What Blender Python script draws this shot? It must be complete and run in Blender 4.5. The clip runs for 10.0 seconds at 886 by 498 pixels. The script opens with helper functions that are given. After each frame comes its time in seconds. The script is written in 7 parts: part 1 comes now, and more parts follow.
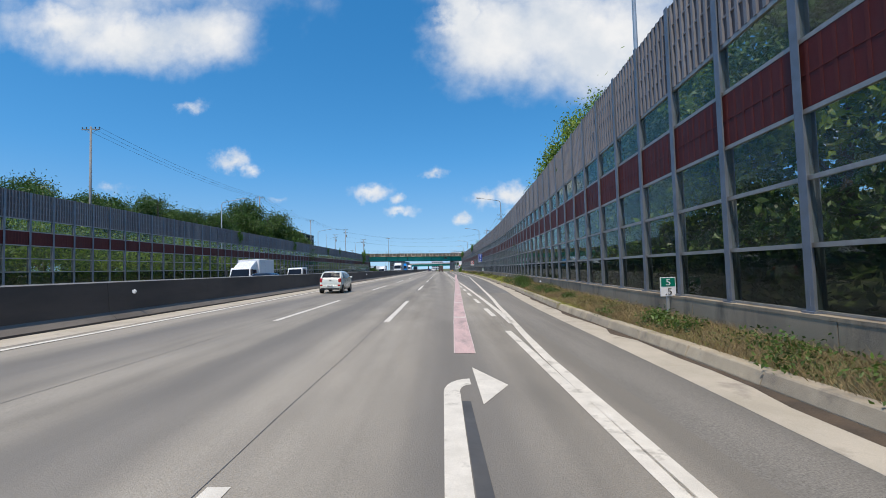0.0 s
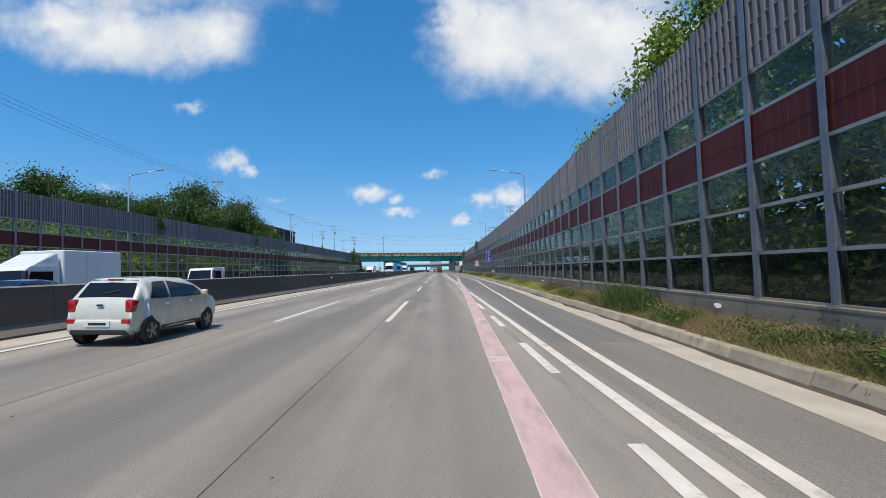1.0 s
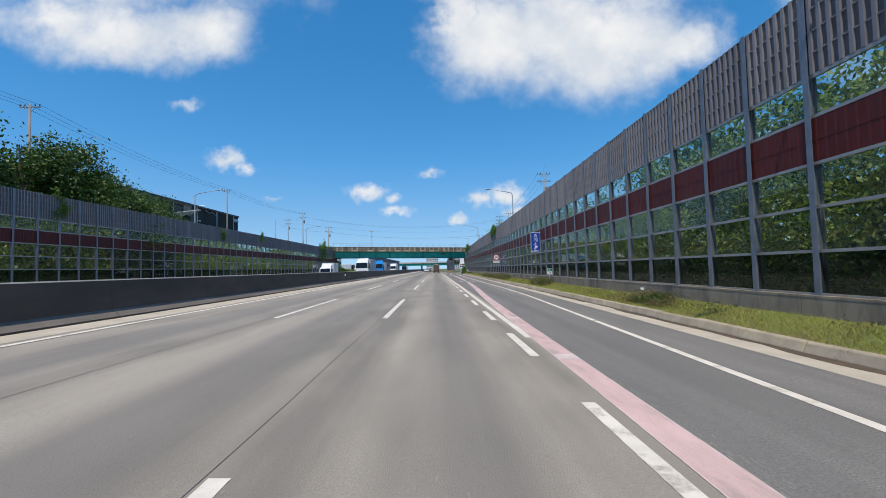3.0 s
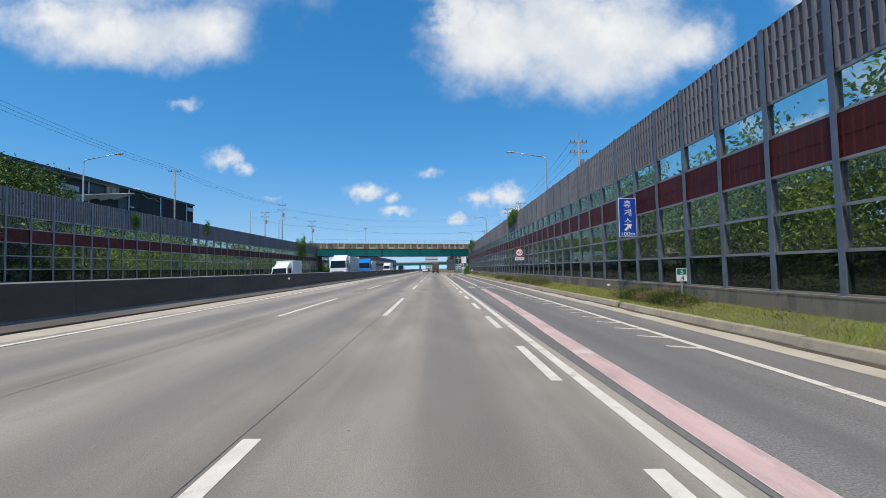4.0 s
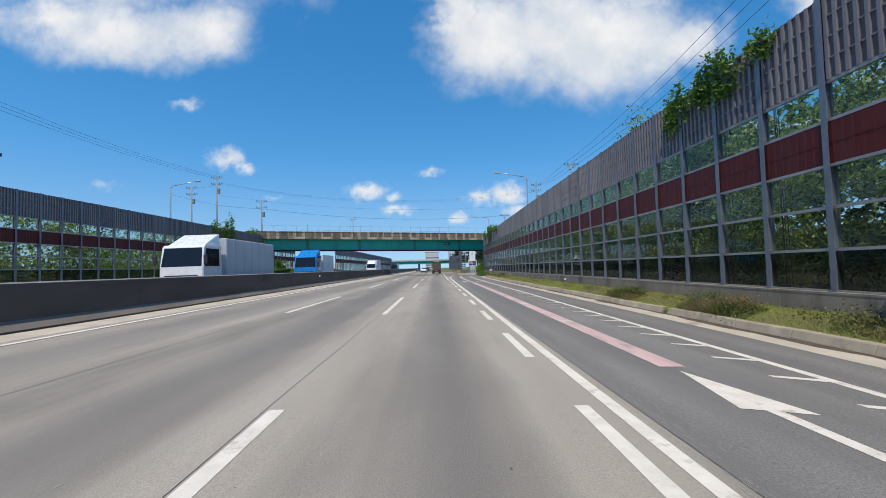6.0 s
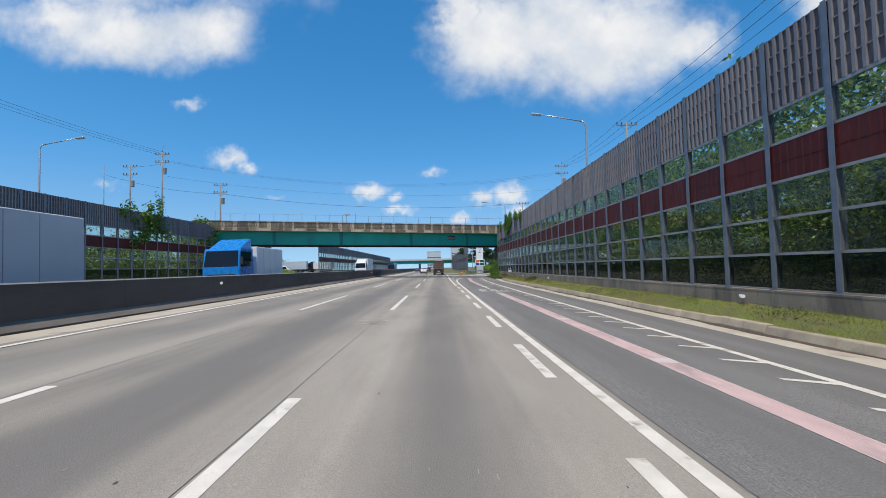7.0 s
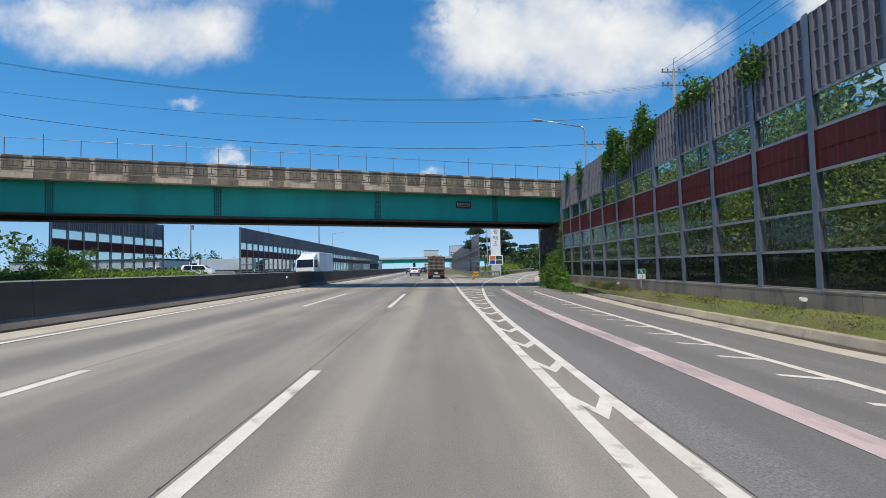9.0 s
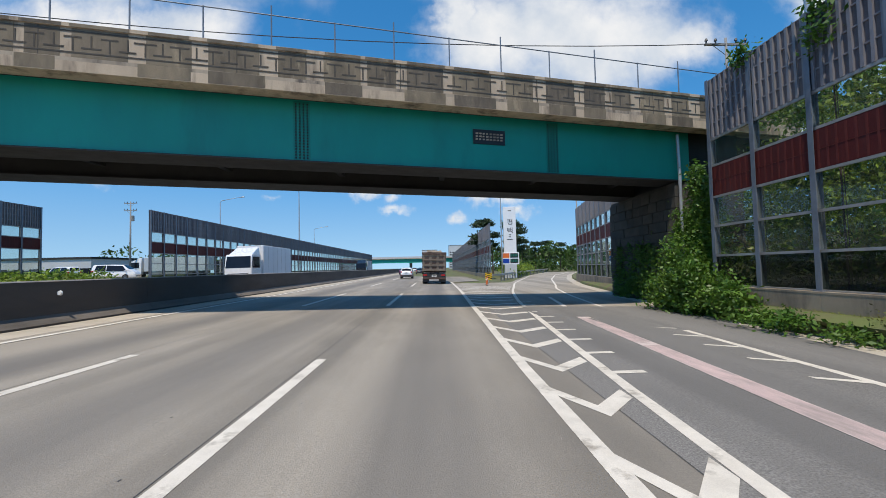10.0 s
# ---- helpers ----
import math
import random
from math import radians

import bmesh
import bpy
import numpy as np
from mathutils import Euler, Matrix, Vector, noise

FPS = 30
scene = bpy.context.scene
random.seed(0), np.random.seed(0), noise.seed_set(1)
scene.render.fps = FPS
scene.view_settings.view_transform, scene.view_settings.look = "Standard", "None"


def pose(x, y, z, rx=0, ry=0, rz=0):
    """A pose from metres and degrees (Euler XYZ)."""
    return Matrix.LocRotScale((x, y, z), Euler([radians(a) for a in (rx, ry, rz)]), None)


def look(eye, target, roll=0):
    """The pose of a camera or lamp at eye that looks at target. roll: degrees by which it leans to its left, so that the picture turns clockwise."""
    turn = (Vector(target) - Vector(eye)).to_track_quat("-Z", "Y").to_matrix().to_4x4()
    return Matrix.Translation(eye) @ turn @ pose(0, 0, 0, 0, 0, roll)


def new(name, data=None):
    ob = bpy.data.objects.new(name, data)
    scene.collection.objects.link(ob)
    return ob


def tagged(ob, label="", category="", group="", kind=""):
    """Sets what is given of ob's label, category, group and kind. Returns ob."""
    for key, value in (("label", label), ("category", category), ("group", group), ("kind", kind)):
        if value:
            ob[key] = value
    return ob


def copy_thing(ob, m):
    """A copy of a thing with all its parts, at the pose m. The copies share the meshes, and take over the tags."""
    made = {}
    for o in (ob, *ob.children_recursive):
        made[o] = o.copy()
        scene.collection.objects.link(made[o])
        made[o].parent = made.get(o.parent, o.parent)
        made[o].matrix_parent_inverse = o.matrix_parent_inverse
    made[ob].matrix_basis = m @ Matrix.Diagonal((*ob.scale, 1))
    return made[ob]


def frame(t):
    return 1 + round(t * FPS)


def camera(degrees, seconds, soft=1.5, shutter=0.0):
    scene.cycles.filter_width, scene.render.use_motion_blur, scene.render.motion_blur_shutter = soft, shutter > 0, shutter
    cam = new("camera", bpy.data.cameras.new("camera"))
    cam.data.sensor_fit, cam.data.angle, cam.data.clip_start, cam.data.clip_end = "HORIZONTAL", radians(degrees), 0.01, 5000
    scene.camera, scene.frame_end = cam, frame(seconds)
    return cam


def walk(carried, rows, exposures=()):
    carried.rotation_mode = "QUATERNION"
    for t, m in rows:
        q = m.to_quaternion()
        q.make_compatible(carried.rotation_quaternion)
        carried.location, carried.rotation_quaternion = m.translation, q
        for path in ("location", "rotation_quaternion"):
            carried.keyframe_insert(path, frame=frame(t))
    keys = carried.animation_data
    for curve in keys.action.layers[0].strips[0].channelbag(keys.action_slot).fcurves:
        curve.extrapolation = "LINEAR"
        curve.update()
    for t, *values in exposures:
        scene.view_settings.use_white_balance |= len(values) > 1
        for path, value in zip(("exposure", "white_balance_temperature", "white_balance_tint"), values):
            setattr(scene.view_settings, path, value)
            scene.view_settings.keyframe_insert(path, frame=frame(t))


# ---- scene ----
cam = camera(90.41, 10.0, soft=0.9)
PATH = [
    (0, (-0.075, -14.189, 1.663), (-0.0605, -12.1906, 1.7520), -1.60),
    (0.5, (-0.105, -4.228, 1.667), (-0.0880, -2.2305, 1.7584), -1.52),
    (1, (-0.095, 5.729, 1.683), (-0.0736, 7.7269, 1.7755), -1.53),
    (1.5, (-0.123, 15.704, 1.688), (-0.0973, 17.7016, 1.7770), -1.38),
    (2, (-0.086, 25.701, 1.670), (-0.0570, 27.6992, 1.7583), -1.26),
    (2.5, (-0.089, 35.628, 1.651), (-0.0566, 37.6256, 1.7401), -1.28),
    (4, (-0.000, 64.631, 1.660), (0.0386, 66.6288, 1.7479), -1.30),
    (4.5, (0.056, 74.485, 1.670), (0.0944, 76.4828, 1.7561), -1.36),
    (5, (0.105, 84.419, 1.669), (0.1442, 86.4169, 1.7505), -1.33),
    (5.5, (0.092, 94.249, 1.645), (0.1299, 96.2465, 1.7288), -1.39),
    (7, (0.081, 122.647, 1.694), (0.1060, 124.6451, 1.7783), -1.29),
    (7.5, (0.103, 132.405, 1.688), (0.1282, 134.4033, 1.7709), -1.22),
    (8, (0.135, 142.343, 1.677), (0.1616, 144.3410, 1.7600), -1.15),
    (8.5, (0.133, 152.245, 1.672), (0.1619, 154.2433, 1.7555), -1.14),
    (9, (0.138, 161.908, 1.645), (0.1734, 163.9064, 1.7281), -1.28),
    (9.5, (0.173, 171.440, 1.664), (0.2152, 173.4375, 1.7444), -1.24),
    (10, (0.281, 180.920, 1.660), (0.3213, 182.9174, 1.7441), -1.30),
]
walk(cam, [(t, look(eye, target, roll)) for t, eye, target, roll in PATH])

# ---- world, sun ----
SUN = Vector((0.155, 0.42, -1.0)).normalized()


def build_world():
    w = bpy.data.worlds.new("world")
    scene.world = w
    w.use_nodes = True
    nt = w.node_tree
    N, L = nt.nodes, nt.links
    bg = N["Background"]
    sky = N.new("ShaderNodeTexSky")
    sky.sky_type = "NISHITA"
    sky.sun_disc = False
    sky.sun_elevation = radians(66)
    sky.sun_rotation = radians(197)
    sky.air_density, sky.dust_density, sky.ozone_density = 1.0, 0.2, 1.6
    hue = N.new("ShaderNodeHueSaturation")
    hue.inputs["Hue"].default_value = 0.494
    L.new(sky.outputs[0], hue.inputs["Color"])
    lift = N.new("ShaderNodeMapping")
    lift.inputs["Location"].default_value, lift.inputs["Scale"].default_value = (0, 0, 0.13), (1, 1, 0.88)

    def math(op, a, b=None, c=None):
        n = N.new("ShaderNodeMath")
        n.operation = op
        for i, v in enumerate((a, b, c)):
            if v is None:
                continue
            if isinstance(v, (int, float)):
                n.inputs[i].default_value = v
            else:
                L.new(v, n.inputs[i])
        return n.outputs[0]

    co = N.new("ShaderNodeTexCoord")
    L.new(co.outputs["Generated"], lift.inputs[0])
    L.new(lift.outputs[0], sky.inputs[0])
    sep = N.new("ShaderNodeSeparateXYZ")
    L.new(co.outputs["Generated"], sep.inputs[0])
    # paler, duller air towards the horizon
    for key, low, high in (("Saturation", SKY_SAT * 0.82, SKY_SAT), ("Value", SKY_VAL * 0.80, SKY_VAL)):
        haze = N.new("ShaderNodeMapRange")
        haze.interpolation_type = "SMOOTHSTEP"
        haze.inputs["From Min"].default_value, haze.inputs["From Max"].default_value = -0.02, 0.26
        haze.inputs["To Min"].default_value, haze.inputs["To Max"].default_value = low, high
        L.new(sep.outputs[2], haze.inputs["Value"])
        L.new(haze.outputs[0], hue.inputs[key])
    # clouds lie on a plane far ahead: u to the right, v up
    ahead = math("MAXIMUM", sep.outputs[1], 0.05)
    u, v = math("DIVIDE", sep.outputs[0], ahead), math("DIVIDE", sep.outputs[2], ahead)
    uv = N.new("ShaderNodeCombineXYZ")
    L.new(u, uv.inputs[0]), L.new(v, uv.inputs[1])

    def noise_tex(scale, detail, rough, off):
        mp = N.new("ShaderNodeMapping")
        mp.inputs["Location"].default_value = off
        L.new(uv.outputs[0], mp.inputs[0])
        n = N.new("ShaderNodeTexNoise")
        n.inputs["Scale"].default_value, n.inputs["Detail"].default_value, n.inputs["Roughness"].default_value = scale, detail, rough
        L.new(mp.outputs[0], n.inputs[0])
        return n.outputs[0]

    def centred(tex_value, k):
        return math("MULTIPLY", math("SUBTRACT", tex_value, 0.5), k)

    # the outlines are bent by noise at two sizes, and eaten into by finer noise
    wide_u, wide_v = centred(noise_tex(4.5, 6, 0.55, (3.1, 1.7, 0.4)), 0.20), centred(noise_tex(4.5, 6, 0.55, (9.1, 4.7, 2.4)), 0.16)
    fine_u, fine_v = centred(noise_tex(21, 6, 0.6, (0.3, 5.2, 1.0)), 0.085), centred(noise_tex(21, 6, 0.6, (6.3, 2.2, 7.0)), 0.06)
    small_u, small_v = math("ADD", u, fine_u), math("ADD", v, fine_v)
    big_u, big_v = math("ADD", small_u, wide_u), math("ADD", small_v, wide_v)

    def cluster(items, uu, vv):
        total = None
        for u0, v0, a, b, k in items:
            du, dv = math("DIVIDE", math("SUBTRACT", uu, u0), a), math("DIVIDE", math("SUBTRACT", vv, v0), b)
            e = math("SQRT", math("ADD", math("MULTIPLY", du, du), math("MULTIPLY", dv, dv)))
            one = math("MULTIPLY", math("SUBTRACT", 1.0, e), k)
            total = one if total is None else math("MAXIMUM", total, one)
        return total

    def soft(value, lo, hi):
        n = N.new("ShaderNodeMapRange")
        n.interpolation_type = "SMOOTHSTEP"
        n.inputs["From Min"].default_value, n.inputs["From Max"].default_value = lo, hi
        L.new(value, n.inputs["Value"])
        return n.outputs[0]

    large = math("ADD", cluster([c for c in CLOUDS if c[2] > 0.062], big_u, big_v), centred(noise_tex(6, 9, 0.54, (1.5, 0.2, 3.0)), 1.55))
    small = math("ADD", cluster([c for c in CLOUDS if c[2] <= 0.062], small_u, small_v), centred(noise_tex(30, 8, 0.62, (4.5, 1.2, 3.0)), 1.1))
    front = math("GREATER_THAN", sep.outputs[1], 0.06)
    mask = math("MULTIPLY", math("MAXIMUM", soft(large, -0.28, 0.95), soft(small, -0.05, 1.25)), math("MULTIPLY", front, 0.97))
    # greyer undersides
    shade = N.new("ShaderNodeMapRange")
    shade.inputs["From Min"].default_value, shade.inputs["From Max"].default_value = 0.36, 0.62
    shade.inputs["To Min"].default_value, shade.inputs["To Max"].default_value = 1.0, 0.25
    L.new(noise_tex(7.5, 7, 0.55, (1.1, 8.0, 2.0)), shade.inputs["Value"])
    white = N.new("ShaderNodeMix")
    white.data_type = "RGBA"
    white.inputs[6].default_value = (0.70, 0.77, 0.86, 1)
    white.inputs[7].default_value = (1.0, 1.0, 1.0, 1)
    L.new(shade.outputs[0], white.inputs[0])
    bright = N.new("ShaderNodeVectorMath")
    bright.operation = "SCALE"
    bright.inputs["Scale"].default_value = CLOUD_LIGHT
    L.new(white.outputs[2], bright.inputs[0])
    mix = N.new("ShaderNodeMix")
    mix.data_type = "RGBA"
    L.new(mask, mix.inputs[0])
    L.new(hue.outputs[0], mix.inputs[6])
    L.new(bright.outputs[0], mix.inputs[7])
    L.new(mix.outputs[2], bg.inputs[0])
    bg.inputs[1].default_value = SKY_STRENGTH


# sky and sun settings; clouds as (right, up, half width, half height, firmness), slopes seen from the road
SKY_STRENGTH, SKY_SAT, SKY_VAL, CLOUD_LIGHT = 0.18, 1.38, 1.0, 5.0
CLOUDS = [
    (0.158, 0.539, 0.168, 0.151, 1.30), (0.316, 0.531, 0.204, 0.165, 1.30), (0.463, 0.535, 0.198, 0.132, 1.30), (0.576, 0.520, 0.116, 0.086, 1.20), (0.302, 0.700, 0.346, 0.137, 1.20),
    (0.073, 0.588, 0.067, 0.122, 1.20), (-0.846, 0.599, 0.179, 0.065, 0.85), (-0.705, 0.551, 0.202, 0.075, 0.95), (-0.558, 0.559, 0.165, 0.089, 0.95), (-0.726, 0.691, 0.373, 0.101, 0.75),
    (-0.469, 0.259, 0.059, 0.032, 1.20), (-0.431, 0.241, 0.031, 0.021, 1.00), (-0.153, 0.180, 0.059, 0.023, 1.20), (-0.101, 0.161, 0.031, 0.017, 1.00), (-0.089, 0.133, 0.044, 0.015, 1.10),
    (-0.003, 0.220, 0.032, 0.015, 0.95), (0.108, 0.157, 0.051, 0.026, 1.20), (0.169, 0.165, 0.049, 0.033, 1.30), (0.195, 0.126, 0.046, 0.023, 1.10), (0.052, 0.114, 0.031, 0.017, 1.00),
    (-0.558, 0.388, 0.046, 0.018, 0.75), (-0.370, 0.168, 0.031, 0.009, 0.55), (-0.747, 0.202, 0.051, 0.012, 0.50),
    (1.1, 0.62, 0.22, 0.10, 1.0), (0.9, 0.30, 0.14, 0.05, 0.7), (1.3, 0.42, 0.35, 0.10, 1.2), (1.9, 0.55, 0.5, 0.16, 1.2), (0.92, 0.62, 0.10, 0.05, 0.9), (2.6, 0.8, 0.6, 0.25, 1.2),
]
build_world()
lamp = bpy.data.lights.new("sun", "SUN")
lamp.energy, lamp.angle, lamp.color = 4.3, radians(0.53), (1.0, 0.90, 0.76)
sun = new("sun", lamp)
sun.matrix_world = look((0, 0, 50), Vector((0, 0, 50)) + SUN)
scene.view_settings.exposure = 0.0


# ---- materials ----
def material(name, a, b=None, scale=2.0, rough=0.8, metal=0.0, bump=0.0, bump_scale=40.0, stretch=(1, 1, 1), grain=0.0, dirt=None,
             dirt_scale=0.6, dirt_at=(0.5, 0.75), island=0.0, per_object=0.0, spec=0.5, through_light=0.0, coat=0.0, grain_at=90.0):
    m = bpy.data.materials.new(name)
    m.use_nodes = True
    nt = m.node_tree
    N, L = nt.nodes, nt.links
    p = N["Principled BSDF"]
    geo = N.new("ShaderNodeNewGeometry")
    mp = N.new("ShaderNodeMapping")
    mp.inputs["Scale"].default_value = stretch
    L.new(geo.outputs["Position"], mp.inputs[0])

    def tex(s, d=6, r=0.6, plain=False):
        n = N.new("ShaderNodeTexNoise")
        n.inputs["Scale"].default_value, n.inputs["Detail"].default_value, n.inputs["Roughness"].default_value = s, d, r
        L.new(geo.outputs["Position"] if plain else mp.outputs[0], n.inputs[0])
        return n.outputs[0]

    def ranged(v, lo, hi, to=(0, 1)):
        n = N.new("ShaderNodeMapRange")
        n.inputs["From Min"].default_value, n.inputs["From Max"].default_value = lo, hi
        n.inputs["To Min"].default_value, n.inputs["To Max"].default_value = to
        L.new(v, n.inputs["Value"])
        return n.outputs[0]

    def mixed(f, x, y, blend="MIX"):
        n = N.new("ShaderNodeMix")
        n.data_type, n.blend_type = "RGBA", blend
        for i, v in ((0, f), (6, x), (7, y)):
            if isinstance(v, tuple):
                n.inputs[i].default_value = (*v, 1)
            elif isinstance(v, float):
                n.inputs[i].default_value = v
            else:
                L.new(v, n.inputs[i])
        return n.outputs[2]

    b = b or tuple(c * 0.8 for c in a)
    col = mixed(ranged(tex(scale), 0.35, 0.65), a, b)
    if grain:
        col = mixed(1.0, col, mixed(ranged(tex(grain_at, 4, 0.75, True), 0.3, 0.7), (1 - grain,) * 3, (1 + grain,) * 3), "MULTIPLY")
    if dirt:
        col = mixed(ranged(tex(dirt_scale, 8, 0.65), *dirt_at), col, dirt)
    if island or per_object:
        if island:
            r = geo.outputs["Random Per Island"]
        else:
            r = N.new("ShaderNodeObjectInfo").outputs["Random"]
        k = island or per_object
        col = mixed(1.0, col, mixed(r, (1 - k, 1 - k, 1 - k), (1 + k, 1 + k * 0.9, 1 + k * 0.4)), "MULTIPLY")
    L.new(col, p.inputs["Base Color"])
    p.inputs["Metallic"].default_value = metal
    p.inputs["Specular IOR Level"].default_value = spec
    p.inputs["Coat Weight"].default_value = coat
    L.new(ranged(tex(scale * 3), 0.3, 0.7, (max(0, rough - 0.08), min(1, rough + 0.08))), p.inputs["Roughness"])
    if bump:
        bn = N.new("ShaderNodeBump")
        bn.inputs["Strength"].default_value, bn.inputs["Distance"].default_value = bump, 0.02
        L.new(tex(bump_scale, 5, 0.65, True), bn.inputs["Height"])
        L.new(bn.outputs[0], p.inputs["Normal"])
    if through_light:
        tr = N.new("ShaderNodeBsdfTranslucent")
        L.new(col, tr.inputs[0])
        sh = N.new("ShaderNodeMixShader")
        sh.inputs[0].default_value = through_light
        L.new(p.outputs[0], sh.inputs[1]), L.new(tr.outputs[0], sh.inputs[2])
        L.new(sh.outputs[0], N["Material Output"].inputs[0])
    return m


def glass_material(name, tint, gloss=0.06, rough=0.02, most=0.6, dust=0.0):
    """Clear sheet: tinted light straight through it, a mirror film that grows at grazing angles, and a thin film of road dust."""
    m = bpy.data.materials.new(name)
    m.use_nodes = True
    nt = m.node_tree
    N, L = nt.nodes, nt.links
    N.remove(N["Principled BSDF"])
    t, g, f, mx = N.new("ShaderNodeBsdfTransparent"), N.new("ShaderNodeBsdfGlossy"), N.new("ShaderNodeLayerWeight"), N.new("ShaderNodeMixShader")
    t.inputs[0].default_value = (*tint, 1)
    g.inputs["Roughness"].default_value = rough
    g.inputs["Color"].default_value = (0.9, 0.93, 0.93, 1)
    f.inputs["Blend"].default_value = 0.5
    p = N.new("ShaderNodeMath")
    p.operation = "POWER"
    p.inputs[1].default_value = 5.0
    L.new(f.outputs["Facing"], p.inputs[0])
    r = N.new("ShaderNodeMapRange")
    r.inputs["To Min"].default_value, r.inputs["To Max"].default_value = gloss, most
    L.new(p.outputs[0], r.inputs["Value"])
    L.new(r.outputs[0], mx.inputs[0]), L.new(t.outputs[0], mx.inputs[1]), L.new(g.outputs[0], mx.inputs[2])
    d, tl, half, film = N.new("ShaderNodeBsdfDiffuse"), N.new("ShaderNodeBsdfTranslucent"), N.new("ShaderNodeMixShader"), N.new("ShaderNodeMixShader")
    n, spread = N.new("ShaderNodeTexNoise"), N.new("ShaderNodeMapRange")
    n.inputs["Scale"].default_value, n.inputs["Detail"].default_value = 1.7, 6.0
    spread.inputs["From Min"].default_value, spread.inputs["From Max"].default_value = 0.3, 0.7
    spread.inputs["To Min"].default_value, spread.inputs["To Max"].default_value = dust * 0.5, dust * 1.5
    L.new(N.new("ShaderNodeNewGeometry").outputs["Position"], n.inputs["Vector"])
    L.new(n.outputs[0], spread.inputs["Value"]), L.new(spread.outputs[0], film.inputs[0])
    for b in (d, tl):
        b.inputs["Color"].default_value = (0.55, 0.56, 0.52, 1)
    L.new(d.outputs[0], half.inputs[1]), L.new(tl.outputs[0], half.inputs[2])
    L.new(mx.outputs[0], film.inputs[1]), L.new(half.outputs[0], film.inputs[2])
    L.new(film.outputs[0], N["Material Output"].inputs[0])
    return m


def road_material(name, a, b, dark, lanes, grain_scale, grain=0.26, lane_tracks=False):
    """Road surface with fine aggregate, long streaks, and darker wheel and oil tracks along the lanes."""
    m = material(name, a, b, scale=0.35, rough=0.85, bump=0.5, bump_scale=grain_scale, stretch=(1.0, 0.12, 1.0), grain=grain, spec=0.3, grain_at=grain_scale)
    nt = m.node_tree
    N, L = nt.nodes, nt.links
    p = N["Principled BSDF"]
    old = p.inputs["Base Color"].links[0].from_socket
    geo = next(n for n in N if n.bl_idname == "ShaderNodeNewGeometry")
    mp = N.new("ShaderNodeMapping")
    mp.inputs["Scale"].default_value = (1.0, 0.02, 1.0)
    L.new(geo.outputs["Position"], mp.inputs[0])
    n = N.new("ShaderNodeTexNoise")
    n.inputs["Scale"].default_value, n.inputs["Detail"].default_value = lanes, 4
    L.new(mp.outputs[0], n.inputs[0])
    blotch = N.new("ShaderNodeTexNoise")
    blotch.inputs["Scale"].default_value, blotch.inputs["Detail"].default_value = 0.9, 7
    mp2 = N.new("ShaderNodeMapping")
    mp2.inputs["Scale"].default_value = (1.0, 0.35, 1.0)
    L.new(geo.outputs["Position"], mp2.inputs[0])
    L.new(mp2.outputs[0], blotch.inputs[0])
    add = N.new("ShaderNodeMath")
    add.operation = "MULTIPLY_ADD"
    add.inputs[1].default_value = 0.35
    L.new(blotch.outputs[0], add.inputs[0]), L.new(n.outputs[0], add.inputs[2])
    r = N.new("ShaderNodeMapRange")
    r.inputs["From Min"].default_value, r.inputs["From Max"].default_value = 0.58, 0.82
    r.inputs["To Max"].default_value = 0.75
    L.new(add.outputs[0], r.inputs["Value"])
    mx = N.new("ShaderNodeMix")
    mx.data_type = "RGBA"
    mx.inputs[7].default_value = (*dark, 1)
    L.new(r.outputs[0], mx.inputs[0]), L.new(old, mx.inputs[6])
    if not lane_tracks:
        L.new(mx.outputs[2], p.inputs["Base Color"])
        return m
    # oil-darkened strip along the middle of each lane, paler where the wheels run
    sep = N.new("ShaderNodeSeparateXYZ")
    L.new(geo.outputs["Position"], sep.inputs[0])
    turn, wave, sway = N.new("ShaderNodeMath"), N.new("ShaderNodeMath"), N.new("ShaderNodeMath")
    turn.operation, wave.operation, sway.operation = "MULTIPLY_ADD", "COSINE", "MULTIPLY_ADD"
    turn.inputs[1].default_value, turn.inputs[2].default_value = 2 * math.pi / 3.6, -0.35
    L.new(sep.outputs[0], turn.inputs[0]), L.new(turn.outputs[0], wave.inputs[0])
    sway.inputs[1].default_value = 1.6
    L.new(n.outputs[0], sway.inputs[0]), L.new(wave.outputs[0], sway.inputs[2])
    deep = N.new("ShaderNodeMapRange")
    deep.interpolation_type = "SMOOTHSTEP"
    deep.inputs["From Min"].default_value, deep.inputs["From Max"].default_value = 0.35, 1.95
    deep.inputs["To Max"].default_value = 0.62
    L.new(sway.outputs[0], deep.inputs["Value"])
    oil = N.new("ShaderNodeMix")
    oil.data_type = "RGBA"
    oil.inputs[7].default_value = (dark[0] * 1.08, dark[1] * 1.10, dark[2] * 1.16, 1)
    L.new(deep.outputs[0], oil.inputs[0]), L.new(mx.outputs[2], oil.inputs[6])
    L.new(oil.outputs[2], p.inputs["Base Color"])
    return m


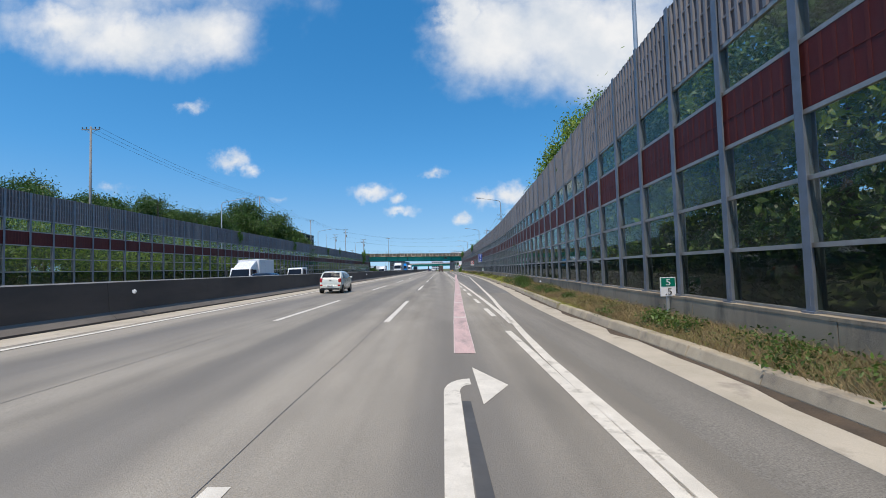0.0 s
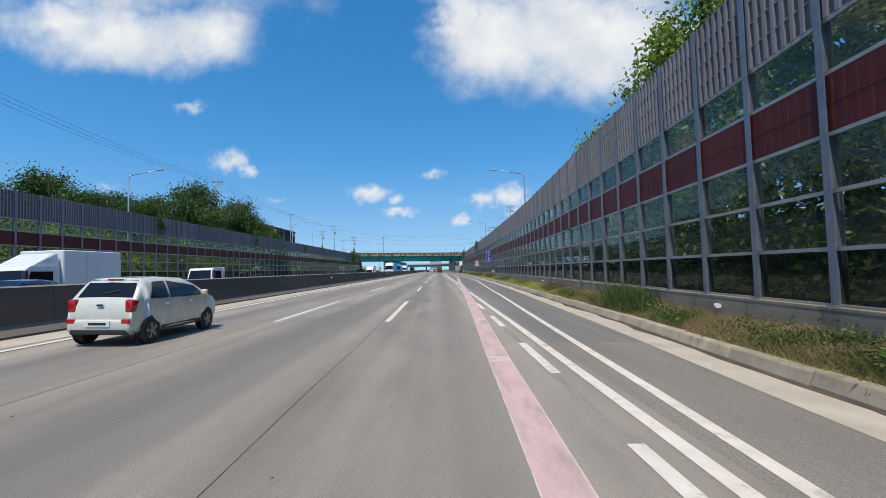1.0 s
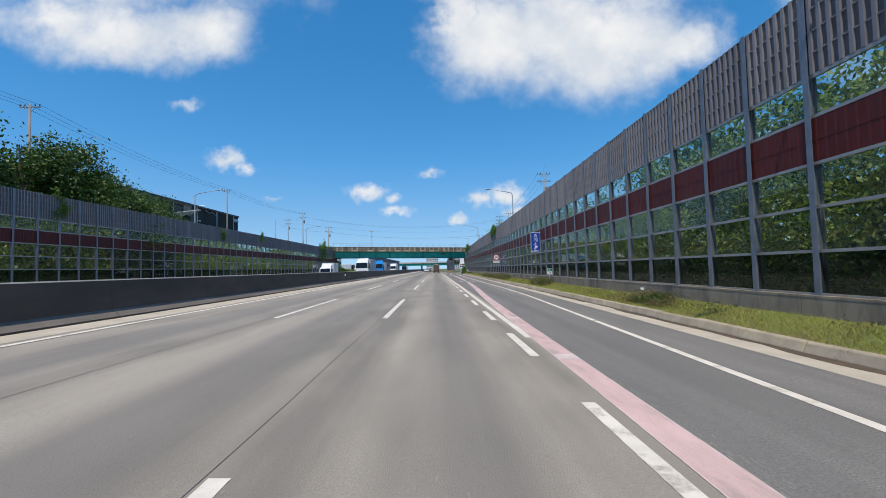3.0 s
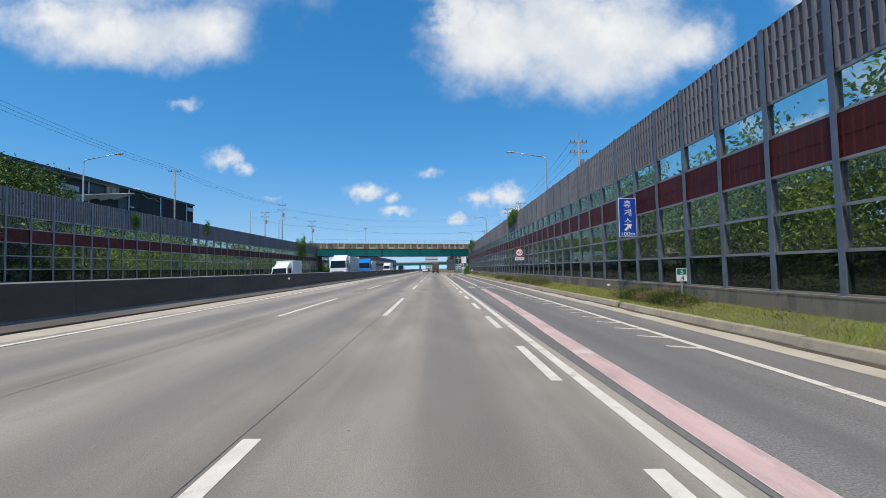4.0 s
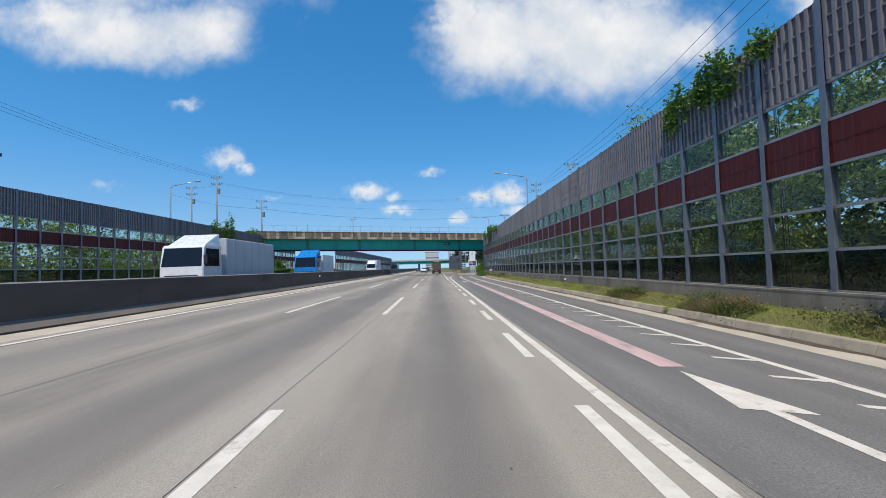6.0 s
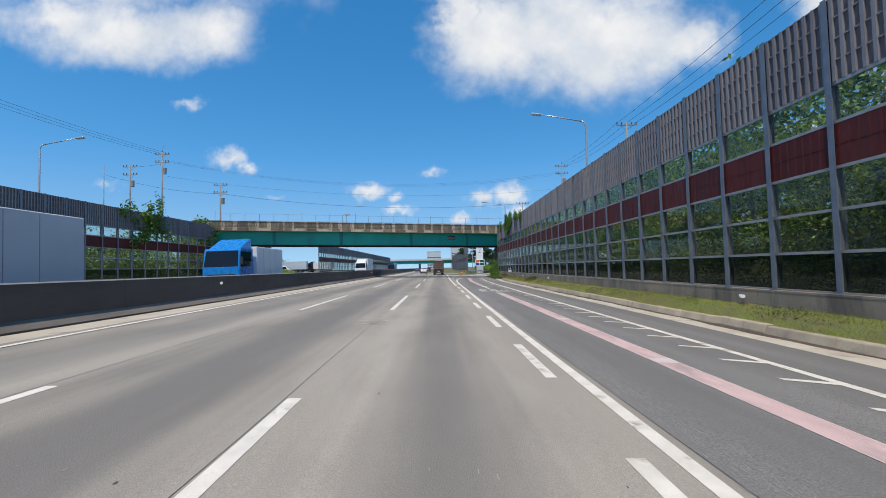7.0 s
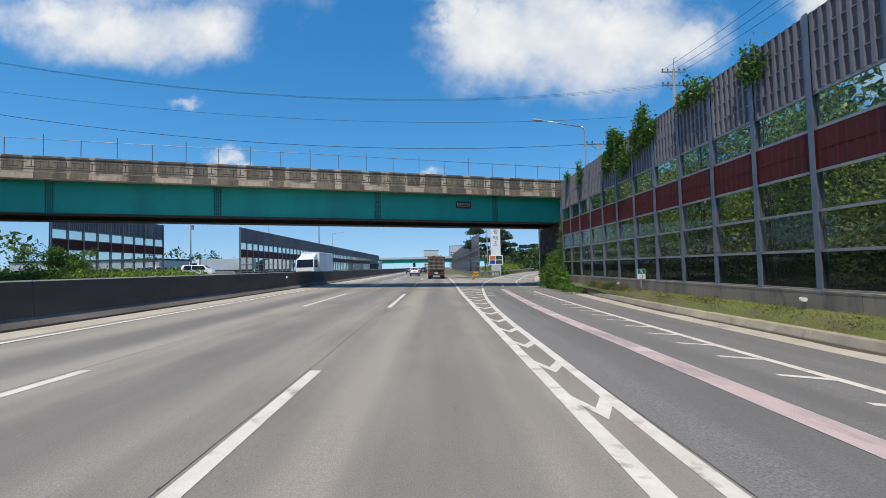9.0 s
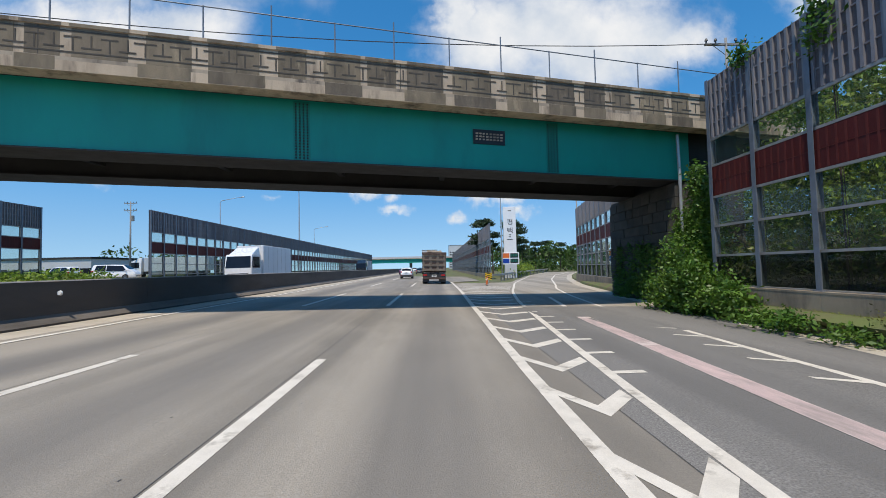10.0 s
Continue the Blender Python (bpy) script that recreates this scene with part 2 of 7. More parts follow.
M_ROAD = road_material("road_concrete", (0.355, 0.318, 0.264), (0.285, 0.256, 0.214), (0.150, 0.137, 0.118), 0.62, 60, lane_tracks=True)
M_RAMP = road_material("ramp_concrete", (0.36, 0.325, 0.27), (0.29, 0.26, 0.215), (0.21, 0.187, 0.155), 0.7, 60)
M_ASPH = road_material("road_asphalt", (0.212, 0.202, 0.187), (0.167, 0.160, 0.149), (0.135, 0.129, 0.121), 0.9, 45, 0.5)
M_SHOULDER = road_material("shoulder_asphalt", (0.245, 0.226, 0.198), (0.195, 0.18, 0.158), (0.15, 0.139, 0.123), 0.8, 50, 0.45)
M_WHITE = material("road_paint_white", (0.70, 0.65, 0.565), (0.58, 0.535, 0.46), 3.0, 0.7, bump=0.2, grain=0.1, dirt=(0.30, 0.265, 0.215), dirt_scale=2.6, dirt_at=(0.56, 0.70))
M_YELLOWISH = material("road_paint_edge", (0.74, 0.70, 0.62), (0.62, 0.58, 0.5), 3.0, 0.7, grain=0.1, dirt=(0.36, 0.33, 0.29), dirt_scale=2.2, dirt_at=(0.55, 0.72))
M_PINK = material("road_paint_pink", (0.59, 0.415, 0.39), (0.48, 0.335, 0.315), 3.0, 0.75, grain=0.2, stretch=(1, 0.25, 1), dirt=(0.27, 0.225, 0.21), dirt_scale=2.6, dirt_at=(0.5, 0.75))
M_PINKOLD = material("road_paint_pink_worn", (0.57, 0.43, 0.405), (0.46, 0.35, 0.33), 3.0, 0.75, grain=0.25, stretch=(1, 0.25, 1), dirt=(0.25, 0.225, 0.205), dirt_scale=2.4, dirt_at=(0.46, 0.7))
M_PALEPINK = material("road_paint_pale", (0.62, 0.53, 0.49), (0.52, 0.43, 0.40), 3.0, 0.7, grain=0.15, dirt=(0.36, 0.28, 0.26), dirt_scale=2.4, dirt_at=(0.5, 0.7))
M_SEAL = material("joint_sealant", (0.05, 0.047, 0.045), (0.09, 0.085, 0.08), 1.0, 0.6)
M_GUTTER = material("gutter_concrete", (0.48, 0.425, 0.345), (0.39, 0.345, 0.275), 1.2, 0.9, bump=0.3, grain=0.12, dirt=(0.22, 0.19, 0.16), dirt_scale=0.8, dirt_at=(0.58, 0.72))
M_WORN = material("worn_paint_traces", (0.36, 0.335, 0.295), (0.30, 0.28, 0.245), 1.2, 0.9, grain=0.15)
M_CURB = material("curb_concrete", (0.40, 0.34, 0.258), (0.285, 0.243, 0.185), 1.5, 0.9, bump=0.35, grain=0.14, dirt=(0.16, 0.14, 0.12), dirt_scale=1.4, dirt_at=(0.56, 0.75), per_object=0.12)
M_BASE = material("wall_base_concrete", (0.33, 0.27, 0.20), (0.24, 0.195, 0.145), 0.8, 0.9, bump=0.4, grain=0.15, stretch=(1, 1, 0.3), dirt=(0.13, 0.11, 0.09), dirt_scale=1.3, dirt_at=(0.5, 0.68), per_object=0.1)
# Dirt and the shade on the barrier's face are both in this dark tone
M_MEDIAN = material("median_dirt_shade_concrete", (0.088, 0.074, 0.064), (0.062, 0.053, 0.047), 0.5, 0.9, bump=0.3, grain=0.1, stretch=(1, 0.25, 1), dirt=(0.04, 0.037, 0.035), dirt_scale=0.5, dirt_at=(0.45, 0.8))
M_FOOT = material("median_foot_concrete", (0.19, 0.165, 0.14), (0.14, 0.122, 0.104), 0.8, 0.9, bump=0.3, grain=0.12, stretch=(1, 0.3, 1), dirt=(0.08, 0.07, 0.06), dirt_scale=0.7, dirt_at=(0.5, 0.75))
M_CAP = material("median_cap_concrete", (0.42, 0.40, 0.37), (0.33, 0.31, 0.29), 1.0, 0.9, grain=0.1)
M_POST = material("galvanised_steel", (0.185, 0.21, 0.25), (0.14, 0.16, 0.19), 2.0, 0.5, metal=0.3, grain=0.06, dirt=(0.17, 0.17, 0.17), dirt_scale=1.5, dirt_at=(0.6, 0.8))
M_RAIL = material("aluminium_rail", (0.36, 0.355, 0.34), (0.28, 0.277, 0.265), 3.0, 0.5, metal=0.4)
M_GREY = material("grey_absorber_panel", (0.235, 0.226, 0.245), (0.192, 0.185, 0.20), 1.2, 0.6, metal=0.1, grain=0.1, stretch=(1, 1, 0.3), dirt=(0.14, 0.12, 0.12), dirt_scale=1.5, dirt_at=(0.56, 0.8), per_object=0.1)
M_GREYD = material("grey_absorber_recess_shade", (0.135, 0.113, 0.118), (0.105, 0.09, 0.094), 2.0, 0.7, grain=0.2, per_object=0.12)
M_RED = material("red_absorber_panel", (0.095, 0.017, 0.016), (0.07, 0.013, 0.013), 1.5, 0.55, grain=0.35, stretch=(1, 1, 0.3), dirt=(0.075, 0.03, 0.03), dirt_scale=1.2, dirt_at=(0.5, 0.8), per_object=0.15, spec=0.2)
M_REDL = material("red_panel_rib", (0.115, 0.025, 0.021), (0.09, 0.021, 0.018), 2.0, 0.6, grain=0.2, spec=0.2)
G_WALL = glass_material("barrier_glass", (0.90, 0.93, 0.895), 0.016, 0.012, 0.5, 0.035)
# Lowest panes: the darker tint stands for the deep shade behind them
G_LOW = glass_material("barrier_glass_shade_tint", (0.46, 0.52, 0.48), 0.020, 0.015, 0.40, 0.02)
M_TEAL = material("teal_girder_paint", (0.004, 0.325, 0.235), (0.004, 0.27, 0.20), 0.4, 0.45, bump=0.05, bump_scale=3, dirt=(0.008, 0.17, 0.135), dirt_scale=0.35, dirt_at=(0.55, 0.85), stretch=(1, 1, 0.3))
M_TEALD = material("teal_splice_plate", (0.004, 0.25, 0.18), (0.004, 0.2, 0.15), 1.0, 0.5)
M_BRC = material("bridge_concrete", (0.44, 0.36, 0.265), (0.30, 0.245, 0.18), 0.8, 0.9, bump=0.3, grain=0.12, stretch=(1, 1, 0.25), dirt=(0.115, 0.095, 0.077), dirt_scale=1.3, dirt_at=(0.50, 0.64))
M_BRP = material("parapet_concrete", (0.55, 0.43, 0.305), (0.42, 0.325, 0.23), 1.6, 0.9, bump=0.3, grain=0.16, stretch=(1, 1, 0.2), dirt=(0.16, 0.125, 0.092), dirt_scale=1.3, dirt_at=(0.50, 0.66))
M_BRS = material("bridge_concrete_stained", (0.205, 0.165, 0.122), (0.115, 0.094, 0.072), 1.8, 0.9, bump=0.3, grain=0.18, stretch=(1, 1, 0.3), dirt=(0.33, 0.265, 0.19), dirt_scale=1.5, dirt_at=(0.58, 0.72), per_object=0.3)
M_BRD = material("bridge_pattern_dark", (0.06, 0.052, 0.043), (0.09, 0.077, 0.062), 1.5, 0.9, grain=0.15)
# Near-black, with the shade under the deck put into it; also for bolt heads
M_UNDER = material("soffit_shade_and_bolts", (0.028, 0.027, 0.025), (0.018, 0.018, 0.017), 0.6, 0.8)
# Stone darkened so that its colour holds the shade under the deck
M_STONE = material("abutment_stone_shade", (0.085, 0.078, 0.066), (0.05, 0.047, 0.04), 0.7, 0.95, bump=0.5, bump_scale=12, grain=0.15, per_object=0.25)
M_LAMP = material("lamp_post_steel", (0.50, 0.51, 0.52), (0.42, 0.43, 0.44), 2.0, 0.4, metal=0.5)
M_POLE = material("utility_pole_concrete", (0.26, 0.255, 0.245), (0.20, 0.195, 0.19), 1.0, 0.9)
M_WIRE = material("cable_black", (0.02, 0.02, 0.022), (0.03, 0.03, 0.032), 1.0, 0.6)
M_DARK = material("dark_fitting", (0.025, 0.025, 0.028), (0.04, 0.04, 0.042), 2.0, 0.5)
M_SOIL = material("verge_soil", (0.13, 0.11, 0.06), (0.09, 0.085, 0.045), 0.7, 1.0, bump=0.6, bump_scale=9, grain=0.2, dirt=(0.11, 0.14, 0.04), dirt_scale=0.5, dirt_at=(0.42, 0.6))
M_SILT = material("kerb_silt", (0.06, 0.045, 0.032), (0.10, 0.07, 0.045), 2.0, 1.0, bump=0.5, bump_scale=20, grain=0.25)
M_GRASS = material("grass_blades", (0.29, 0.36, 0.055), (0.38, 0.37, 0.10), 0.35, 0.7, island=0.4, through_light=0.25, dirt=(0.23, 0.185, 0.085), dirt_scale=0.3, dirt_at=(0.52, 0.72))
M_DRY = material("dry_weeds", (0.33, 0.25, 0.14), (0.23, 0.17, 0.095), 0.6, 0.9, island=0.35, through_light=0.15)
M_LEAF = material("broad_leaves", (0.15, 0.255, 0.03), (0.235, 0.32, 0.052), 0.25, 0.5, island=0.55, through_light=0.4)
M_BANK = material("bank_weeds", (0.17, 0.22, 0.045), (0.25, 0.25, 0.075), 0.5, 0.6, island=0.5, through_light=0.35)
M_VERGE = material("verge_weed_leaves", (0.085, 0.125, 0.03), (0.155, 0.125, 0.05), 1.6, 0.6, island=0.5, through_light=0.25)
M_CROWN = material("bank_tree_leaves", (0.125, 0.215, 0.032), (0.195, 0.27, 0.052), 0.35, 0.5, island=0.55, through_light=0.35)
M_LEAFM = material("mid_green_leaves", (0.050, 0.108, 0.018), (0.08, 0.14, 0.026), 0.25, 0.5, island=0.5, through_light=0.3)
# Own tone of the dark trees, and the shade colour of bushes behind the barrier
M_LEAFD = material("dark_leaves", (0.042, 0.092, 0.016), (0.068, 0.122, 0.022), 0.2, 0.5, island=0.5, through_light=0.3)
M_VINE = material("vine_leaves", (0.065, 0.155, 0.02), (0.115, 0.21, 0.028), 0.6, 0.5, island=0.4, through_light=0.3)
M_PINE = material("pine_needles", (0.02, 0.045, 0.018), (0.032, 0.06, 0.022), 0.4, 0.7, island=0.4, through_light=0.1)
M_BARK = material("bark", (0.10, 0.075, 0.055), (0.065, 0.05, 0.04), 3.0, 0.95, bump=0.6, bump_scale=14)
M_SIGNB = material("sign_blue", (0.008, 0.055, 0.36), (0.008, 0.05, 0.33), 2.0, 0.4)
M_SIGNW = material("sign_white", (0.82, 0.82, 0.82), (0.76, 0.76, 0.77), 2.0, 0.4)
M_SIGNR = material("sign_red", (0.55, 0.02, 0.03), (0.5, 0.02, 0.03), 2.0, 0.4)
M_SIGNG = material("sign_green", (0.0, 0.17, 0.11), (0.0, 0.15, 0.10), 2.0, 0.4)
M_BLACK = material("sign_black", (0.015, 0.015, 0.016), (0.02, 0.02, 0.02), 2.0, 0.5)
M_ORANGE = material("orange_plastic", (0.75, 0.17, 0.03), (0.65, 0.14, 0.03), 2.0, 0.5)
M_YEL = material("yellow_sheet", (0.8, 0.5, 0.02), (0.75, 0.46, 0.02), 2.0, 0.4)
M_TYRE = material("tyre_rubber", (0.02, 0.02, 0.021), (0.03, 0.029, 0.028), 4.0, 0.85)
M_RIM = material("alloy_rim", (0.28, 0.285, 0.29), (0.22, 0.225, 0.23), 4.0, 0.3, metal=0.8)
M_TRIM = material("black_plastic_trim", (0.022, 0.022, 0.024), (0.03, 0.03, 0.032), 4.0, 0.6)
M_CARGL = material("car_glass", (0.008, 0.009, 0.012), (0.011, 0.012, 0.016), 1.0, 0.08, spec=0.35)
M_TAIL = material("tail_lamp_red", (0.45, 0.012, 0.012), (0.36, 0.01, 0.012), 8.0, 0.15, coat=0.6)
M_HEAD = material("head_lamp_clear", (0.7, 0.72, 0.74), (0.6, 0.62, 0.64), 8.0, 0.1, coat=0.8)
M_PLATE = material("number_plate_white", (0.75, 0.76, 0.74), (0.7, 0.71, 0.7), 8.0, 0.4)
M_CHROME = material("chrome", (0.7, 0.7, 0.72), (0.6, 0.6, 0.62), 8.0, 0.15, metal=1.0)


def car_paint(name, c, flake=0.0):
    return material(name, c, tuple(v * 0.95 for v in c), 1.5, 0.28, metal=flake, coat=0.7)


P_CREAM, P_WHITE = car_paint("paint_milky_beige", (0.60, 0.61, 0.54)), car_paint("paint_white", (0.80, 0.80, 0.80))
P_NAVY, P_BLACK, P_SILVER = car_paint("paint_dark_blue", (0.015, 0.03, 0.09), 0.3), car_paint("paint_black", (0.018, 0.019, 0.021), 0.2), car_paint("paint_silver", (0.45, 0.46, 0.47), 0.5)
P_BLUE = car_paint("paint_bright_blue", (0.01, 0.20, 0.55))
M_BOXW = material("cargo_box_white", (0.74, 0.75, 0.76), (0.66, 0.67, 0.68), 0.6, 0.5, stretch=(1, 1, 0.2), dirt=(0.5, 0.49, 0.47), dirt_scale=0.8, dirt_at=(0.6, 0.9))
M_BOXG = material("cargo_box_grey", (0.50, 0.53, 0.56), (0.44, 0.47, 0.5), 0.6, 0.5)
M_DUMP = material("dump_body_worn", (0.21, 0.175, 0.14), (0.14, 0.115, 0.095), 1.2, 0.85, bump=0.3, grain=0.2, dirt=(0.30, 0.26, 0.21), dirt_scale=1.5, dirt_at=(0.5, 0.75))
M_DUMPD = material("dump_body_dark", (0.06, 0.04, 0.035), (0.09, 0.06, 0.05), 1.5, 0.8, dirt=(0.2, 0.15, 0.12), dirt_scale=1.5, dirt_at=(0.55, 0.8))
M_TARP = material("brown_tarpaulin", (0.30, 0.24, 0.18), (0.2, 0.16, 0.12), 1.5, 0.9, bump=0.5, bump_scale=5)
M_BLDG = material("dark_cladding", (0.030, 0.033, 0.037), (0.045, 0.047, 0.05), 0.3, 0.85, stretch=(1, 1, 0.2), spec=0.2)
M_BLDGL = material("pale_cladding", (0.55, 0.56, 0.57), (0.48, 0.49, 0.5), 0.3, 0.6)
M_ROOFG = material("light_cornice", (0.42, 0.42, 0.42), (0.34, 0.34, 0.34), 0.5, 0.7)


# ---- helpers for shapes ----
def box_into(bm, x0, x1, y0, y1, z0, z1, m=None):
    v = [bm.verts.new(c) for c in ((x0, y0, z0), (x1, y0, z0), (x1, y1, z0), (x0, y1, z0), (x0, y0, z1), (x1, y0, z1), (x1, y1, z1), (x0, y1, z1))]
    if m is not None:
        for a in v:
            a.co = m @ a.co
    for f in ((0, 3, 2, 1), (4, 5, 6, 7), (0, 1, 5, 4), (1, 2, 6, 5), (2, 3, 7, 6), (3, 0, 4, 7)):
        bm.faces.new([v[i] for i in f])
    return v


def boxes(*dims):
    bm = bmesh.new()
    for d in dims:
        box_into(bm, *d)
    return bm


def soft_box(x0, x1, y0, y1, z0, z1, r=0.02, seg=2):
    bm = boxes((x0, x1, y0, y1, z0, z1))
    bmesh.ops.bevel(bm, geom=bm.edges[:], offset=r, segments=seg, profile=0.5, affect="EDGES")
    return bm


def tube_into(bm, pts, radii, n=10, cap=True):
    """A tube of n sides along points, with a radius at each."""
    pts = [Vector(p) for p in pts]
    if not isinstance(radii, (list, tuple)):
        radii = [radii] * len(pts)
    rings = []
    for i, p in enumerate(pts):
        d = (pts[min(i + 1, len(pts) - 1)] - pts[max(i - 1, 0)]).normalized()
        a = d.cross(Vector((0, 0, 1)) if abs(d.z) < 0.9 else Vector((1, 0, 0))).normalized()
        b = d.cross(a)
        rings.append([bm.verts.new(p + radii[i] * (math.cos(q) * a + math.sin(q) * b)) for q in [2 * math.pi * k / n for k in range(n)]])
    for r, s in zip(rings, rings[1:]):
        for k in range(n):
            bm.faces.new((r[k], r[(k + 1) % n], s[(k + 1) % n], s[k]))
    if cap:
        bm.faces.new(rings[0][::-1]), bm.faces.new(rings[-1])
    return bm


def tube(pts, radii, n=10):
    return tube_into(bmesh.new(), pts, radii, n)


def mesh_of(name, bm, mats, smooth=False):
    me = bpy.data.meshes.new(name)
    bmesh.ops.recalc_face_normals(bm, faces=bm.faces[:])
    bm.to_mesh(me)
    bm.free()
    for m in mats if isinstance(mats, (list, tuple)) else [mats]:
        me.materials.append(m)
    if smooth:
        me.polygons.foreach_set("use_smooth", [True] * len(me.polygons))
    return me


def part(name, bm, m, parent=None, label="", smooth=False):
    ob = new(name, bm if isinstance(bm, bpy.types.Mesh) else mesh_of(name, bm, m, smooth))
    if parent:
        ob.parent = parent
    return tagged(ob, label)


def thing(name, label, category, at=None, group="", kind=""):
    ob = new(name)
    ob.empty_display_size = 0.3
    if at is not None:
        ob.matrix_world = at
    return tagged(ob, label, category, group, kind)


def raw_mesh(name, verts, faces_n, m):
    """A mesh from an array of corners in which each face has faces_n corners of its own."""
    n = len(verts)
    me = bpy.data.meshes.new(name)
    me.vertices.add(n)
    me.vertices.foreach_set("co", np.asarray(verts, np.float32).ravel())
    me.loops.add(n)
    me.loops.foreach_set("vertex_index", np.arange(n, dtype=np.int32))
    me.polygons.add(n // faces_n)
    me.polygons.foreach_set("loop_start", np.arange(0, n, faces_n, dtype=np.int32))
    me.update(calc_edges=True)
    me.materials.append(m)
    return me


def leaves(name, centres, size, m, rng, flat=0.0):
    """Small four-cornered leaves, each turned at random, round the given centres."""
    n = len(centres)
    a = rng.normal(size=(n, 3))
    a[:, 2] *= 1 - flat
    a /= np.linalg.norm(a, axis=1)[:, None] + 1e-9
    b = np.cross(a, rng.normal(size=(n, 3)))
    b /= np.linalg.norm(b, axis=1)[:, None] + 1e-9
    s = (size * rng.uniform(0.6, 1.35, n))[:, None]
    v = np.stack([centres - a * s, centres + b * s * 0.45, centres + a * s, centres - b * s * 0.45], 1)
    return raw_mesh(name, v.reshape(-1, 3), 4, m)


def blades(name, roots, height, width, lean, m, rng):
    n = len(roots)
    q = rng.uniform(0, 2 * np.pi, n)
    h = height * rng.uniform(0.5, 1.3, n)
    w = width * rng.uniform(0.7, 1.3, n)
    side = np.stack([np.cos(q), np.sin(q), np.zeros(n)], 1) * w[:, None]
    p = rng.uniform(0, 2 * np.pi, n)
    tip = roots + np.stack([np.cos(p) * h * lean, np.sin(p) * h * lean, h], 1)
    return raw_mesh(name, np.stack([roots - side, roots + side, tip], 1).reshape(-1, 3), 3, m)


# ---- lines of the plan: right side against the way along the road ----
def line(pairs):
    ys, xs = [p[0] for p in pairs], [p[1] for p in pairs]
    return lambda y: float(np.interp(y, ys, xs))


CURB = line([(-80, 1.7), (-30, 3.35), (-10, 4.25), (-6, 4.40), (-1, 4.50), (4, 4.65), (12, 5.10), (19, 5.6), (33, 6.25), (43, 6.75), (51, 7.05), (70, 7.6), (83, 7.9), (104, 8.2), (130, 8.45), (175, 8.75), (181, 8.95), (188, 9.5), (193, 10.05), (198, 10.5), (206, 11.5), (222, 14.2), (240, 18.8), (262, 25.6), (300, 40), (360, 68), (600, 200)])
WALL = line([(-80, 2.6), (-30, 4.6), (-10, 5.5), (15, 7.15), (30, 7.9), (47, 8.72), (60, 9.1), (86, 9.53), (107, 9.82), (146, 10.0), (167, 10.15), (196.5, 10.27), (206, 12.6), (222, 15.9), (240, 20.8), (262, 27.7), (300, 42), (360, 70), (600, 202)])
EDGE = line([(-80, 0.3), (-30, 1.4), (-10, 1.82), (-5.3, 1.88), (-3, 2.0), (1.6, 2.27), (5.5, 2.46), (10.5, 2.78), (22.8, 3.33), (33.7, 3.87), (43.6, 4.26), (53, 4.7), (63.6, 5.2), (73.2, 5.68), (83.1, 5.86), (92.8, 5.84), (102.7, 5.84), (115, 5.92), (131.6, 6.05), (151, 6.03), (161, 6.07), (170.7, 6.13), (180.6, 6.43), (190.6, 6.88), (201, 7.65), (208, 8.6), (217, 10.2), (222, 11.6), (240, 16.0), (262, 22.5), (300, 37)])
INNER = line([(-30, 1.4), (-11, 1.75), (-3, 1.99), (2, 2.12), (9, 2.18), (20, 2.19), (38, 2.14), (68, 2.14), (88, 2.19), (98, 2.15), (126, 2.22), (146, 2.21), (156, 2.25), (166, 2.29), (175, 2.37), (179, 2.48), (182, 2.62), (186, 2.86), (190, 3.2), (195, 3.65), (203, 4.45), (212, 5.75), (230, 9.2), (262, 17.8), (300, 31)])
LWALL_Z = line([(-80, 1.25), (100, 1.3), (190, 1.25)])
LWALL_X = -32.5
WALL_Z = 0.83
BAY = 2.1005                                # spacing of the noise barriers' posts
BR_Y = lambda x: 196.5 + 0.25 * x          # near face of the overbridge's parapet
BR_Z = lambda x: 5.42 - 0.013 * x           # underside of its girders
MEDIAN_X = -10.85
FALL = 0.0268                               # crossfall of the carriageway


def gz(x):
    """Height of the carriageway: it falls gently to the right on this side of the median, and to the left beyond it."""
    return -FALL * x if x > MEDIAN_X else 0.291 - 0.012 * (MEDIAN_X - x)


STATIONS = [-80, -60, -40, -30] + list(range(-24, 268, 4)) + [280, 300, 330, 360, 420, 500, 700, 1000, 1600, 2600, 4200]


def sheet(name, columns, ys, m, thick=0.0):
    """A surface from functions of y that give (x, z), joined from side to side."""
    bm = bmesh.new()
    rows = [[bm.verts.new((c(y)[0], y, c(y)[1])) for c in columns] for y in ys]
    for r, s in zip(rows, rows[1:]):
        for k in range(len(columns) - 1):
            bm.faces.new((r[k], r[k + 1], s[k + 1], s[k]))
    if thick:
        g = bmesh.ops.extrude_face_region(bm, geom=bm.faces[:])
        for v in g["geom"]:
            if isinstance(v, bmesh.types.BMVert):
                v.co.z -= thick
    return mesh_of(name, bm, m)


# ---- ground ----
def left_land(y):
    return float(np.interp(y, [-80, 150, 196, 215, 300], [2.4, 2.4, 2.0, 0.9, 0.9]))


def right_land(k, y):
    rise = float(np.interp(y, [-80, 40, 60, 90, 150, 186, 206, 230], [1.0, 1.0, 0.55, 0.6, 0.9, 1.1, 0.8, 0.25]))
    return 0.45 + k * rise


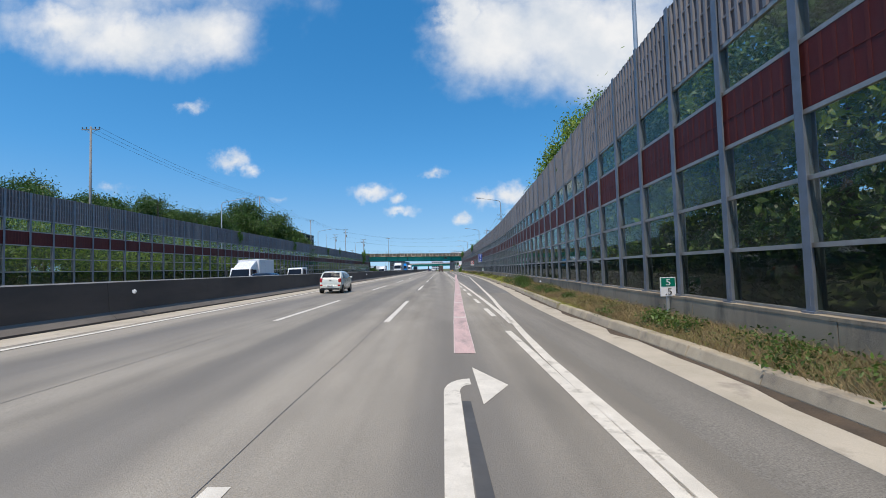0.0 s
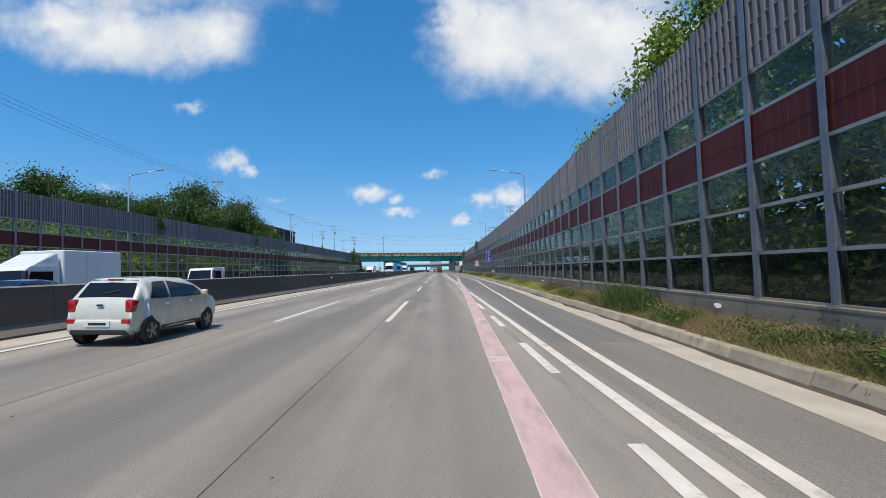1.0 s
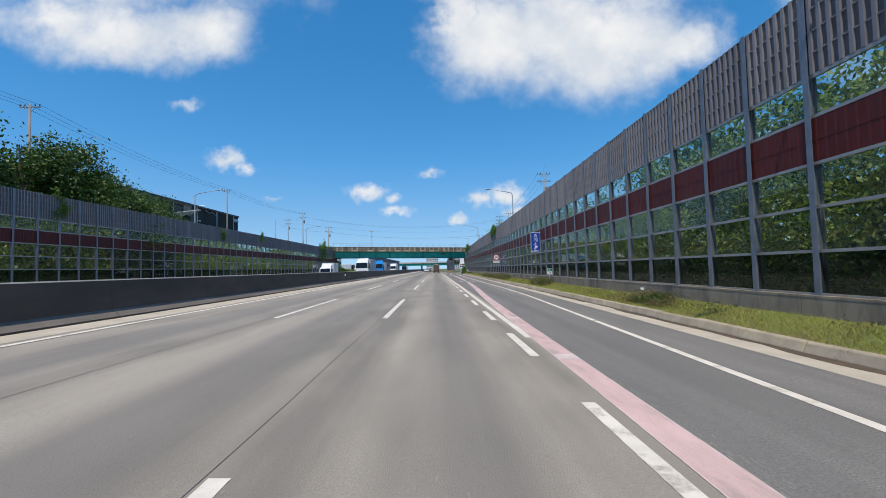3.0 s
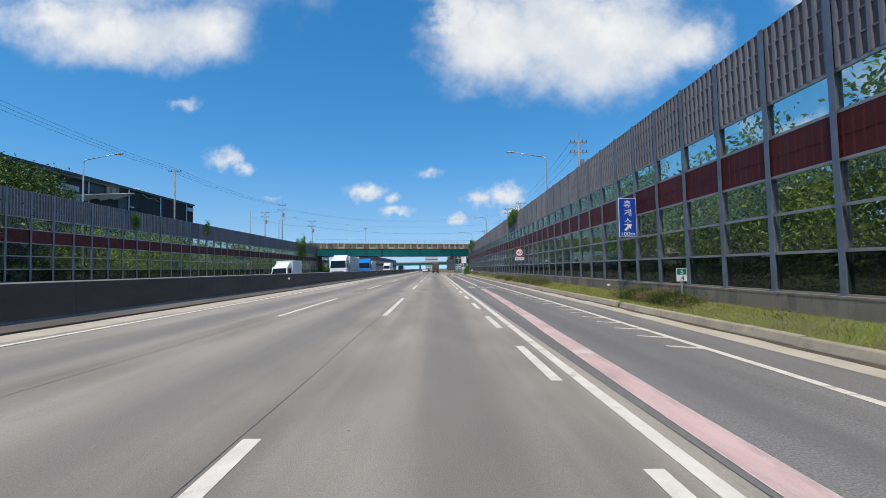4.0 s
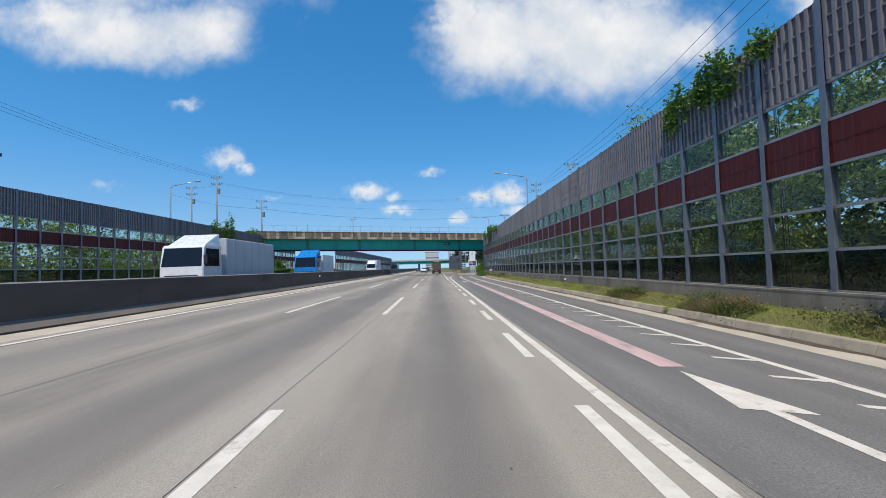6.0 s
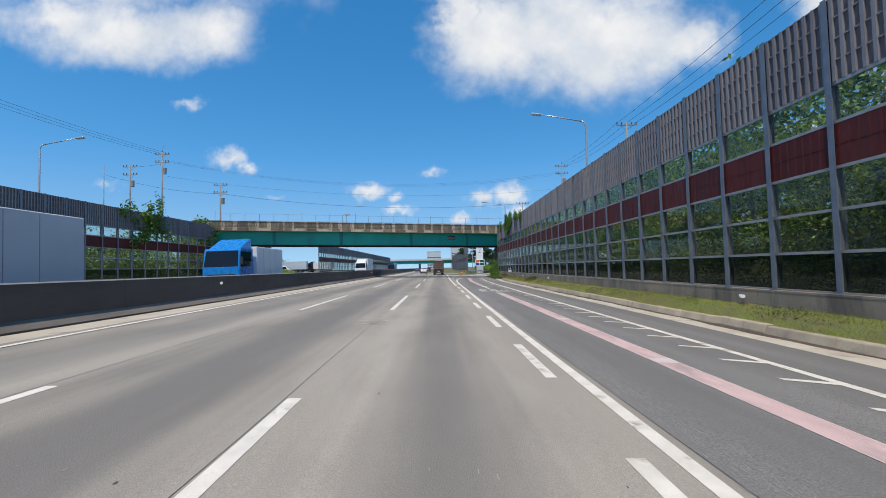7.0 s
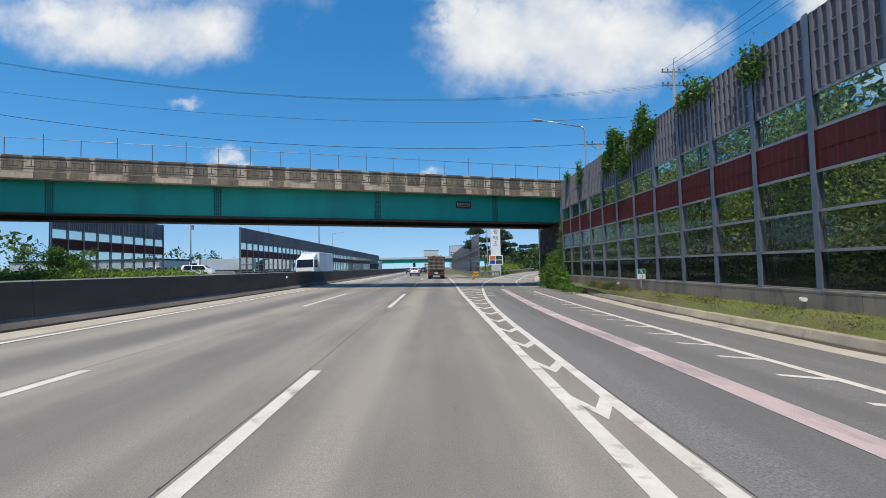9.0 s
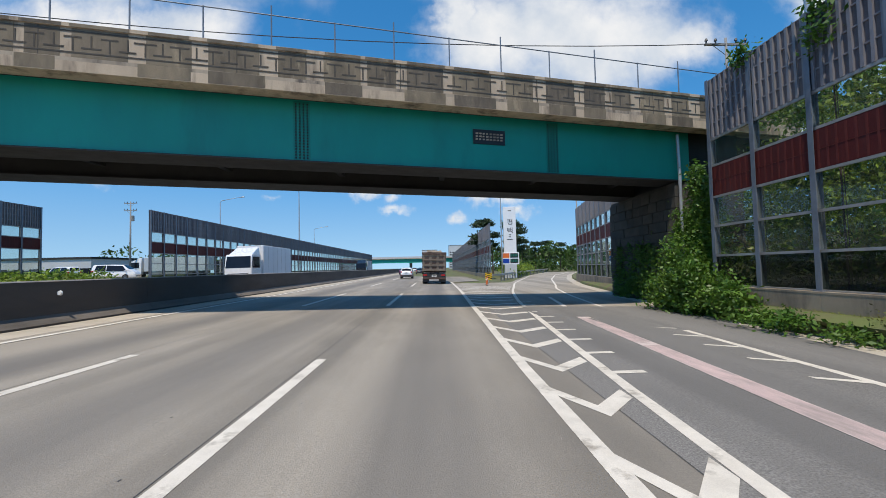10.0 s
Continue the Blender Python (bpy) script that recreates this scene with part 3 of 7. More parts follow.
columns = [lambda y: (-4500, -2), lambda y: (-900, 0), lambda y: (-140, left_land(y)), lambda y: (-60, left_land(y) + 0.4), lambda y: (-40, left_land(y)),
           lambda y: (-35.2, min(left_land(y), 1.7)), lambda y: (-33.0, 1.0), lambda y: (-32.2, 0.7), lambda y: (-31.5, gz(-31.5) + 0.02), lambda y: (-31.1, gz(-31.1) - 0.06),
           lambda y: (-20, gz(-20) - 0.06), lambda y: (-11.3, gz(-11.3) - 0.06), lambda y: (-10.4, gz(-10.4) - 0.06),
           lambda y: (CURB(y) - 2.0 if y < 200 else CURB(y) - 6, gz(min(CURB(y), 9)) - 0.06), lambda y: (CURB(y) + 0.08, gz(min(CURB(y), 9)) - 0.06), lambda y: (CURB(y) + 0.16, gz(min(CURB(y), 9)) + 0.16),
           lambda y: (WALL(y) - 0.75, 0.17), lambda y: (WALL(y) - 0.2, 0.32), lambda y: (WALL(y) + 0.25, 0.45), lambda y: (WALL(y) + 1.2, right_land(0.5, y)), lambda y: (WALL(y) + 4, right_land(2.2, y)),
           lambda y: (WALL(y) + 9, right_land(3.6, y)), lambda y: (WALL(y) + 40, right_land(3.2, y)), lambda y: (WALL(y) + 140, 1.0), lambda y: (900 + WALL(y), 0), lambda y: (4500 + WALL(y), -2)]
ground = new("ground", sheet("ground", columns, STATIONS, M_SOIL))
tagged(ground, "dry brown soil and rough green verge land", "ground", kind="structure")

GUTTER = 0.78
SEAM = 2.42                                 # where the concrete lanes meet the asphalt
road_ys = [y for y in STATIONS if y <= 1600]
road = new("road", sheet("road", [lambda y: (-10.45, gz(-10.45)), lambda y: (-5, gz(-5)), lambda y: (SEAM if y < 236 else 5.8, gz(SEAM))], road_ys, M_ROAD, 0.05))
tagged(road, "pale worn concrete carriageway with darker wheel tracks", "road", kind="structure")
far_road = new("road_opposite", sheet("road_opposite", [lambda y: (-31.4, gz(-31.4)), lambda y: (-20, gz(-20)), lambda y: (-11.25, gz(-11.25))], road_ys, M_ROAD, 0.05))
tagged(far_road, "pale concrete carriageway beyond the median", "road", kind="structure")
ramp_ys = [y for y in STATIONS if y <= 300]
slip_ys, exit_ys = [y for y in ramp_ys if y <= 200], [y for y in ramp_ys if y >= 200]
ramp_left = lambda y: SEAM if y < 232 else max(SEAM, INNER(y) - 0.7)
slip = new("slip_road", sheet("slip_road", [lambda y: (ramp_left(y), gz(min(ramp_left(y), 9))), lambda y: (CURB(y) - GUTTER, gz(min(CURB(y) - GUTTER, 9)))], [y for y in slip_ys if y >= 16], M_ASPH, 0.05))
shoulder = new("shoulder", sheet("shoulder", [lambda y: (ramp_left(y), gz(ramp_left(y))), lambda y: (CURB(y) - GUTTER, gz(CURB(y) - GUTTER))], [y for y in slip_ys if y <= 16], M_SHOULDER, 0.05))
tagged(shoulder, "worn grey asphalt shoulder beside the main lanes", "road", kind="structure")
tagged(slip, "dark grey asphalt exit lane beside the main road", "road", kind="structure")
ramp_mid = lambda y: min(max(9.0, ramp_left(y) + 0.02), CURB(y) - GUTTER - 0.002)
ramp = new("exit_ramp", sheet("exit_ramp", [lambda y: (ramp_left(y), gz(min(ramp_left(y), 9))), lambda y: (ramp_mid(y), gz(min(ramp_mid(y), 9))), lambda y: (CURB(y) - GUTTER, gz(min(CURB(y) - GUTTER, 9)))], exit_ys, M_RAMP, 0.05))
tagged(ramp, "pale concrete ramp curving away to the rest area", "road", kind="structure")
gutter = new("gutter", sheet("gutter", [lambda y: (CURB(y) - GUTTER, gz(min(CURB(y) - GUTTER, 9)) + 0.003), lambda y: (CURB(y) + 0.02, gz(min(CURB(y), 9)) + 0.003)], ramp_ys, M_GUTTER, 0.04))
tagged(gutter, "pale dusty concrete gutter strip beside the kerb", "gutter", kind="structure")
lane_dust = new("median_gutter", sheet("median_gutter", [lambda y: (-10.48, gz(-10.48) + 0.004), lambda y: (-9.42, gz(-9.42) + 0.004)], [y for y in road_ys if y < 500], M_GUTTER, 0.02))
tagged(lane_dust, "dusty pale strip of road beside the median barrier", "gutter", kind="structure")


# ---- road markings ----
def strip(centre, width, ys, lift=0.005):
    bm = bmesh.new()
    prev = None
    for y in ys:
        c = centre(y)
        row = [bm.verts.new((c + s * width / 2, y, gz(min(c + s * width / 2, 9)) + lift)) for s in (-1, 1)]
        if prev:
            bm.faces.new((prev[0], prev[1], row[1], row[0]))
        prev = row
    return bm


def patch(pts, lift=0.006):
    bm = bmesh.new()
    bm.faces.new([bm.verts.new((x, y, gz(min(x, 9)) + lift)) for x, y in pts])
    return bm


def steps(a, b, d=4.0):
    n = max(1, int(math.ceil((b - a) / d)))
    return [a + (b - a) * k / n for k in range(n + 1)]


markings = thing("lane_markings", "worn white painted lane lines and dashes on the road", "road marking", kind="structure")
# the painters' spacing is not quite even
DASH_SLIP = {-1.8: {-1: 0.24, 0: -0.46, 2: -0.11, 4: 0.21, 6: -0.58, 7: 0.33, 10: 0.23}, -5.4: {2: -0.2, 4: -0.13, 7: 0.18, 9: 0.4}}
for x in (-1.8, -5.4):
    for k in range(-2, 24):
        a = 20 * k + DASH_SLIP[x].get(k, 0.0)
        part("lane_dash", strip(lambda y: x, 0.18, (a, a + 4.5, a + 9.0)), M_WHITE, markings)
for x in (-15.0, -18.6, -22.2, -25.8):
    for k in range(-2, 20):
        part("lane_dash", strip(lambda y: x, 0.15, (20 * k + 5, 20 * k + 13.3)), M_WHITE, markings)
part("edge_line", strip(lambda y: -9.05, 0.17, steps(-60, 500, 8), 0.012), M_YELLOWISH, markings)
part("edge_line", strip(lambda y: -12.5, 0.17, steps(-60, 500, 8)), M_YELLOWISH, markings)
part("edge_line", strip(EDGE, 0.18, steps(-60, 300, 3)), M_WHITE, markings)
part("divide_line", strip(INNER, 0.19, steps(-0.8, 38.6, 3)), M_WHITE, markings)
part("divide_line", strip(INNER, 0.18, steps(56, 300, 3)), M_WHITE, markings)
part("divide_line", strip(lambda y: 2.1, 0.17, steps(232, 500, 20)), M_WHITE, markings)
part("divide_line", strip(line([(-24, 1.60), (-11, 1.66), (-2.4, 1.68)]), 0.17, steps(-24, -2.4, 3)), M_WHITE, markings)
for k in range(0, 28):
    y = 1.25 + 5.83 * k
    part("short_dash", strip(lambda q: 1.75 + 0.0004 * q, 0.18, (y, y + 2.95)), M_WHITE, markings)
for k in range(0, 84):
    y = 74.03 + 1.455 * k
    e = EDGE(y) - 0.1
    part("edge_tick", patch([(e - 0.60, y + 0.06), (e, y - 0.24), (e, y - 0.06), (e - 0.60, y + 0.20)]), M_WHITE, markings)
gore = line([(160, 1.74), (190, 1.76), (194, 1.85), (200, 1.92), (213, 2.15), (236, 2.2)])
part("gore_line", strip(gore, 0.2, steps(164.2, 236, 4)), M_WHITE, markings)
for k in range(-4, 22):
    y = 175.25 + 2.13 * k
    a, b = gore(y) + 0.06, INNER(y) - 0.06
    c = a + (b - a) * 0.42
    d, w = min(1.0, 0.45 + 0.45 * (b - a)), 0.40
    bm = bmesh.new()
    for p, q in (((a, y + d), (c, y)), ((c, y), (b, y + d * 0.8))):
        bm.faces.new([bm.verts.new((x, z, gz(min(x, 9)) + 0.006)) for x, z in (p, q, (q[0], q[1] + w), (p[0], p[1] + w))])
    part("gore_chevron", bm, M_WHITE, markings)
for k in range(10):
    y = 187.9 + 1.62 * k
    a = INNER(y) + 0.06
    part("gore_tick", patch([(a, y), (a + 0.58, y + 0.08), (a + 0.58, y + 0.26), (a, y + 0.18)]), M_WHITE, markings)

# pink guide line with white heads
pink1 = line([(-5.5, 0.36), (-0.5, 0.5), (5.2, 0.68), (10, 0.86), (15.2, 1.03), (20, 1.22), (25.5, 1.42), (30, 1.58), (36, 1.76), (40, 1.9), (43.5, 2.04), (49, 2.22), (60, 2.50), (70, 2.78), (76, 3.02), (81, 3.28), (86, 3.47), (93, 3.72), (100.9, 3.90)])
pink2 = line([(111, 4.02), (130, 4.19), (141, 4.24), (152.8, 4.21)])
pink3 = line([(164.5, 4.2), (171, 4.25), (176, 4.25), (178.4, 4.3), (181, 4.4), (186, 4.66), (190.5, 4.95), (195.5, 5.26), (212, 7.7)])
guide = thing("guide_line", "faded pink painted guide line towards the exit", "road marking", kind="structure")
for f, a, b in ((pink1, -5.5, 100.9), (pink2, 111.2, 152.8), (pink3, 164.5, 196)):
    y = a
    while y < b - 0.5:
        e = min(y + 6.6, b)
        part("pink_band", strip(f, 0.40, steps(y, e, 2.0), 0.006), M_PINKOLD if a > 160 else M_PINK, guide)
        for s in (-1, 1):
            part("pale_edge", strip(lambda q: f(q) + s * 0.207, 0.016, steps(y, e, 2.0), 0.0065), M_PALEPINK, guide)
        part("white_band", strip(f, 0.43, (e - 0.45, e), 0.009), M_PALEPINK, guide)
        y = e
part("white_band", strip(pink3, 0.2, (196, 200, 206)), M_WHITE, guide)

# longitudinal joints, cracks and the old erased mark in the concrete
joints = thing("road_joints", "dark sealed joints and cracks in the concrete slabs", "road joint", kind="structure")
part("joint", strip(lambda y: -1.93 + 0.012 * math.sin(y * 0.9), 0.009, steps(-60, 400, 1.5), 0.004), M_SEAL, joints)
part("joint", strip(lambda y: -5.55 + 0.01 * math.sin(y * 0.7), 0.010, steps(-60, 400, 3), 0.004), M_SEAL, joints)
part("joint", strip(lambda y: SEAM, 0.012, steps(40, 236, 4), 0.004), M_SEAL, joints)
part("joint", strip(lambda y: -1.73 + 0.008 * math.sin(y * 1.3), 0.010, steps(27.5, 35.5, 0.8), 0.004), M_SEAL, joints)
rng = np.random.default_rng(5)
CRACKS = [(-0.77, 27.6, 30.55), (0.715, 29.0, 30.55), (-2.86, 31.6, 33.1), (-0.79, 34.0, 35.8), (0.715, 34.1, 35.4), (-4.35, 31.5, 33.0), (-2.6, 28.9, 30.0), (1.695, 31.1, 36.0), (-4.3, 36.4, 38.1), (-2.8, 37.0, 38.2)]
for x, a, b in CRACKS:
    ys = steps(a, b, 0.3)
    f = line([(y, x + 0.004 * rng.normal()) for y in ys])
    part("crack", strip(f, 0.008, ys, 0.004), M_SEAL, joints)
for pts in (((0.44, 30.37), (0.91, 30.54), (1.63, 31.21)), ((-0.77, 30.5), (-0.38, 30.62))):
    for (x0, y0), (x1, y1) in zip(pts, pts[1:]):
        part("crack", patch([(x0, y0), (x1, y1), (x1, y1 + 0.009), (x0, y0 + 0.009)], 0.004), M_SEAL, joints)


def arrow_right():
    """The bent right-turn arrow at the start of the exit."""
    m = thing("turn_arrow", "worn white painted bent arrow turning right", "road marking", kind="structure")
    part("stem", strip(lambda y: 0.02 + 0.006 * (y + 11), 0.22, steps(-15, -8.2, 2)), M_WHITE, m)
    bm = bmesh.new()
    ring = []
    for k in range(7):
        q = math.pi - k * math.pi / 2 / 6
        c, s = math.cos(q), math.sin(q)
        ring.append([bm.verts.new((x, y, gz(x) + 0.006)) for x, y in ((0.32 + 0.395 * c, -8.2 + 0.72 * s), (0.32 + 0.175 * c, -8.2 + 0.38 * s))])
    for a, b in zip(ring, ring[1:]):
        bm.faces.new((a[0], a[1], b[1], b[0]))
    part("bend", bm, M_WHITE, m)
    part("head", patch([(0.41, -6.72), (0.85, -7.85), (0.41, -8.75)]), M_WHITE, m)
    part("patch", patch([(0.15, -8.6), (0.26, -8.6), (0.30, -14), (0.13, -14)], 0.004), M_SEAL, m)


arrow_right()


def ahead_arrow(x, y0, y1, back, bend=0.0):
    m = thing("lane_arrow", "white painted arrow pointing ahead on the exit lane", "road marking", kind="structure", group="lane arrows")
    part("shaft", strip(lambda y: x, 0.17, (y0, y0 + back)), M_WHITE, m)
    part("head", patch([(x - 0.34, y0 + back), (x + 0.42, y0 + back - 0.25), (x, y1)]), M_WHITE, m)
    part("trace", strip(lambda y: x, 0.12, (y0 - 1.3, y0 - 0.05)), M_SEAL, m)


ahead_arrow(3.98, 106.3, 110.9, 2.7)
ahead_arrow(4.22, 158.8, 163.6, 2.9)


def lettering(body, m, size=1.0, spacing=1.0):
    """Text as a flat mesh, with its width and height; its lower left corner at the origin."""
    cu = bpy.data.curves.new("lettering", "FONT")
    cu.body, cu.size, cu.space_character = body, size, spacing
    ob = bpy.data.objects.new("lettering", cu)
    me = bpy.data.meshes.new_from_object(ob)
    bpy.data.objects.remove(ob)
    co = np.empty(len(me.vertices) * 3, np.float32)
    me.vertices.foreach_get("co", co)
    co = co.reshape(-1, 3)
    lo, hi = co.min(0), co.max(0)
    me.vertices.foreach_set("co", (co - lo).ravel())
    me.materials.clear()
    me.materials.append(m)
    return me, hi[0] - lo[0], hi[1] - lo[1]


def road_text(x0, x1, y0, y1):
    me, w, h = lettering("휴게소", M_WHITE)
    co = np.empty(len(me.vertices) * 3, np.float32)
    me.vertices.foreach_get("co", co)
    co = co.reshape(-1, 3)
    co[:, 0] = x0 + co[:, 0] / w * (x1 - x0)
    co[:, 1] = y0 + co[:, 1] / h * (y1 - y0)
    co[:, 2] = -FALL * co[:, 0] + 0.007
    me.vertices.foreach_set("co", co.ravel())
    tagged(new("road_lettering", me), "white painted rest area lettering on dark asphalt", "road marking", kind="structure", group="painted words")


road_text(2.85, 5.15, 101.8, 105.15)
road_text(3.05, 5.35, 153.9, 157.4)


# ---- kerb ----
def kerb_mesh():
    bm = bmesh.new()
    prof = [(0, -0.1), (0.0, 0.04), (0.07, 0.215), (0.095, 0.235), (0.26, 0.24), (0.26, -0.1)]
    rows = [[bm.verts.new((x, y, z)) for x, z in prof] for y in (0.008, 0.03, 1.97, 1.992)]
    for i, r in enumerate(rows):
        if i in (0, 3):
            for v in r:
                if v.co.z > 0.1:
                    v.co.z -= 0.012
                if v.co.x < 0.08:
                    v.co.x += 0.012
    for r, s in zip(rows, rows[1:]):
        for k in range(len(prof) - 1):
            bm.faces.new((r[k], r[k + 1], s[k + 1], s[k]))
    bm.faces.new(rows[0]), bm.faces.new(rows[-1][::-1])
    return mesh_of("kerb_stone", bm, M_CURB)


# drifted soil and dead leaves against the kerb
rng = np.random.default_rng(17)
drift = [max(0.03, 0.14 + 0.06 * math.sin(0.7 * k) + 0.07 * rng.normal()) for k in range(231)]
silt = new("silt", sheet("silt", [lambda y: (CURB(y) - drift[int((y + 30) / 1.0) % 231], gz(CURB(y)) + 0.008), lambda y: (CURB(y) + 0.01, gz(CURB(y)) + 0.03)], [-30 + k for k in range(230)], M_SILT))
tagged(silt, "dark drifted soil along the foot of the kerb", "soil", kind="stuff")
kerb = thing("kerb", "weathered precast concrete kerb along the verge", "kerb", kind="structure")
km = kerb_mesh()
rng = np.random.default_rng(3)
for k in range(-15, 99):
    y = 2.0 * k
    x0, x1 = CURB(y), CURB(y + 2)
    o = part("kerb_stone", km, None, kerb)
    o.matrix_local = pose(x0 + rng.normal() * 0.008, y, gz(x0) + rng.normal() * 0.006, rng.normal() * 0.25, rng.normal() * 1.2, -math.degrees(math.atan2(x1 - x0, 2))) @ Matrix.Diagonal((1, 0.8 if y in (2, 82, 118) else 1, 1, 1))


# ---- median barrier ----
def median():
    th = thing("median_barrier", "weathered concrete median barrier darkened for dirt and shade, with a paler top edge", "road barrier", kind="structure")
    prof = [(0.42, 0.0), (0.42, 0.07), (0.17, 0.30), (0.10, 1.24), (0.08, 1.275), (-0.08, 1.275), (-0.10, 1.24), (-0.17, 0.30), (-0.42, 0.07), (-0.42, 0.0)]
    bm = bmesh.new()
    rows = [[bm.verts.new((x, y, z)) for x, z in prof] for y in (0.006, 5.994)]
    for k in range(len(prof) - 1):
        f = bm.faces.new((rows[0][k], rows[0][k + 1], rows[1][k + 1], rows[1][k]))
        # sides hold shade in their colour, the top edge stays pale
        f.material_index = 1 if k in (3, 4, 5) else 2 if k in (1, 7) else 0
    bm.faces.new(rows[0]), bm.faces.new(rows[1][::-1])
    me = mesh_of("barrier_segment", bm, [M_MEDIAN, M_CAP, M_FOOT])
    for k in range(-10, 64):
        o = part("barrier_segment", me, None, th)
        o.matrix_local = Matrix.Translation((MEDIAN_X, 6.0 * k, gz(MEDIAN_X + 0.01) - 0.02))
    bm = boxes((-0.42, 0.42, 384, 900, 0, 0.07), (-0.17, 0.17, 384, 900, 0.07, 0.3), (-0.1, 0.1, 384, 900, 0.3, 1.275))
    part("barrier_run", bm, M_MEDIAN, th).matrix_local = Matrix.Translation((MEDIAN_X, 0, gz(MEDIAN_X + 0.01) - 0.02))


median()


def delineator(y):
    th = thing("delineator", "round white reflector on a bracket fixed to the median barrier", "reflector", Matrix.Translation((MEDIAN_X + 0.13, y, 1.17)), "median reflectors")
    bm = bmesh.new()
    bmesh.ops.create_cone(bm, cap_ends=True, segments=14, radius1=0.075, radius2=0.06, depth=0.05, matrix=pose(0.06, 0.0, 0, 90, 0, 0))
    part("reflector", bm, M_SIGNW, th)
    part("bracket", boxes((-0.05, 0.06, -0.02, 0.02, -0.02, 0.02), (0.0, 0.02, 0.02, 0.12, -0.045, 0.045)), M_SIGNW, th)
    part("lower_plate", boxes((-0.04, -0.012, -0.045, 0.045, -0.36, -0.27)), M_SIGNW, th)


for y in (1.1, 49.1, 97.0, 144.6, 194.0):
    delineator(y)


# ---- noise barriers ----
ROWS = (0.0, 1.03, 2.07, 3.10, 4.21, 5.16, 7.30)


def panel_meshes():
    """One bay runs along y from 0, drawn 2 m long and then stretched to BAY; the road lies towards -x."""
    ms = {}
    bm = boxes((-0.10, -0.085, -0.085, 0.085, 0, 7.32), (0.085, 0.10, -0.085, 0.085, 0, 7.32), (-0.085, 0.085, -0.008, 0.008, 0, 7.32), (-0.15, 0.14, -0.13, 0.13, -0.005, 0.025), (-0.11, -0.10, -0.02, 0.02, 0.1, 0.4))
    ms["post"] = mesh_of("post", bm, M_POST)
    for n, (a, b) in enumerate(((0, 1), (1, 2), (2, 3), (4, 5))):
        ms["pane%d" % n] = mesh_of("pane", boxes((-0.006, 0.006, 0.02, 1.98, ROWS[a] + 0.045, ROWS[b] - 0.035)), G_LOW if n == 0 else G_WALL)
    bm = bmesh.new()
    for z in ROWS[:-1]:
        box_into(bm, -0.035, 0.035, 0.012, 1.988, z - 0.032 if z else 0.003, z + 0.042)
    ms["rail"] = mesh_of("rail_frame", bm, M_RAIL)
    bm = bmesh.new()
    z0, z1 = ROWS[3] + 0.045, ROWS[4] - 0.035
    box_into(bm, -0.03, 0.05, 0.012, 1.988, z0, z1)
    for k in range(8):
        y = 0.14 + k * 0.245
        box_into(bm, -0.036, -0.03, y - 0.03, y + 0.03, z0 + 0.02, z1 - 0.02)
    for f in bm.faces[6:]:
        f.material_index = 1
    n0 = len(bm.faces)
    box_into(bm, -0.039, -0.030, 0.012, 1.988, (z0 + z1) / 2 - 0.008, (z0 + z1) / 2 + 0.008)
    for f in bm.faces[n0:]:
        f.material_index = 1
    ms["red"] = mesh_of("red_panel", bm, [M_RED, M_REDL])
    bm = bmesh.new()
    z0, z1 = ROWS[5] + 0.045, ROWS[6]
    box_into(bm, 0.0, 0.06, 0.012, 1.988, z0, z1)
    # darker back sheet: the shade between the ribs is put into its colour
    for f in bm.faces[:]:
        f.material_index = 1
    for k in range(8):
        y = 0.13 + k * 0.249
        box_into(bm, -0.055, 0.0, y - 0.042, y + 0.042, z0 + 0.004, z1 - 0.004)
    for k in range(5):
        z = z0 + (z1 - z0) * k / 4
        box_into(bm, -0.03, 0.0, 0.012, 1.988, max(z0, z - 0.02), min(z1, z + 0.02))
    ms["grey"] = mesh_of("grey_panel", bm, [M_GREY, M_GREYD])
    for key, me in ms.items():
        if key != "post":
            me.transform(Matrix.Diagonal((1, BAY / 2, 1, 1)))
    return ms


PANELS = panel_meshes()


def bay(parent, m, last=False):
    for key, name in (("post", "post"), ("rail", "rail_frame"), ("pane0", "pane"), ("pane1", "pane"), ("pane2", "pane"), ("red", "red_panel"), ("pane3", "pane"), ("grey", "grey_panel")):
        if last and key != "post":
            continue
        o = part(name, PANELS[key], None, parent)
        o.matrix_local = m
        if name == "pane":
            o.visible_shadow = False


def noise_wall(name, xy, z, sections, label, flip=False):
    """Bays along a line; xy gives the place after s metres."""
    for a, b in sections:
        th = thing(name, label, "noise barrier", kind="structure", group="noise barriers")
        for k in range(a, b):
            p, q = Vector(xy(BAY * k)), Vector(xy(BAY * k + BAY))
            d = (q - p)
            turn = -math.degrees(math.atan2(d.x, d.y))
            at = p if not flip else q
            bay(th, pose(at.x, at.y, z(p.y), 0, 0, turn + (180 if flip else 0)))
        if (a, b) == (sections[0] if flip else sections[-1]):
            p = Vector(xy(BAY * (a if flip else b)))
            bay(th, pose(p.x, p.y, z(p.y), 0, 0, turn + (180 if flip else 0)), last=True)


def along(f, y0):
    """Places along the line x = f(y), by the way gone in y from y0."""
    return lambda d: (f(y0 + d), y0 + d)


RIGHT_LABEL = "tall noise barrier of glass panes with red and grey panels"
noise_wall("noise_wall_right", along(WALL, -20.07), lambda y: WALL_Z, [(0, 26), (26, 52), (52, 78), (78, 103)], RIGHT_LABEL)
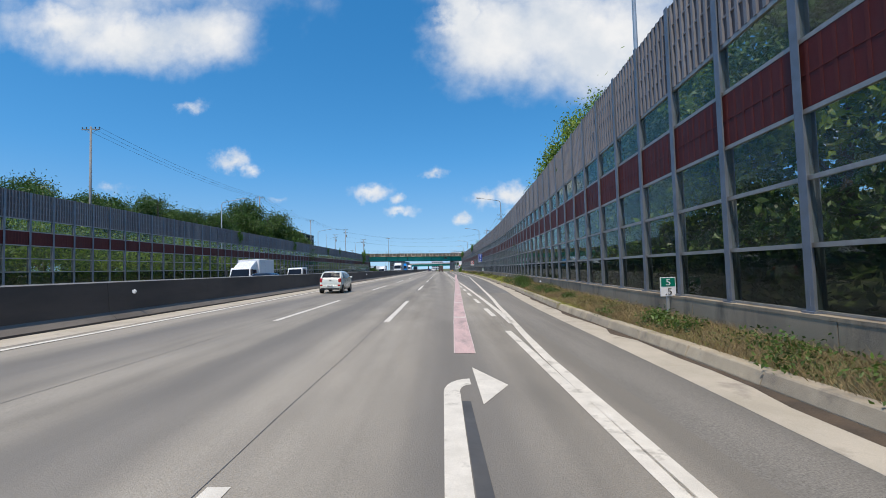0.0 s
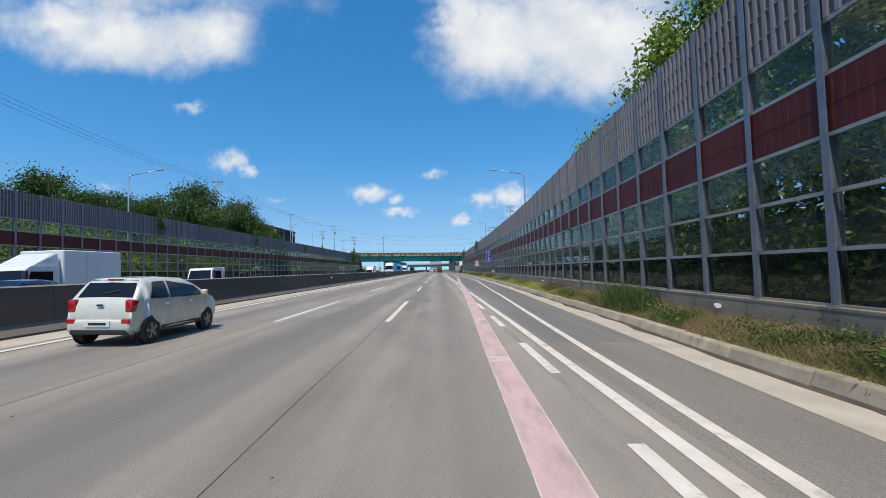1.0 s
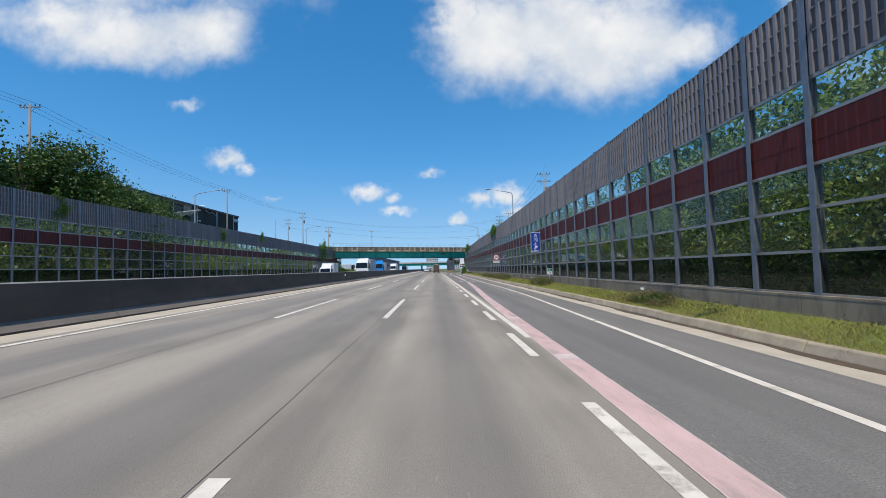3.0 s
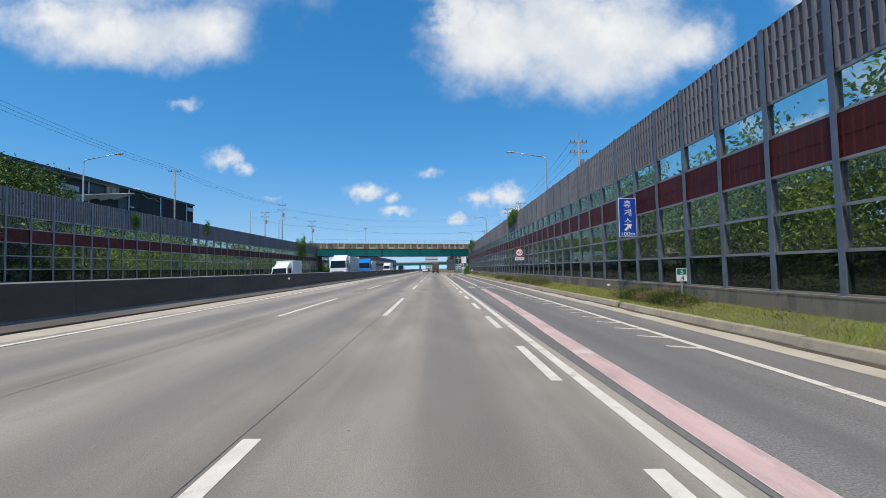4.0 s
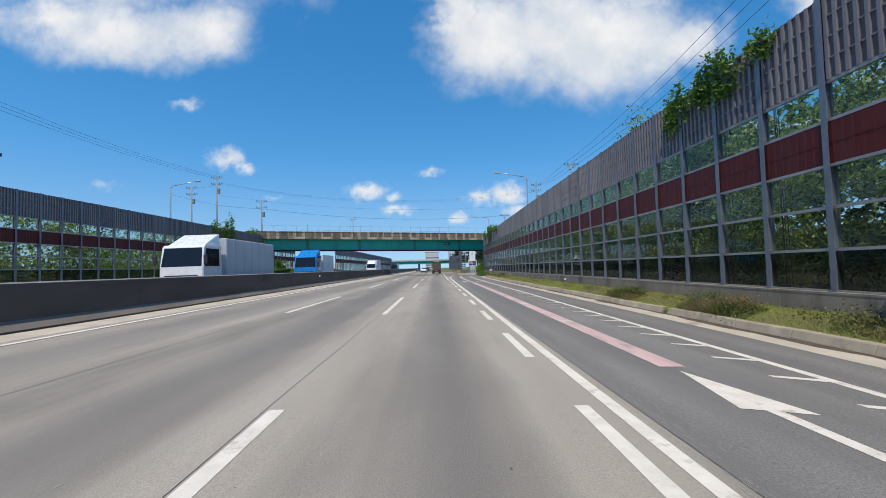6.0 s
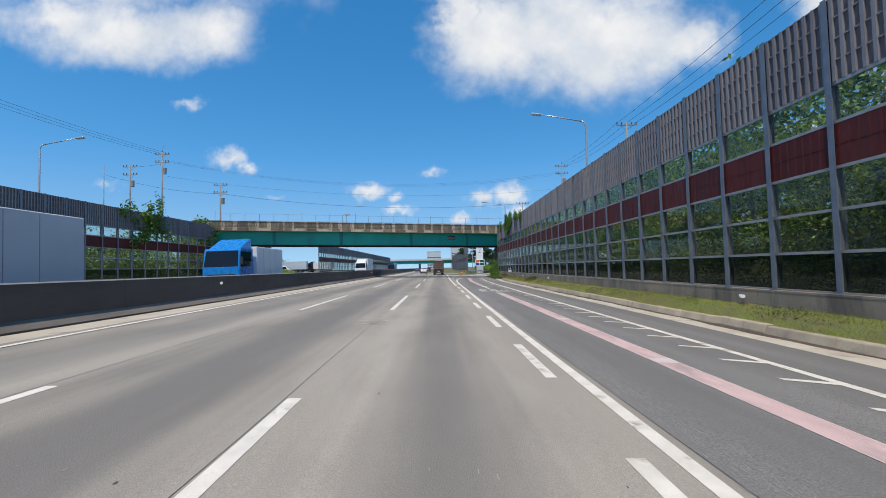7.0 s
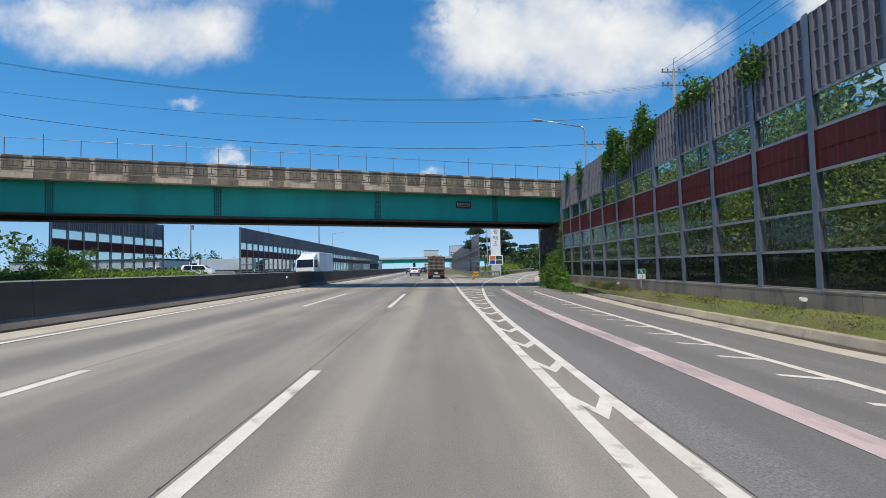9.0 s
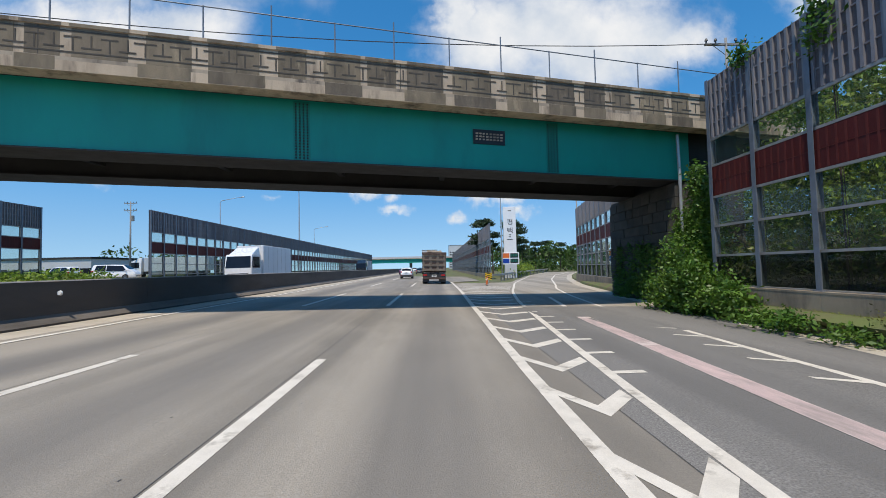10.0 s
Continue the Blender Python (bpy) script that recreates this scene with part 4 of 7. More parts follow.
noise_wall("noise_wall_left", lambda s: (LWALL_X, -42.3 + s), LWALL_Z, [(0, 28), (28, 56), (56, 84), (84, 109)], "grey topped noise barrier of glass with a dark red band", flip=True)
# barriers beyond the overbridge
noise_wall("noise_wall_far_left", lambda s: (-27.2, 224.0 + s), lambda y: 0.6, [(0, 36), (36, 72)], "long grey noise barrier with glass rows beyond the bridge", flip=True)
noise_wall("noise_wall_ramp_left", lambda s: (-37.9 - 0.03 * s, 206 + s), lambda y: 1.2, [(0, 9)], "short noise barrier section with clear glass rows", flip=True)
noise_wall("noise_wall_gore", lambda s: (8.3 + 0.003 * s, 244 + s), lambda y: 0.55, [(0, 34), (34, 68)], "noise barrier between the main road and the ramp")
noise_wall("noise_wall_ramp", lambda s: (12.5 + 0.165 * s, 207 + 0.985 * s), lambda y: 0.6, [(0, 11)], "noise barrier beside the curving ramp")

base = thing("barrier_footing", "stained concrete footing wall under the noise barrier", "retaining wall", kind="structure")
bm = boxes((-0.20, 0.2, 0.008, 3.992, -0.95, -0.06), (-0.207, 0.2, 0.0, 4.0, -0.06, -0.004))
fm = mesh_of("footing_block", bm, M_BASE)
place = along(WALL, -20.07)
for k in range(54):
    p, q = Vector(place(4.0 * k)), Vector(place(4.0 * k + 4))
    part("footing_block", fm, None, base).matrix_local = pose(p.x, p.y, WALL_Z, 0, 0, -math.degrees(math.atan2(q.x - p.x, q.y - p.y)))
lb = thing("barrier_footing", "plain concrete footing wall under the far noise barrier", "retaining wall", kind="structure")
for k in range(57):
    y = -42.3 + 4.0 * k
    part("footing_block", boxes((-0.2, 0.17, 0.0, 3.99, -1.6, -0.004)), M_BASE, lb).matrix_local = Matrix.Translation((LWALL_X, y, LWALL_Z(y)))
for name, a, b, z in (("footing_wall", (-27.2, 224), (-27.2, 375), 0.6), ("footing_wall", (-37.9, 206), (-38.5, 225), 1.2), ("footing_wall", (8.3, 244), (8.7, 387), 0.55), ("footing_wall", (12.5, 207), (16.3, 230), 0.6)):
    d = Vector(b) - Vector(a)
    o = new(name, mesh_of(name, boxes((-0.15, 0.2, 0, d.length, -1.5, -0.004)), M_BASE))
    o.matrix_world = pose(*a, z, 0, 0, -math.degrees(math.atan2(d.x, d.y)))
    tagged(o, "concrete footing wall under a noise barrier", "retaining wall", kind="structure")


def footing_reflector(y):
    th = thing("footing_reflector", "small white twin reflector on the concrete footing wall", "reflector", pose(WALL(y) - 0.21, y, 0.57, 0, 0, -math.degrees(math.atan2(WALL(y + 1) - WALL(y), 1))), "footing reflectors")
    part("bracket", boxes((-0.05, 0.012, -0.015, 0.015, -0.02, 0.02)), M_LAMP, th)
    for s in (-1, 1):
        bm = bmesh.new()
        bmesh.ops.create_cone(bm, cap_ends=True, segments=12, radius1=0.05, radius2=0.06, depth=0.05, matrix=pose(-0.075, s * 0.055, 0.01, 90, 0, s * 18))
        part("reflector", bm, M_SIGNW, th)


for y in (16.9, 40.7, 64.4, 88.1, 112.3, 136.5, 161.6, 173.5, 185.5):
    footing_reflector(y)


# flecks of worn paint and pale scuffs on the carriageway
def flecks(name, label, n, centre, spread, y0, y1, length, width, m, seed):
    rng = np.random.default_rng(seed)
    y = rng.uniform(y0, y1, n)
    x = np.array([centre(q) for q in y]) + spread * rng.normal(size=n)
    a, w = length * rng.uniform(0.3, 1.6, n), width * rng.uniform(0.5, 1.5, n)
    t = rng.normal(size=n) * 0.08
    q = [np.stack([x + sx * w + sy * a * t, y + sy * a], 1) for sx, sy in ((-1, -1), (1, -1), (1, 1), (-1, 1))]
    v = np.stack([np.concatenate([p, (-FALL * p[:, :1] + 0.0045)], 1) for p in q], 1)
    tagged(new(name, raw_mesh(name, v.reshape(-1, 3), 4, m)), label, "road wear", kind="stuff")


flecks("worn_paint", "pale flecks of worn paint beside the lane line", 5000, lambda y: INNER(y) + 0.36 + 0.06 * math.sin(y * 1.1), 0.13, 40, 165, 0.05, 0.0018, M_WORN, 91)
flecks("worn_paint", "pale traces of old paint between the short dashes", 2200, lambda y: 1.75 + 0.0004 * y, 0.055, -6, 40, 0.07, 0.003, M_WORN, 94)
flecks("road_scuffs", "pale scuffs and grit on the concrete lanes", 2400, lambda y: -3.4 + 2.2 * math.sin(y * 1.7), 1.4, -8, 190, 0.03, 0.003, M_WORN, 92)
for k, y in enumerate((136.02, 136.72)):
    flecks("worn_mark", "pale remains of an erased mark on the concrete", 420, lambda q: -1.92, 0.19, y - 0.10, y + 0.10, 0.03, 0.007, M_GUTTER, 96 + k)
flecks("road_stains", "small dark tar spots on the concrete lanes", 420, lambda y: -2.6 + 3.0 * math.sin(y * 2.3), 1.6, -8, 190, 0.014, 0.008, M_SEAL, 93)


# ---- overbridge ----
def overbridge():
    th = thing("overbridge", "teal steel girder bridge with a stained concrete parapet", "bridge", kind="structure")
    L0, L1, TALL = -36.0, 17.5, 0.945

    def run(name, x0, x1, d0, d1, z0, z1, m, label=""):
        """A beam along the skewed bridge: d back from the parapet's face, z over the girder's underside."""
        bm = bmesh.new()
        v = []
        for z in (z0 * TALL, z1 * TALL):
            for x, d in ((x0, d0), (x1, d0), (x1, d1), (x0, d1)):
                v.append(bm.verts.new((x, BR_Y(x) + d, BR_Z(x) + z)))
        for f in ((0, 3, 2, 1), (4, 5, 6, 7), (0, 1, 5, 4), (1, 2, 6, 5), (2, 3, 7, 6), (3, 0, 4, 7)):
            bm.faces.new([v[i] for i in f])
        return part(name, bm, m, th, label)

    run("girder", -33.6, 11.9, 0.95, 0.99, 0.05, 2.35, M_TEAL)
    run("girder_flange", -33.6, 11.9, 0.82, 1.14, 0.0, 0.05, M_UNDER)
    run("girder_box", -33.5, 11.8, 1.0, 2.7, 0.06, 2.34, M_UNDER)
    # rear girder drawn near-black instead of teal, for the shade under the deck
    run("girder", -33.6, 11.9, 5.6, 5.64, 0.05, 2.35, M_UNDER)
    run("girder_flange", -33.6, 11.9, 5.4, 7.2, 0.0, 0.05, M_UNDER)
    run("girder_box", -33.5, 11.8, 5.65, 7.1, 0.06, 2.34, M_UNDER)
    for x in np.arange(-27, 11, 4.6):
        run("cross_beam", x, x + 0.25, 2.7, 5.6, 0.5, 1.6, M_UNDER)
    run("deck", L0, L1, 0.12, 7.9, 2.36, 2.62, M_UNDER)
    run("deck_edge", L0, L1, 0.0, 0.7, 2.28, 2.62, M_BRP)
    run("deck_edge", L0, L1, 7.3, 8.0, 2.28, 2.62, M_BRC)
    run("parapet", L0, L1, 7.72, 7.98, 2.62, 3.72, M_BRC)
    run("parapet", L0, L1, 0.06, 0.30, 2.62, 3.72, M_BRP)
    run("coping", L0, L1, 0.0, 0.34, 3.72, 3.84, M_BRP)
    run("lower_band", L0, L1, 0.0, 0.06, 2.62, 2.74, M_BRC)
    # key pattern as thin dark raised bars in place of grooves, and the panels that rain has blackened between clean
    # strips
    rng = np.random.default_rng(8)
    for z in (3.58, 2.90):
        run("groove_line", L0 + 0.1, L1 - 0.1, 0.046, 0.0595, z, z + 0.045, M_BRD)
    x = -33.6
    while x < 16.0:
        for c, flip in ((x + 0.25, 0), (x + 0.71, 1)):
            w = 0.25 + 0.025 * rng.normal()
            za, zs, ze = (3.40, 2.98, 3.40) if not flip else (3.06, 3.105, 3.50)
            run("relief_bar", c - w, c + w, 0.046, 0.0595, za, za + 0.05, M_BRD)
            run("relief_bar", c - 0.022, c + 0.022, 0.047, 0.0595, zs, ze, M_BRD)
        x += 0.92
    x = L0 + 0.4
    while x < L1 - 2.2:
        w = rng.uniform(0.8, 1.7)
        run("stained_panel", x, x + w, 0.0535, 0.0597, 2.76, 3.70, M_BRS)
        run("stained_coping", x + rng.uniform(-0.1, 0.1), x + w + rng.uniform(-0.1, 0.1), -0.004, -0.0005, 3.73, 3.83, M_BRS)
        if rng.random() < 0.75:
            run("stained_band", x + rng.uniform(-0.2, 0.1), x + w + rng.uniform(-0.1, 0.3), -0.004, -0.0005, 2.30, 2.73, M_BRS)
        x += w + rng.uniform(0.22, 0.6)
    for x in np.arange(-32, 17, 5.2):
        run("panel_joint", x, x + 0.025, 0.05, 0.0598, 2.75, 3.71, M_BRD)
    # splice plates with rows of bolt heads
    for x in (-25.2, -15.4, -4.3, 5.25):
        sp = run("splice_plate", x - 0.27, x + 0.27, 0.932, 0.95, 0.06, 2.3, M_TEALD)
        bm = bmesh.new()
        for i in range(4):
            for j in range(20):
                cx, z = x - 0.19 + 0.127 * i, 0.15 + 0.101 * j
                box_into(bm, cx - 0.025, cx + 0.025, BR_Y(cx) + 0.905, BR_Y(cx) + 0.94, BR_Z(cx) + z - 0.025, BR_Z(cx) + z + 0.025)
        part("bolt_heads", bm, M_UNDER, sp)
        tagged(sp.children[0], kind="stuff")
    # name board with writing that cannot be read
    nb = run("name_board", 1.9, 3.2, 0.90, 0.95, 1.15, 1.75, M_BLACK, "small black name board with pale lettering")
    rng = np.random.default_rng(2)
    for k in range(8):
        x = 2.0 + k * 0.142
        for z in (1.3, 1.42, 1.54):
            b = bmesh.new()
            box_into(b, x, x + rng.uniform(0.07, 0.115), BR_Y(x) + 0.885, BR_Y(x) + 0.897, BR_Z(x) + z * TALL, BR_Z(x) + z * TALL + 0.06)
            part("bar", b, M_BRP, nb)
    # railing
    rail = thing("bridge_railing", "thin galvanised pipe railing on the bridge parapet", "railing")
    k = 0
    x = -33.0
    while x < 16.5:
        h = 1.15 if k % 2 else 1.45
        part("rail_post", tube([(x, BR_Y(x) + 0.17, BR_Z(x) + 3.84 * TALL), (x, BR_Y(x) + 0.17, BR_Z(x) + 3.84 * TALL + h)], 0.025, 6), M_POST, rail)
        x, k = x + 2.0, k + 1
    part("top_rail", tube([(x, BR_Y(x) + 0.17, BR_Z(x) + 3.84 * TALL + 1.12) for x in (-33, -10, 16.5)], 0.02, 6), M_POST, rail)
    part("mid_rail", tube([(x, BR_Y(x) + 7.85, BR_Z(x) + 3.72 * TALL + 1.0) for x in (-33, -10, 16.5)], 0.02, 6), M_POST, rail)
    # drain pipe
    part("drain_pipe", tube([(11.15, BR_Y(11.1) + 0.7, 7.3), (11.2, BR_Y(11.1) + 0.72, 5.4), (11.2, BR_Y(11.1) + 0.72, 0.5)], 0.07, 8), M_LAMP, th)
    # abutments of rough stone courses
    for side, x0, x1 in (("right", 11.0, 14.2), ("left", -38.0, -33.3)):
        ab = thing("abutment", "rough stone abutment darkened for the shade under the bridge end", "abutment", kind="structure")
        y0, y1 = BR_Y(x0) + 0.9, BR_Y(x0) + 8.2
        top = BR_Z((x0 + x1) / 2) - 0.02
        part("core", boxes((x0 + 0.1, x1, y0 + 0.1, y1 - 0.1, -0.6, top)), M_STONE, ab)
        # near-black block closing the gap below the deck, its shade in the colour
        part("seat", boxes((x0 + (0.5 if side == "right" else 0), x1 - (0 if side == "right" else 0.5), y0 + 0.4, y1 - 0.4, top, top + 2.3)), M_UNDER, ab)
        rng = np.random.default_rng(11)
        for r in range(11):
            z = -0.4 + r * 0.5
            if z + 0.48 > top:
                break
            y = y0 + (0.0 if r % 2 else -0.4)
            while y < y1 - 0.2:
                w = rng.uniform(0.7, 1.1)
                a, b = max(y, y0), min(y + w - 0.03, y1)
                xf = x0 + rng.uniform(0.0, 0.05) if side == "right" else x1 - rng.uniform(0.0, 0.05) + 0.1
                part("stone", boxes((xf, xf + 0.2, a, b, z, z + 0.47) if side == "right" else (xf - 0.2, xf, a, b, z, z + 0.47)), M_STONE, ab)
                y += w


overbridge()


def far_bridge():
    th = thing("far_bridge", "distant green girder bridge over the road", "bridge", kind="structure")
    y = 385
    part("girder", boxes((-40, 40, y + 0.6, y + 1.0, 4.2, 6.0)), M_TEAL, th)
    part("deck", boxes((-42, 42, y, y + 9, 6.0, 6.3)), M_BRC, th)
    part("parapet", boxes((-42, 42, y, y + 0.3, 6.3, 7.1)), M_BLDGL, th)
    part("abutment", boxes((-44, -38, y, y + 9, -1, 6.0)), M_STONE, th)
    part("abutment", boxes((32, 44, y, y + 9, -1, 6.0)), M_STONE, th)
    part("pier", boxes((-11.4, -10.3, y + 2, y + 7, 0.2, 6.0)), M_STONE, th)


far_bridge()


# ---- street lamps ----
def street_lamp(side=-1):
    """Tapered pole with a long gentle arm over the road (towards side) and a flat head."""
    th = thing("street_lamp", "grey steel street lamp with a long arm and flat head", "street lamp", group="street lamps")
    part("pole", tube([(0, 0, -0.4), (0, 0, 5), (0, 0, 11.2), (side * 0.12, 0, 11.48), (side * 0.3, 0, 11.58)], [0.11, 0.095, 0.065, 0.06, 0.055], 10), M_LAMP, th, smooth=True)
    part("arm", tube([(side * 0.3, 0, 11.58), (side * 1.8, 0, 11.85), (side * 3.1, 0, 12.08)], [0.05, 0.042, 0.036], 8), M_LAMP, th, smooth=True)
    bm = soft_box(-0.36, 0.36, -0.15, 0.15, -0.06, 0.06, 0.045, 3)
    bmesh.ops.transform(bm, matrix=pose(side * 3.4, 0, 12.1, 0, side * -6, 0), verts=bm.verts[:])
    head = part("head", bm, M_LAMP, th, smooth=True)
    bm = boxes((-0.26, 0.26, -0.11, 0.11, -0.075, -0.06))
    bmesh.ops.transform(bm, matrix=pose(side * 3.4, 0, 12.1, 0, side * -6, 0), verts=bm.verts[:])
    part("lens", bm, M_BOXG, head)
    part("base_plate", boxes((-0.22, 0.22, -0.22, 0.22, -0.42, -0.39)), M_LAMP, th)
    return th


first = street_lamp(-1)
first.matrix_world = pose(9.5, 53.3, 0.3)
for x, y, z in ((10.74, 105.5, 0.35), (10.5, 152.5, 0.0), (11.1, 193.0, -0.05), (9.4, 240.0, 0.3), (7.2, 1.3, 0.6)):
    copy_thing(first, pose(x, y, z))
lamp_left = street_lamp(1)
lamp_left.matrix_world = pose(-33.5, 53.4, 1.2)
for x, y in ((-33.5, 3.5), (-33.6, 107.2), (-33.5, 160.0), (-33.0, 250.0), (-32.0, 300.0)):
    copy_thing(lamp_left, pose(x, y, 1.3))


# ---- utility poles and cables ----
def utility_pole(x, y, top, arms=2, lamp=False, thin=False):
    th = thing("utility_pole", "grey concrete utility pole with crossarms and insulators", "utility pole", pose(x, y, 0), "utility poles")
    part("mast", tube([(0, 0, 0), (0, 0, top)], [0.19 if not thin else 0.1, 0.11 if not thin else 0.06], 9), M_POLE, th, smooth=True)
    for k in range(arms):
        z = top - 0.35 - 1.3 * k
        a = part("crossarm", boxes((-1.15, 1.15, -0.05, 0.05, z - 0.05, z + 0.05)), M_POLE, th)
        for q in (-1.05, -0.55, 0.55, 1.05):
            part("insulator", tube([(q, 0, z + 0.05), (q, 0, z + 0.17), (q, 0, z + 0.2), (q, 0, z + 0.32)], [0.04, 0.04, 0.085, 0.05], 6), M_DARK, a)
        part("brace", tube([(-0.7, 0, z - 0.05), (0, 0, z - 0.6), (0.7, 0, z - 0.05)], 0.025, 4), M_POLE, th)
    if lamp:
        part("top_spike", tube([(0, 0, top), (0.1, 0, top + 0.9), (0.35, 0, top + 1.1)], 0.03, 5), M_POLE, th)
    if arms > 1 and not thin:
        part("transformer", tube([(0.42, 0, top - 3.6), (0.42, 0, top - 2.6)], 0.26, 10), M_POLE, th)
    return th


POLES = [(-43.9, 93.3, 20.6, 1, False), (-46.2, 143.6, 20.4, 1, False), (-44.7, 194.6, 21.6, 2, True), (-49.5, 194.0, 19.5, 2, False), (-36.9, 198.0, 17.0, 2, False), (-43.0, 40.0, 20.5, 1, False),
         (19.2, 121.4, 18.1, 2, True), (21.1, 170.0, 17.2, 1, False), (23.3, 202.9, 20.2, 2, True), (-55.0, 262.0, 15.0, 2, False), (27.0, 262.0, 15.0, 1, False)]
for p in POLES:
    utility_pole(p[0], p[1], p[2], p[3], p[4])
utility_pole(-53.7, 194.0, 19.6, 0, thin=True)
utility_pole(16.0, 203.5, 13.5, 1, thin=True)
mast = thing("high_mast_lamp", "tall mast with a ring of floodlights far off", "lamp mast", pose(-37.2, 304, 0))
part("mast", tube([(0, 0, 0), (0, 0, 24.3)], [0.3, 0.12], 8), M_LAMP, mast)
part("lamp_ring", boxes((-1.3, 1.3, -0.4, 0.4, 24.2, 24.7)), M_LAMP, mast)


def cable(a, b, sag, r=0.016, name="overhead_cable"):
    pts = [Vector(a).lerp(Vector(b), k / 14) - Vector((0, 0, sag * 4 * (k / 14) * (1 - k / 14))) for k in range(15)]
    ob = new(name, mesh_of(name, tube(pts, r, 5), M_WIRE))
    tagged(ob, "thin black overhead cable slung between poles", "cable", "overhead cables")


for dx in (-1.05, 0.0, 1.05):
    cable((19.2 + dx, 121.4, 17.9), (21.1 + dx, 170, 17.1), 0.9)
    cable((21.1 + dx, 170, 17.1), (23.3 + dx, 202.9, 20.0), 0.6)
    cable((-43.9 + dx, 93.3, 20.5), (-46.2 + dx, 143.6, 20.3), 0.9)
    cable((-46.2 + dx, 143.6, 20.3), (-44.7 + dx, 194.6, 21.4), 0.9)
    cable((-43.0 + dx, 40, 20.4), (-43.9 + dx, 93.3, 20.5), 1.0)
    cable((23.3, 202.9 + dx * 0.6, 18.7 + 0.35 * dx), (-44.7, 194.6 + dx * 0.6, 20.3 + 0.2 * dx), 3.2, 0.009)
cable((16.0, 203.5, 13.2), (-36.9, 198, 15.2), 1.5, 0.022)
cable((-36.9, 198, 15.2), (-53.7, 194, 18.0), 0.7, 0.02)
cable((23.3, 202.9, 15.8), (-44.7, 196, 17.9), 2.2, 0.012)
cable((-44.7, 194.6, 19.8), (-49.5, 194, 19.2), 0.2)


# ---- signs ----
def text_part(body, m, parent, x, z, w, h, y=-0.012, name="lettering", label=""):
    me, tw, thh = lettering(body, m)
    co = np.empty(len(me.vertices) * 3, np.float32)
    me.vertices.foreach_get("co", co)
    co = co.reshape(-1, 3)
    out = np.stack([x + (co[:, 0] / tw - 0.5) * w, np.full(len(co), y), z + (co[:, 1] / thh - 0.5) * h], 1)
    me.vertices.foreach_set("co", out.astype(np.float32).ravel())
    return part(name, me, None, parent, label)


def rest_sign():
    th = thing("rest_area_sign", "tall blue sign with white rest area lettering and arrow", "road sign", pose(8.97, 84.75, 0.12, 0, 0, 2) @ Matrix.Scale(0.955, 4))
    part("panel", soft_box(-0.44, 0.44, 0.0, 0.03, 2.93, 4.82, 0.012), M_SIGNW, th)
    part("blue_field", boxes((-0.415, 0.415, -0.004, 0.0, 2.955, 4.795)), M_SIGNB, th)
    for i, ch in enumerate("휴게소"):
        text_part(ch, M_SIGNW, th, 0.0, 4.53 - 0.42 * i, 0.36, 0.35)
    bm = bmesh.new()
    bm.faces.new([bm.verts.new((x, -0.012, z)) for x, z in ((-0.2, 3.27), (-0.1, 3.22), (0.05, 3.38), (0.12, 3.30), (0.2, 3.56), (-0.08, 3.53), (-0.02, 3.46))])
    part("arrow", bm, M_SIGNW, th)
    text_part("100m", M_SIGNW, th, 0.0, 3.08, 0.66, 0.19)
    part("clamp", boxes((-0.3, 0.4, 0.03, 0.05, 3.3, 3.36), (-0.3, 0.4, 0.03, 0.05, 4.3, 4.36)), M_LAMP, th)


rest_sign()


def disc(bm, r, y, z, n=40):
    bm.faces.new([bm.verts.new((r * math.cos(2 * math.pi * k / n), y, z + r * math.sin(2 * math.pi * k / n))) for k in range(n)])
    return bm


def speed_sign():
    th = thing("speed_sign", "round red-edged speed limit sign with a small plate below", "road sign", pose(9.13, 111.8, 0.0, 0, 0, 3) @ Matrix.Scale(0.97, 4))
    z = 3.28
    bm = bmesh.new()
    bmesh.ops.create_cone(bm, cap_ends=True, segments=48, radius1=0.47, radius2=0.47, depth=0.02, matrix=pose(0, 0.012, z, 90, 0, 0))
    part("plate", bm, M_SIGNR, th)
    part("white_field", disc(bmesh.new(), 0.36, -0.003, z), M_SIGNW, th)
    text_part("40", M_BLACK, th, 0, z, 0.50, 0.34, -0.008)
    part("lower_plate", boxes((-0.5, 0.5, 0.0, 0.02, 2.42, 2.75)), M_SIGNW, th)
    text_part("100m 앞 부터", M_BLACK, th, 0.0, 2.585, 0.86, 0.17, -0.005)
    part("clamp", boxes((-0.2, 0.56, 0.02, 0.05, 3.2, 3.25), (-0.2, 0.56, 0.02, 0.05, 2.58, 2.62)), M_LAMP, th)


speed_sign()


def km_post(x, y, z, digit):
    th = thing("distance_marker", "small green and white distance marker on a short post", "road sign", pose(x, y, z, 0, 0, 6), "distance markers")
    part("plate", boxes((-0.205, 0.205, 0, 0.02, -0.24, 0.24)), M_SIGNW, th)
    part("green_field", boxes((-0.185, 0.185, -0.004, 0, 0.005, 0.22)), M_SIGNG, th)
    text_part("5", M_SIGNW, th, 0, 0.112, 0.12, 0.155)
    text_part("." + digit, M_BLACK, th, 0, -0.12, 0.17, 0.165)
    part("stem", boxes((-0.03, 0.03, 0.02, 0.06, -0.7, 0.1)), M_LAMP, th)


km_post(WALL(-3.1) - 0.30, -3.1, 1.05, "5")
km_post(WALL(80.8) - 0.30, 80.8, 1.22, "4")
km_post(WALL(182.7) - 0.30, 182.7, 1.12, "3")


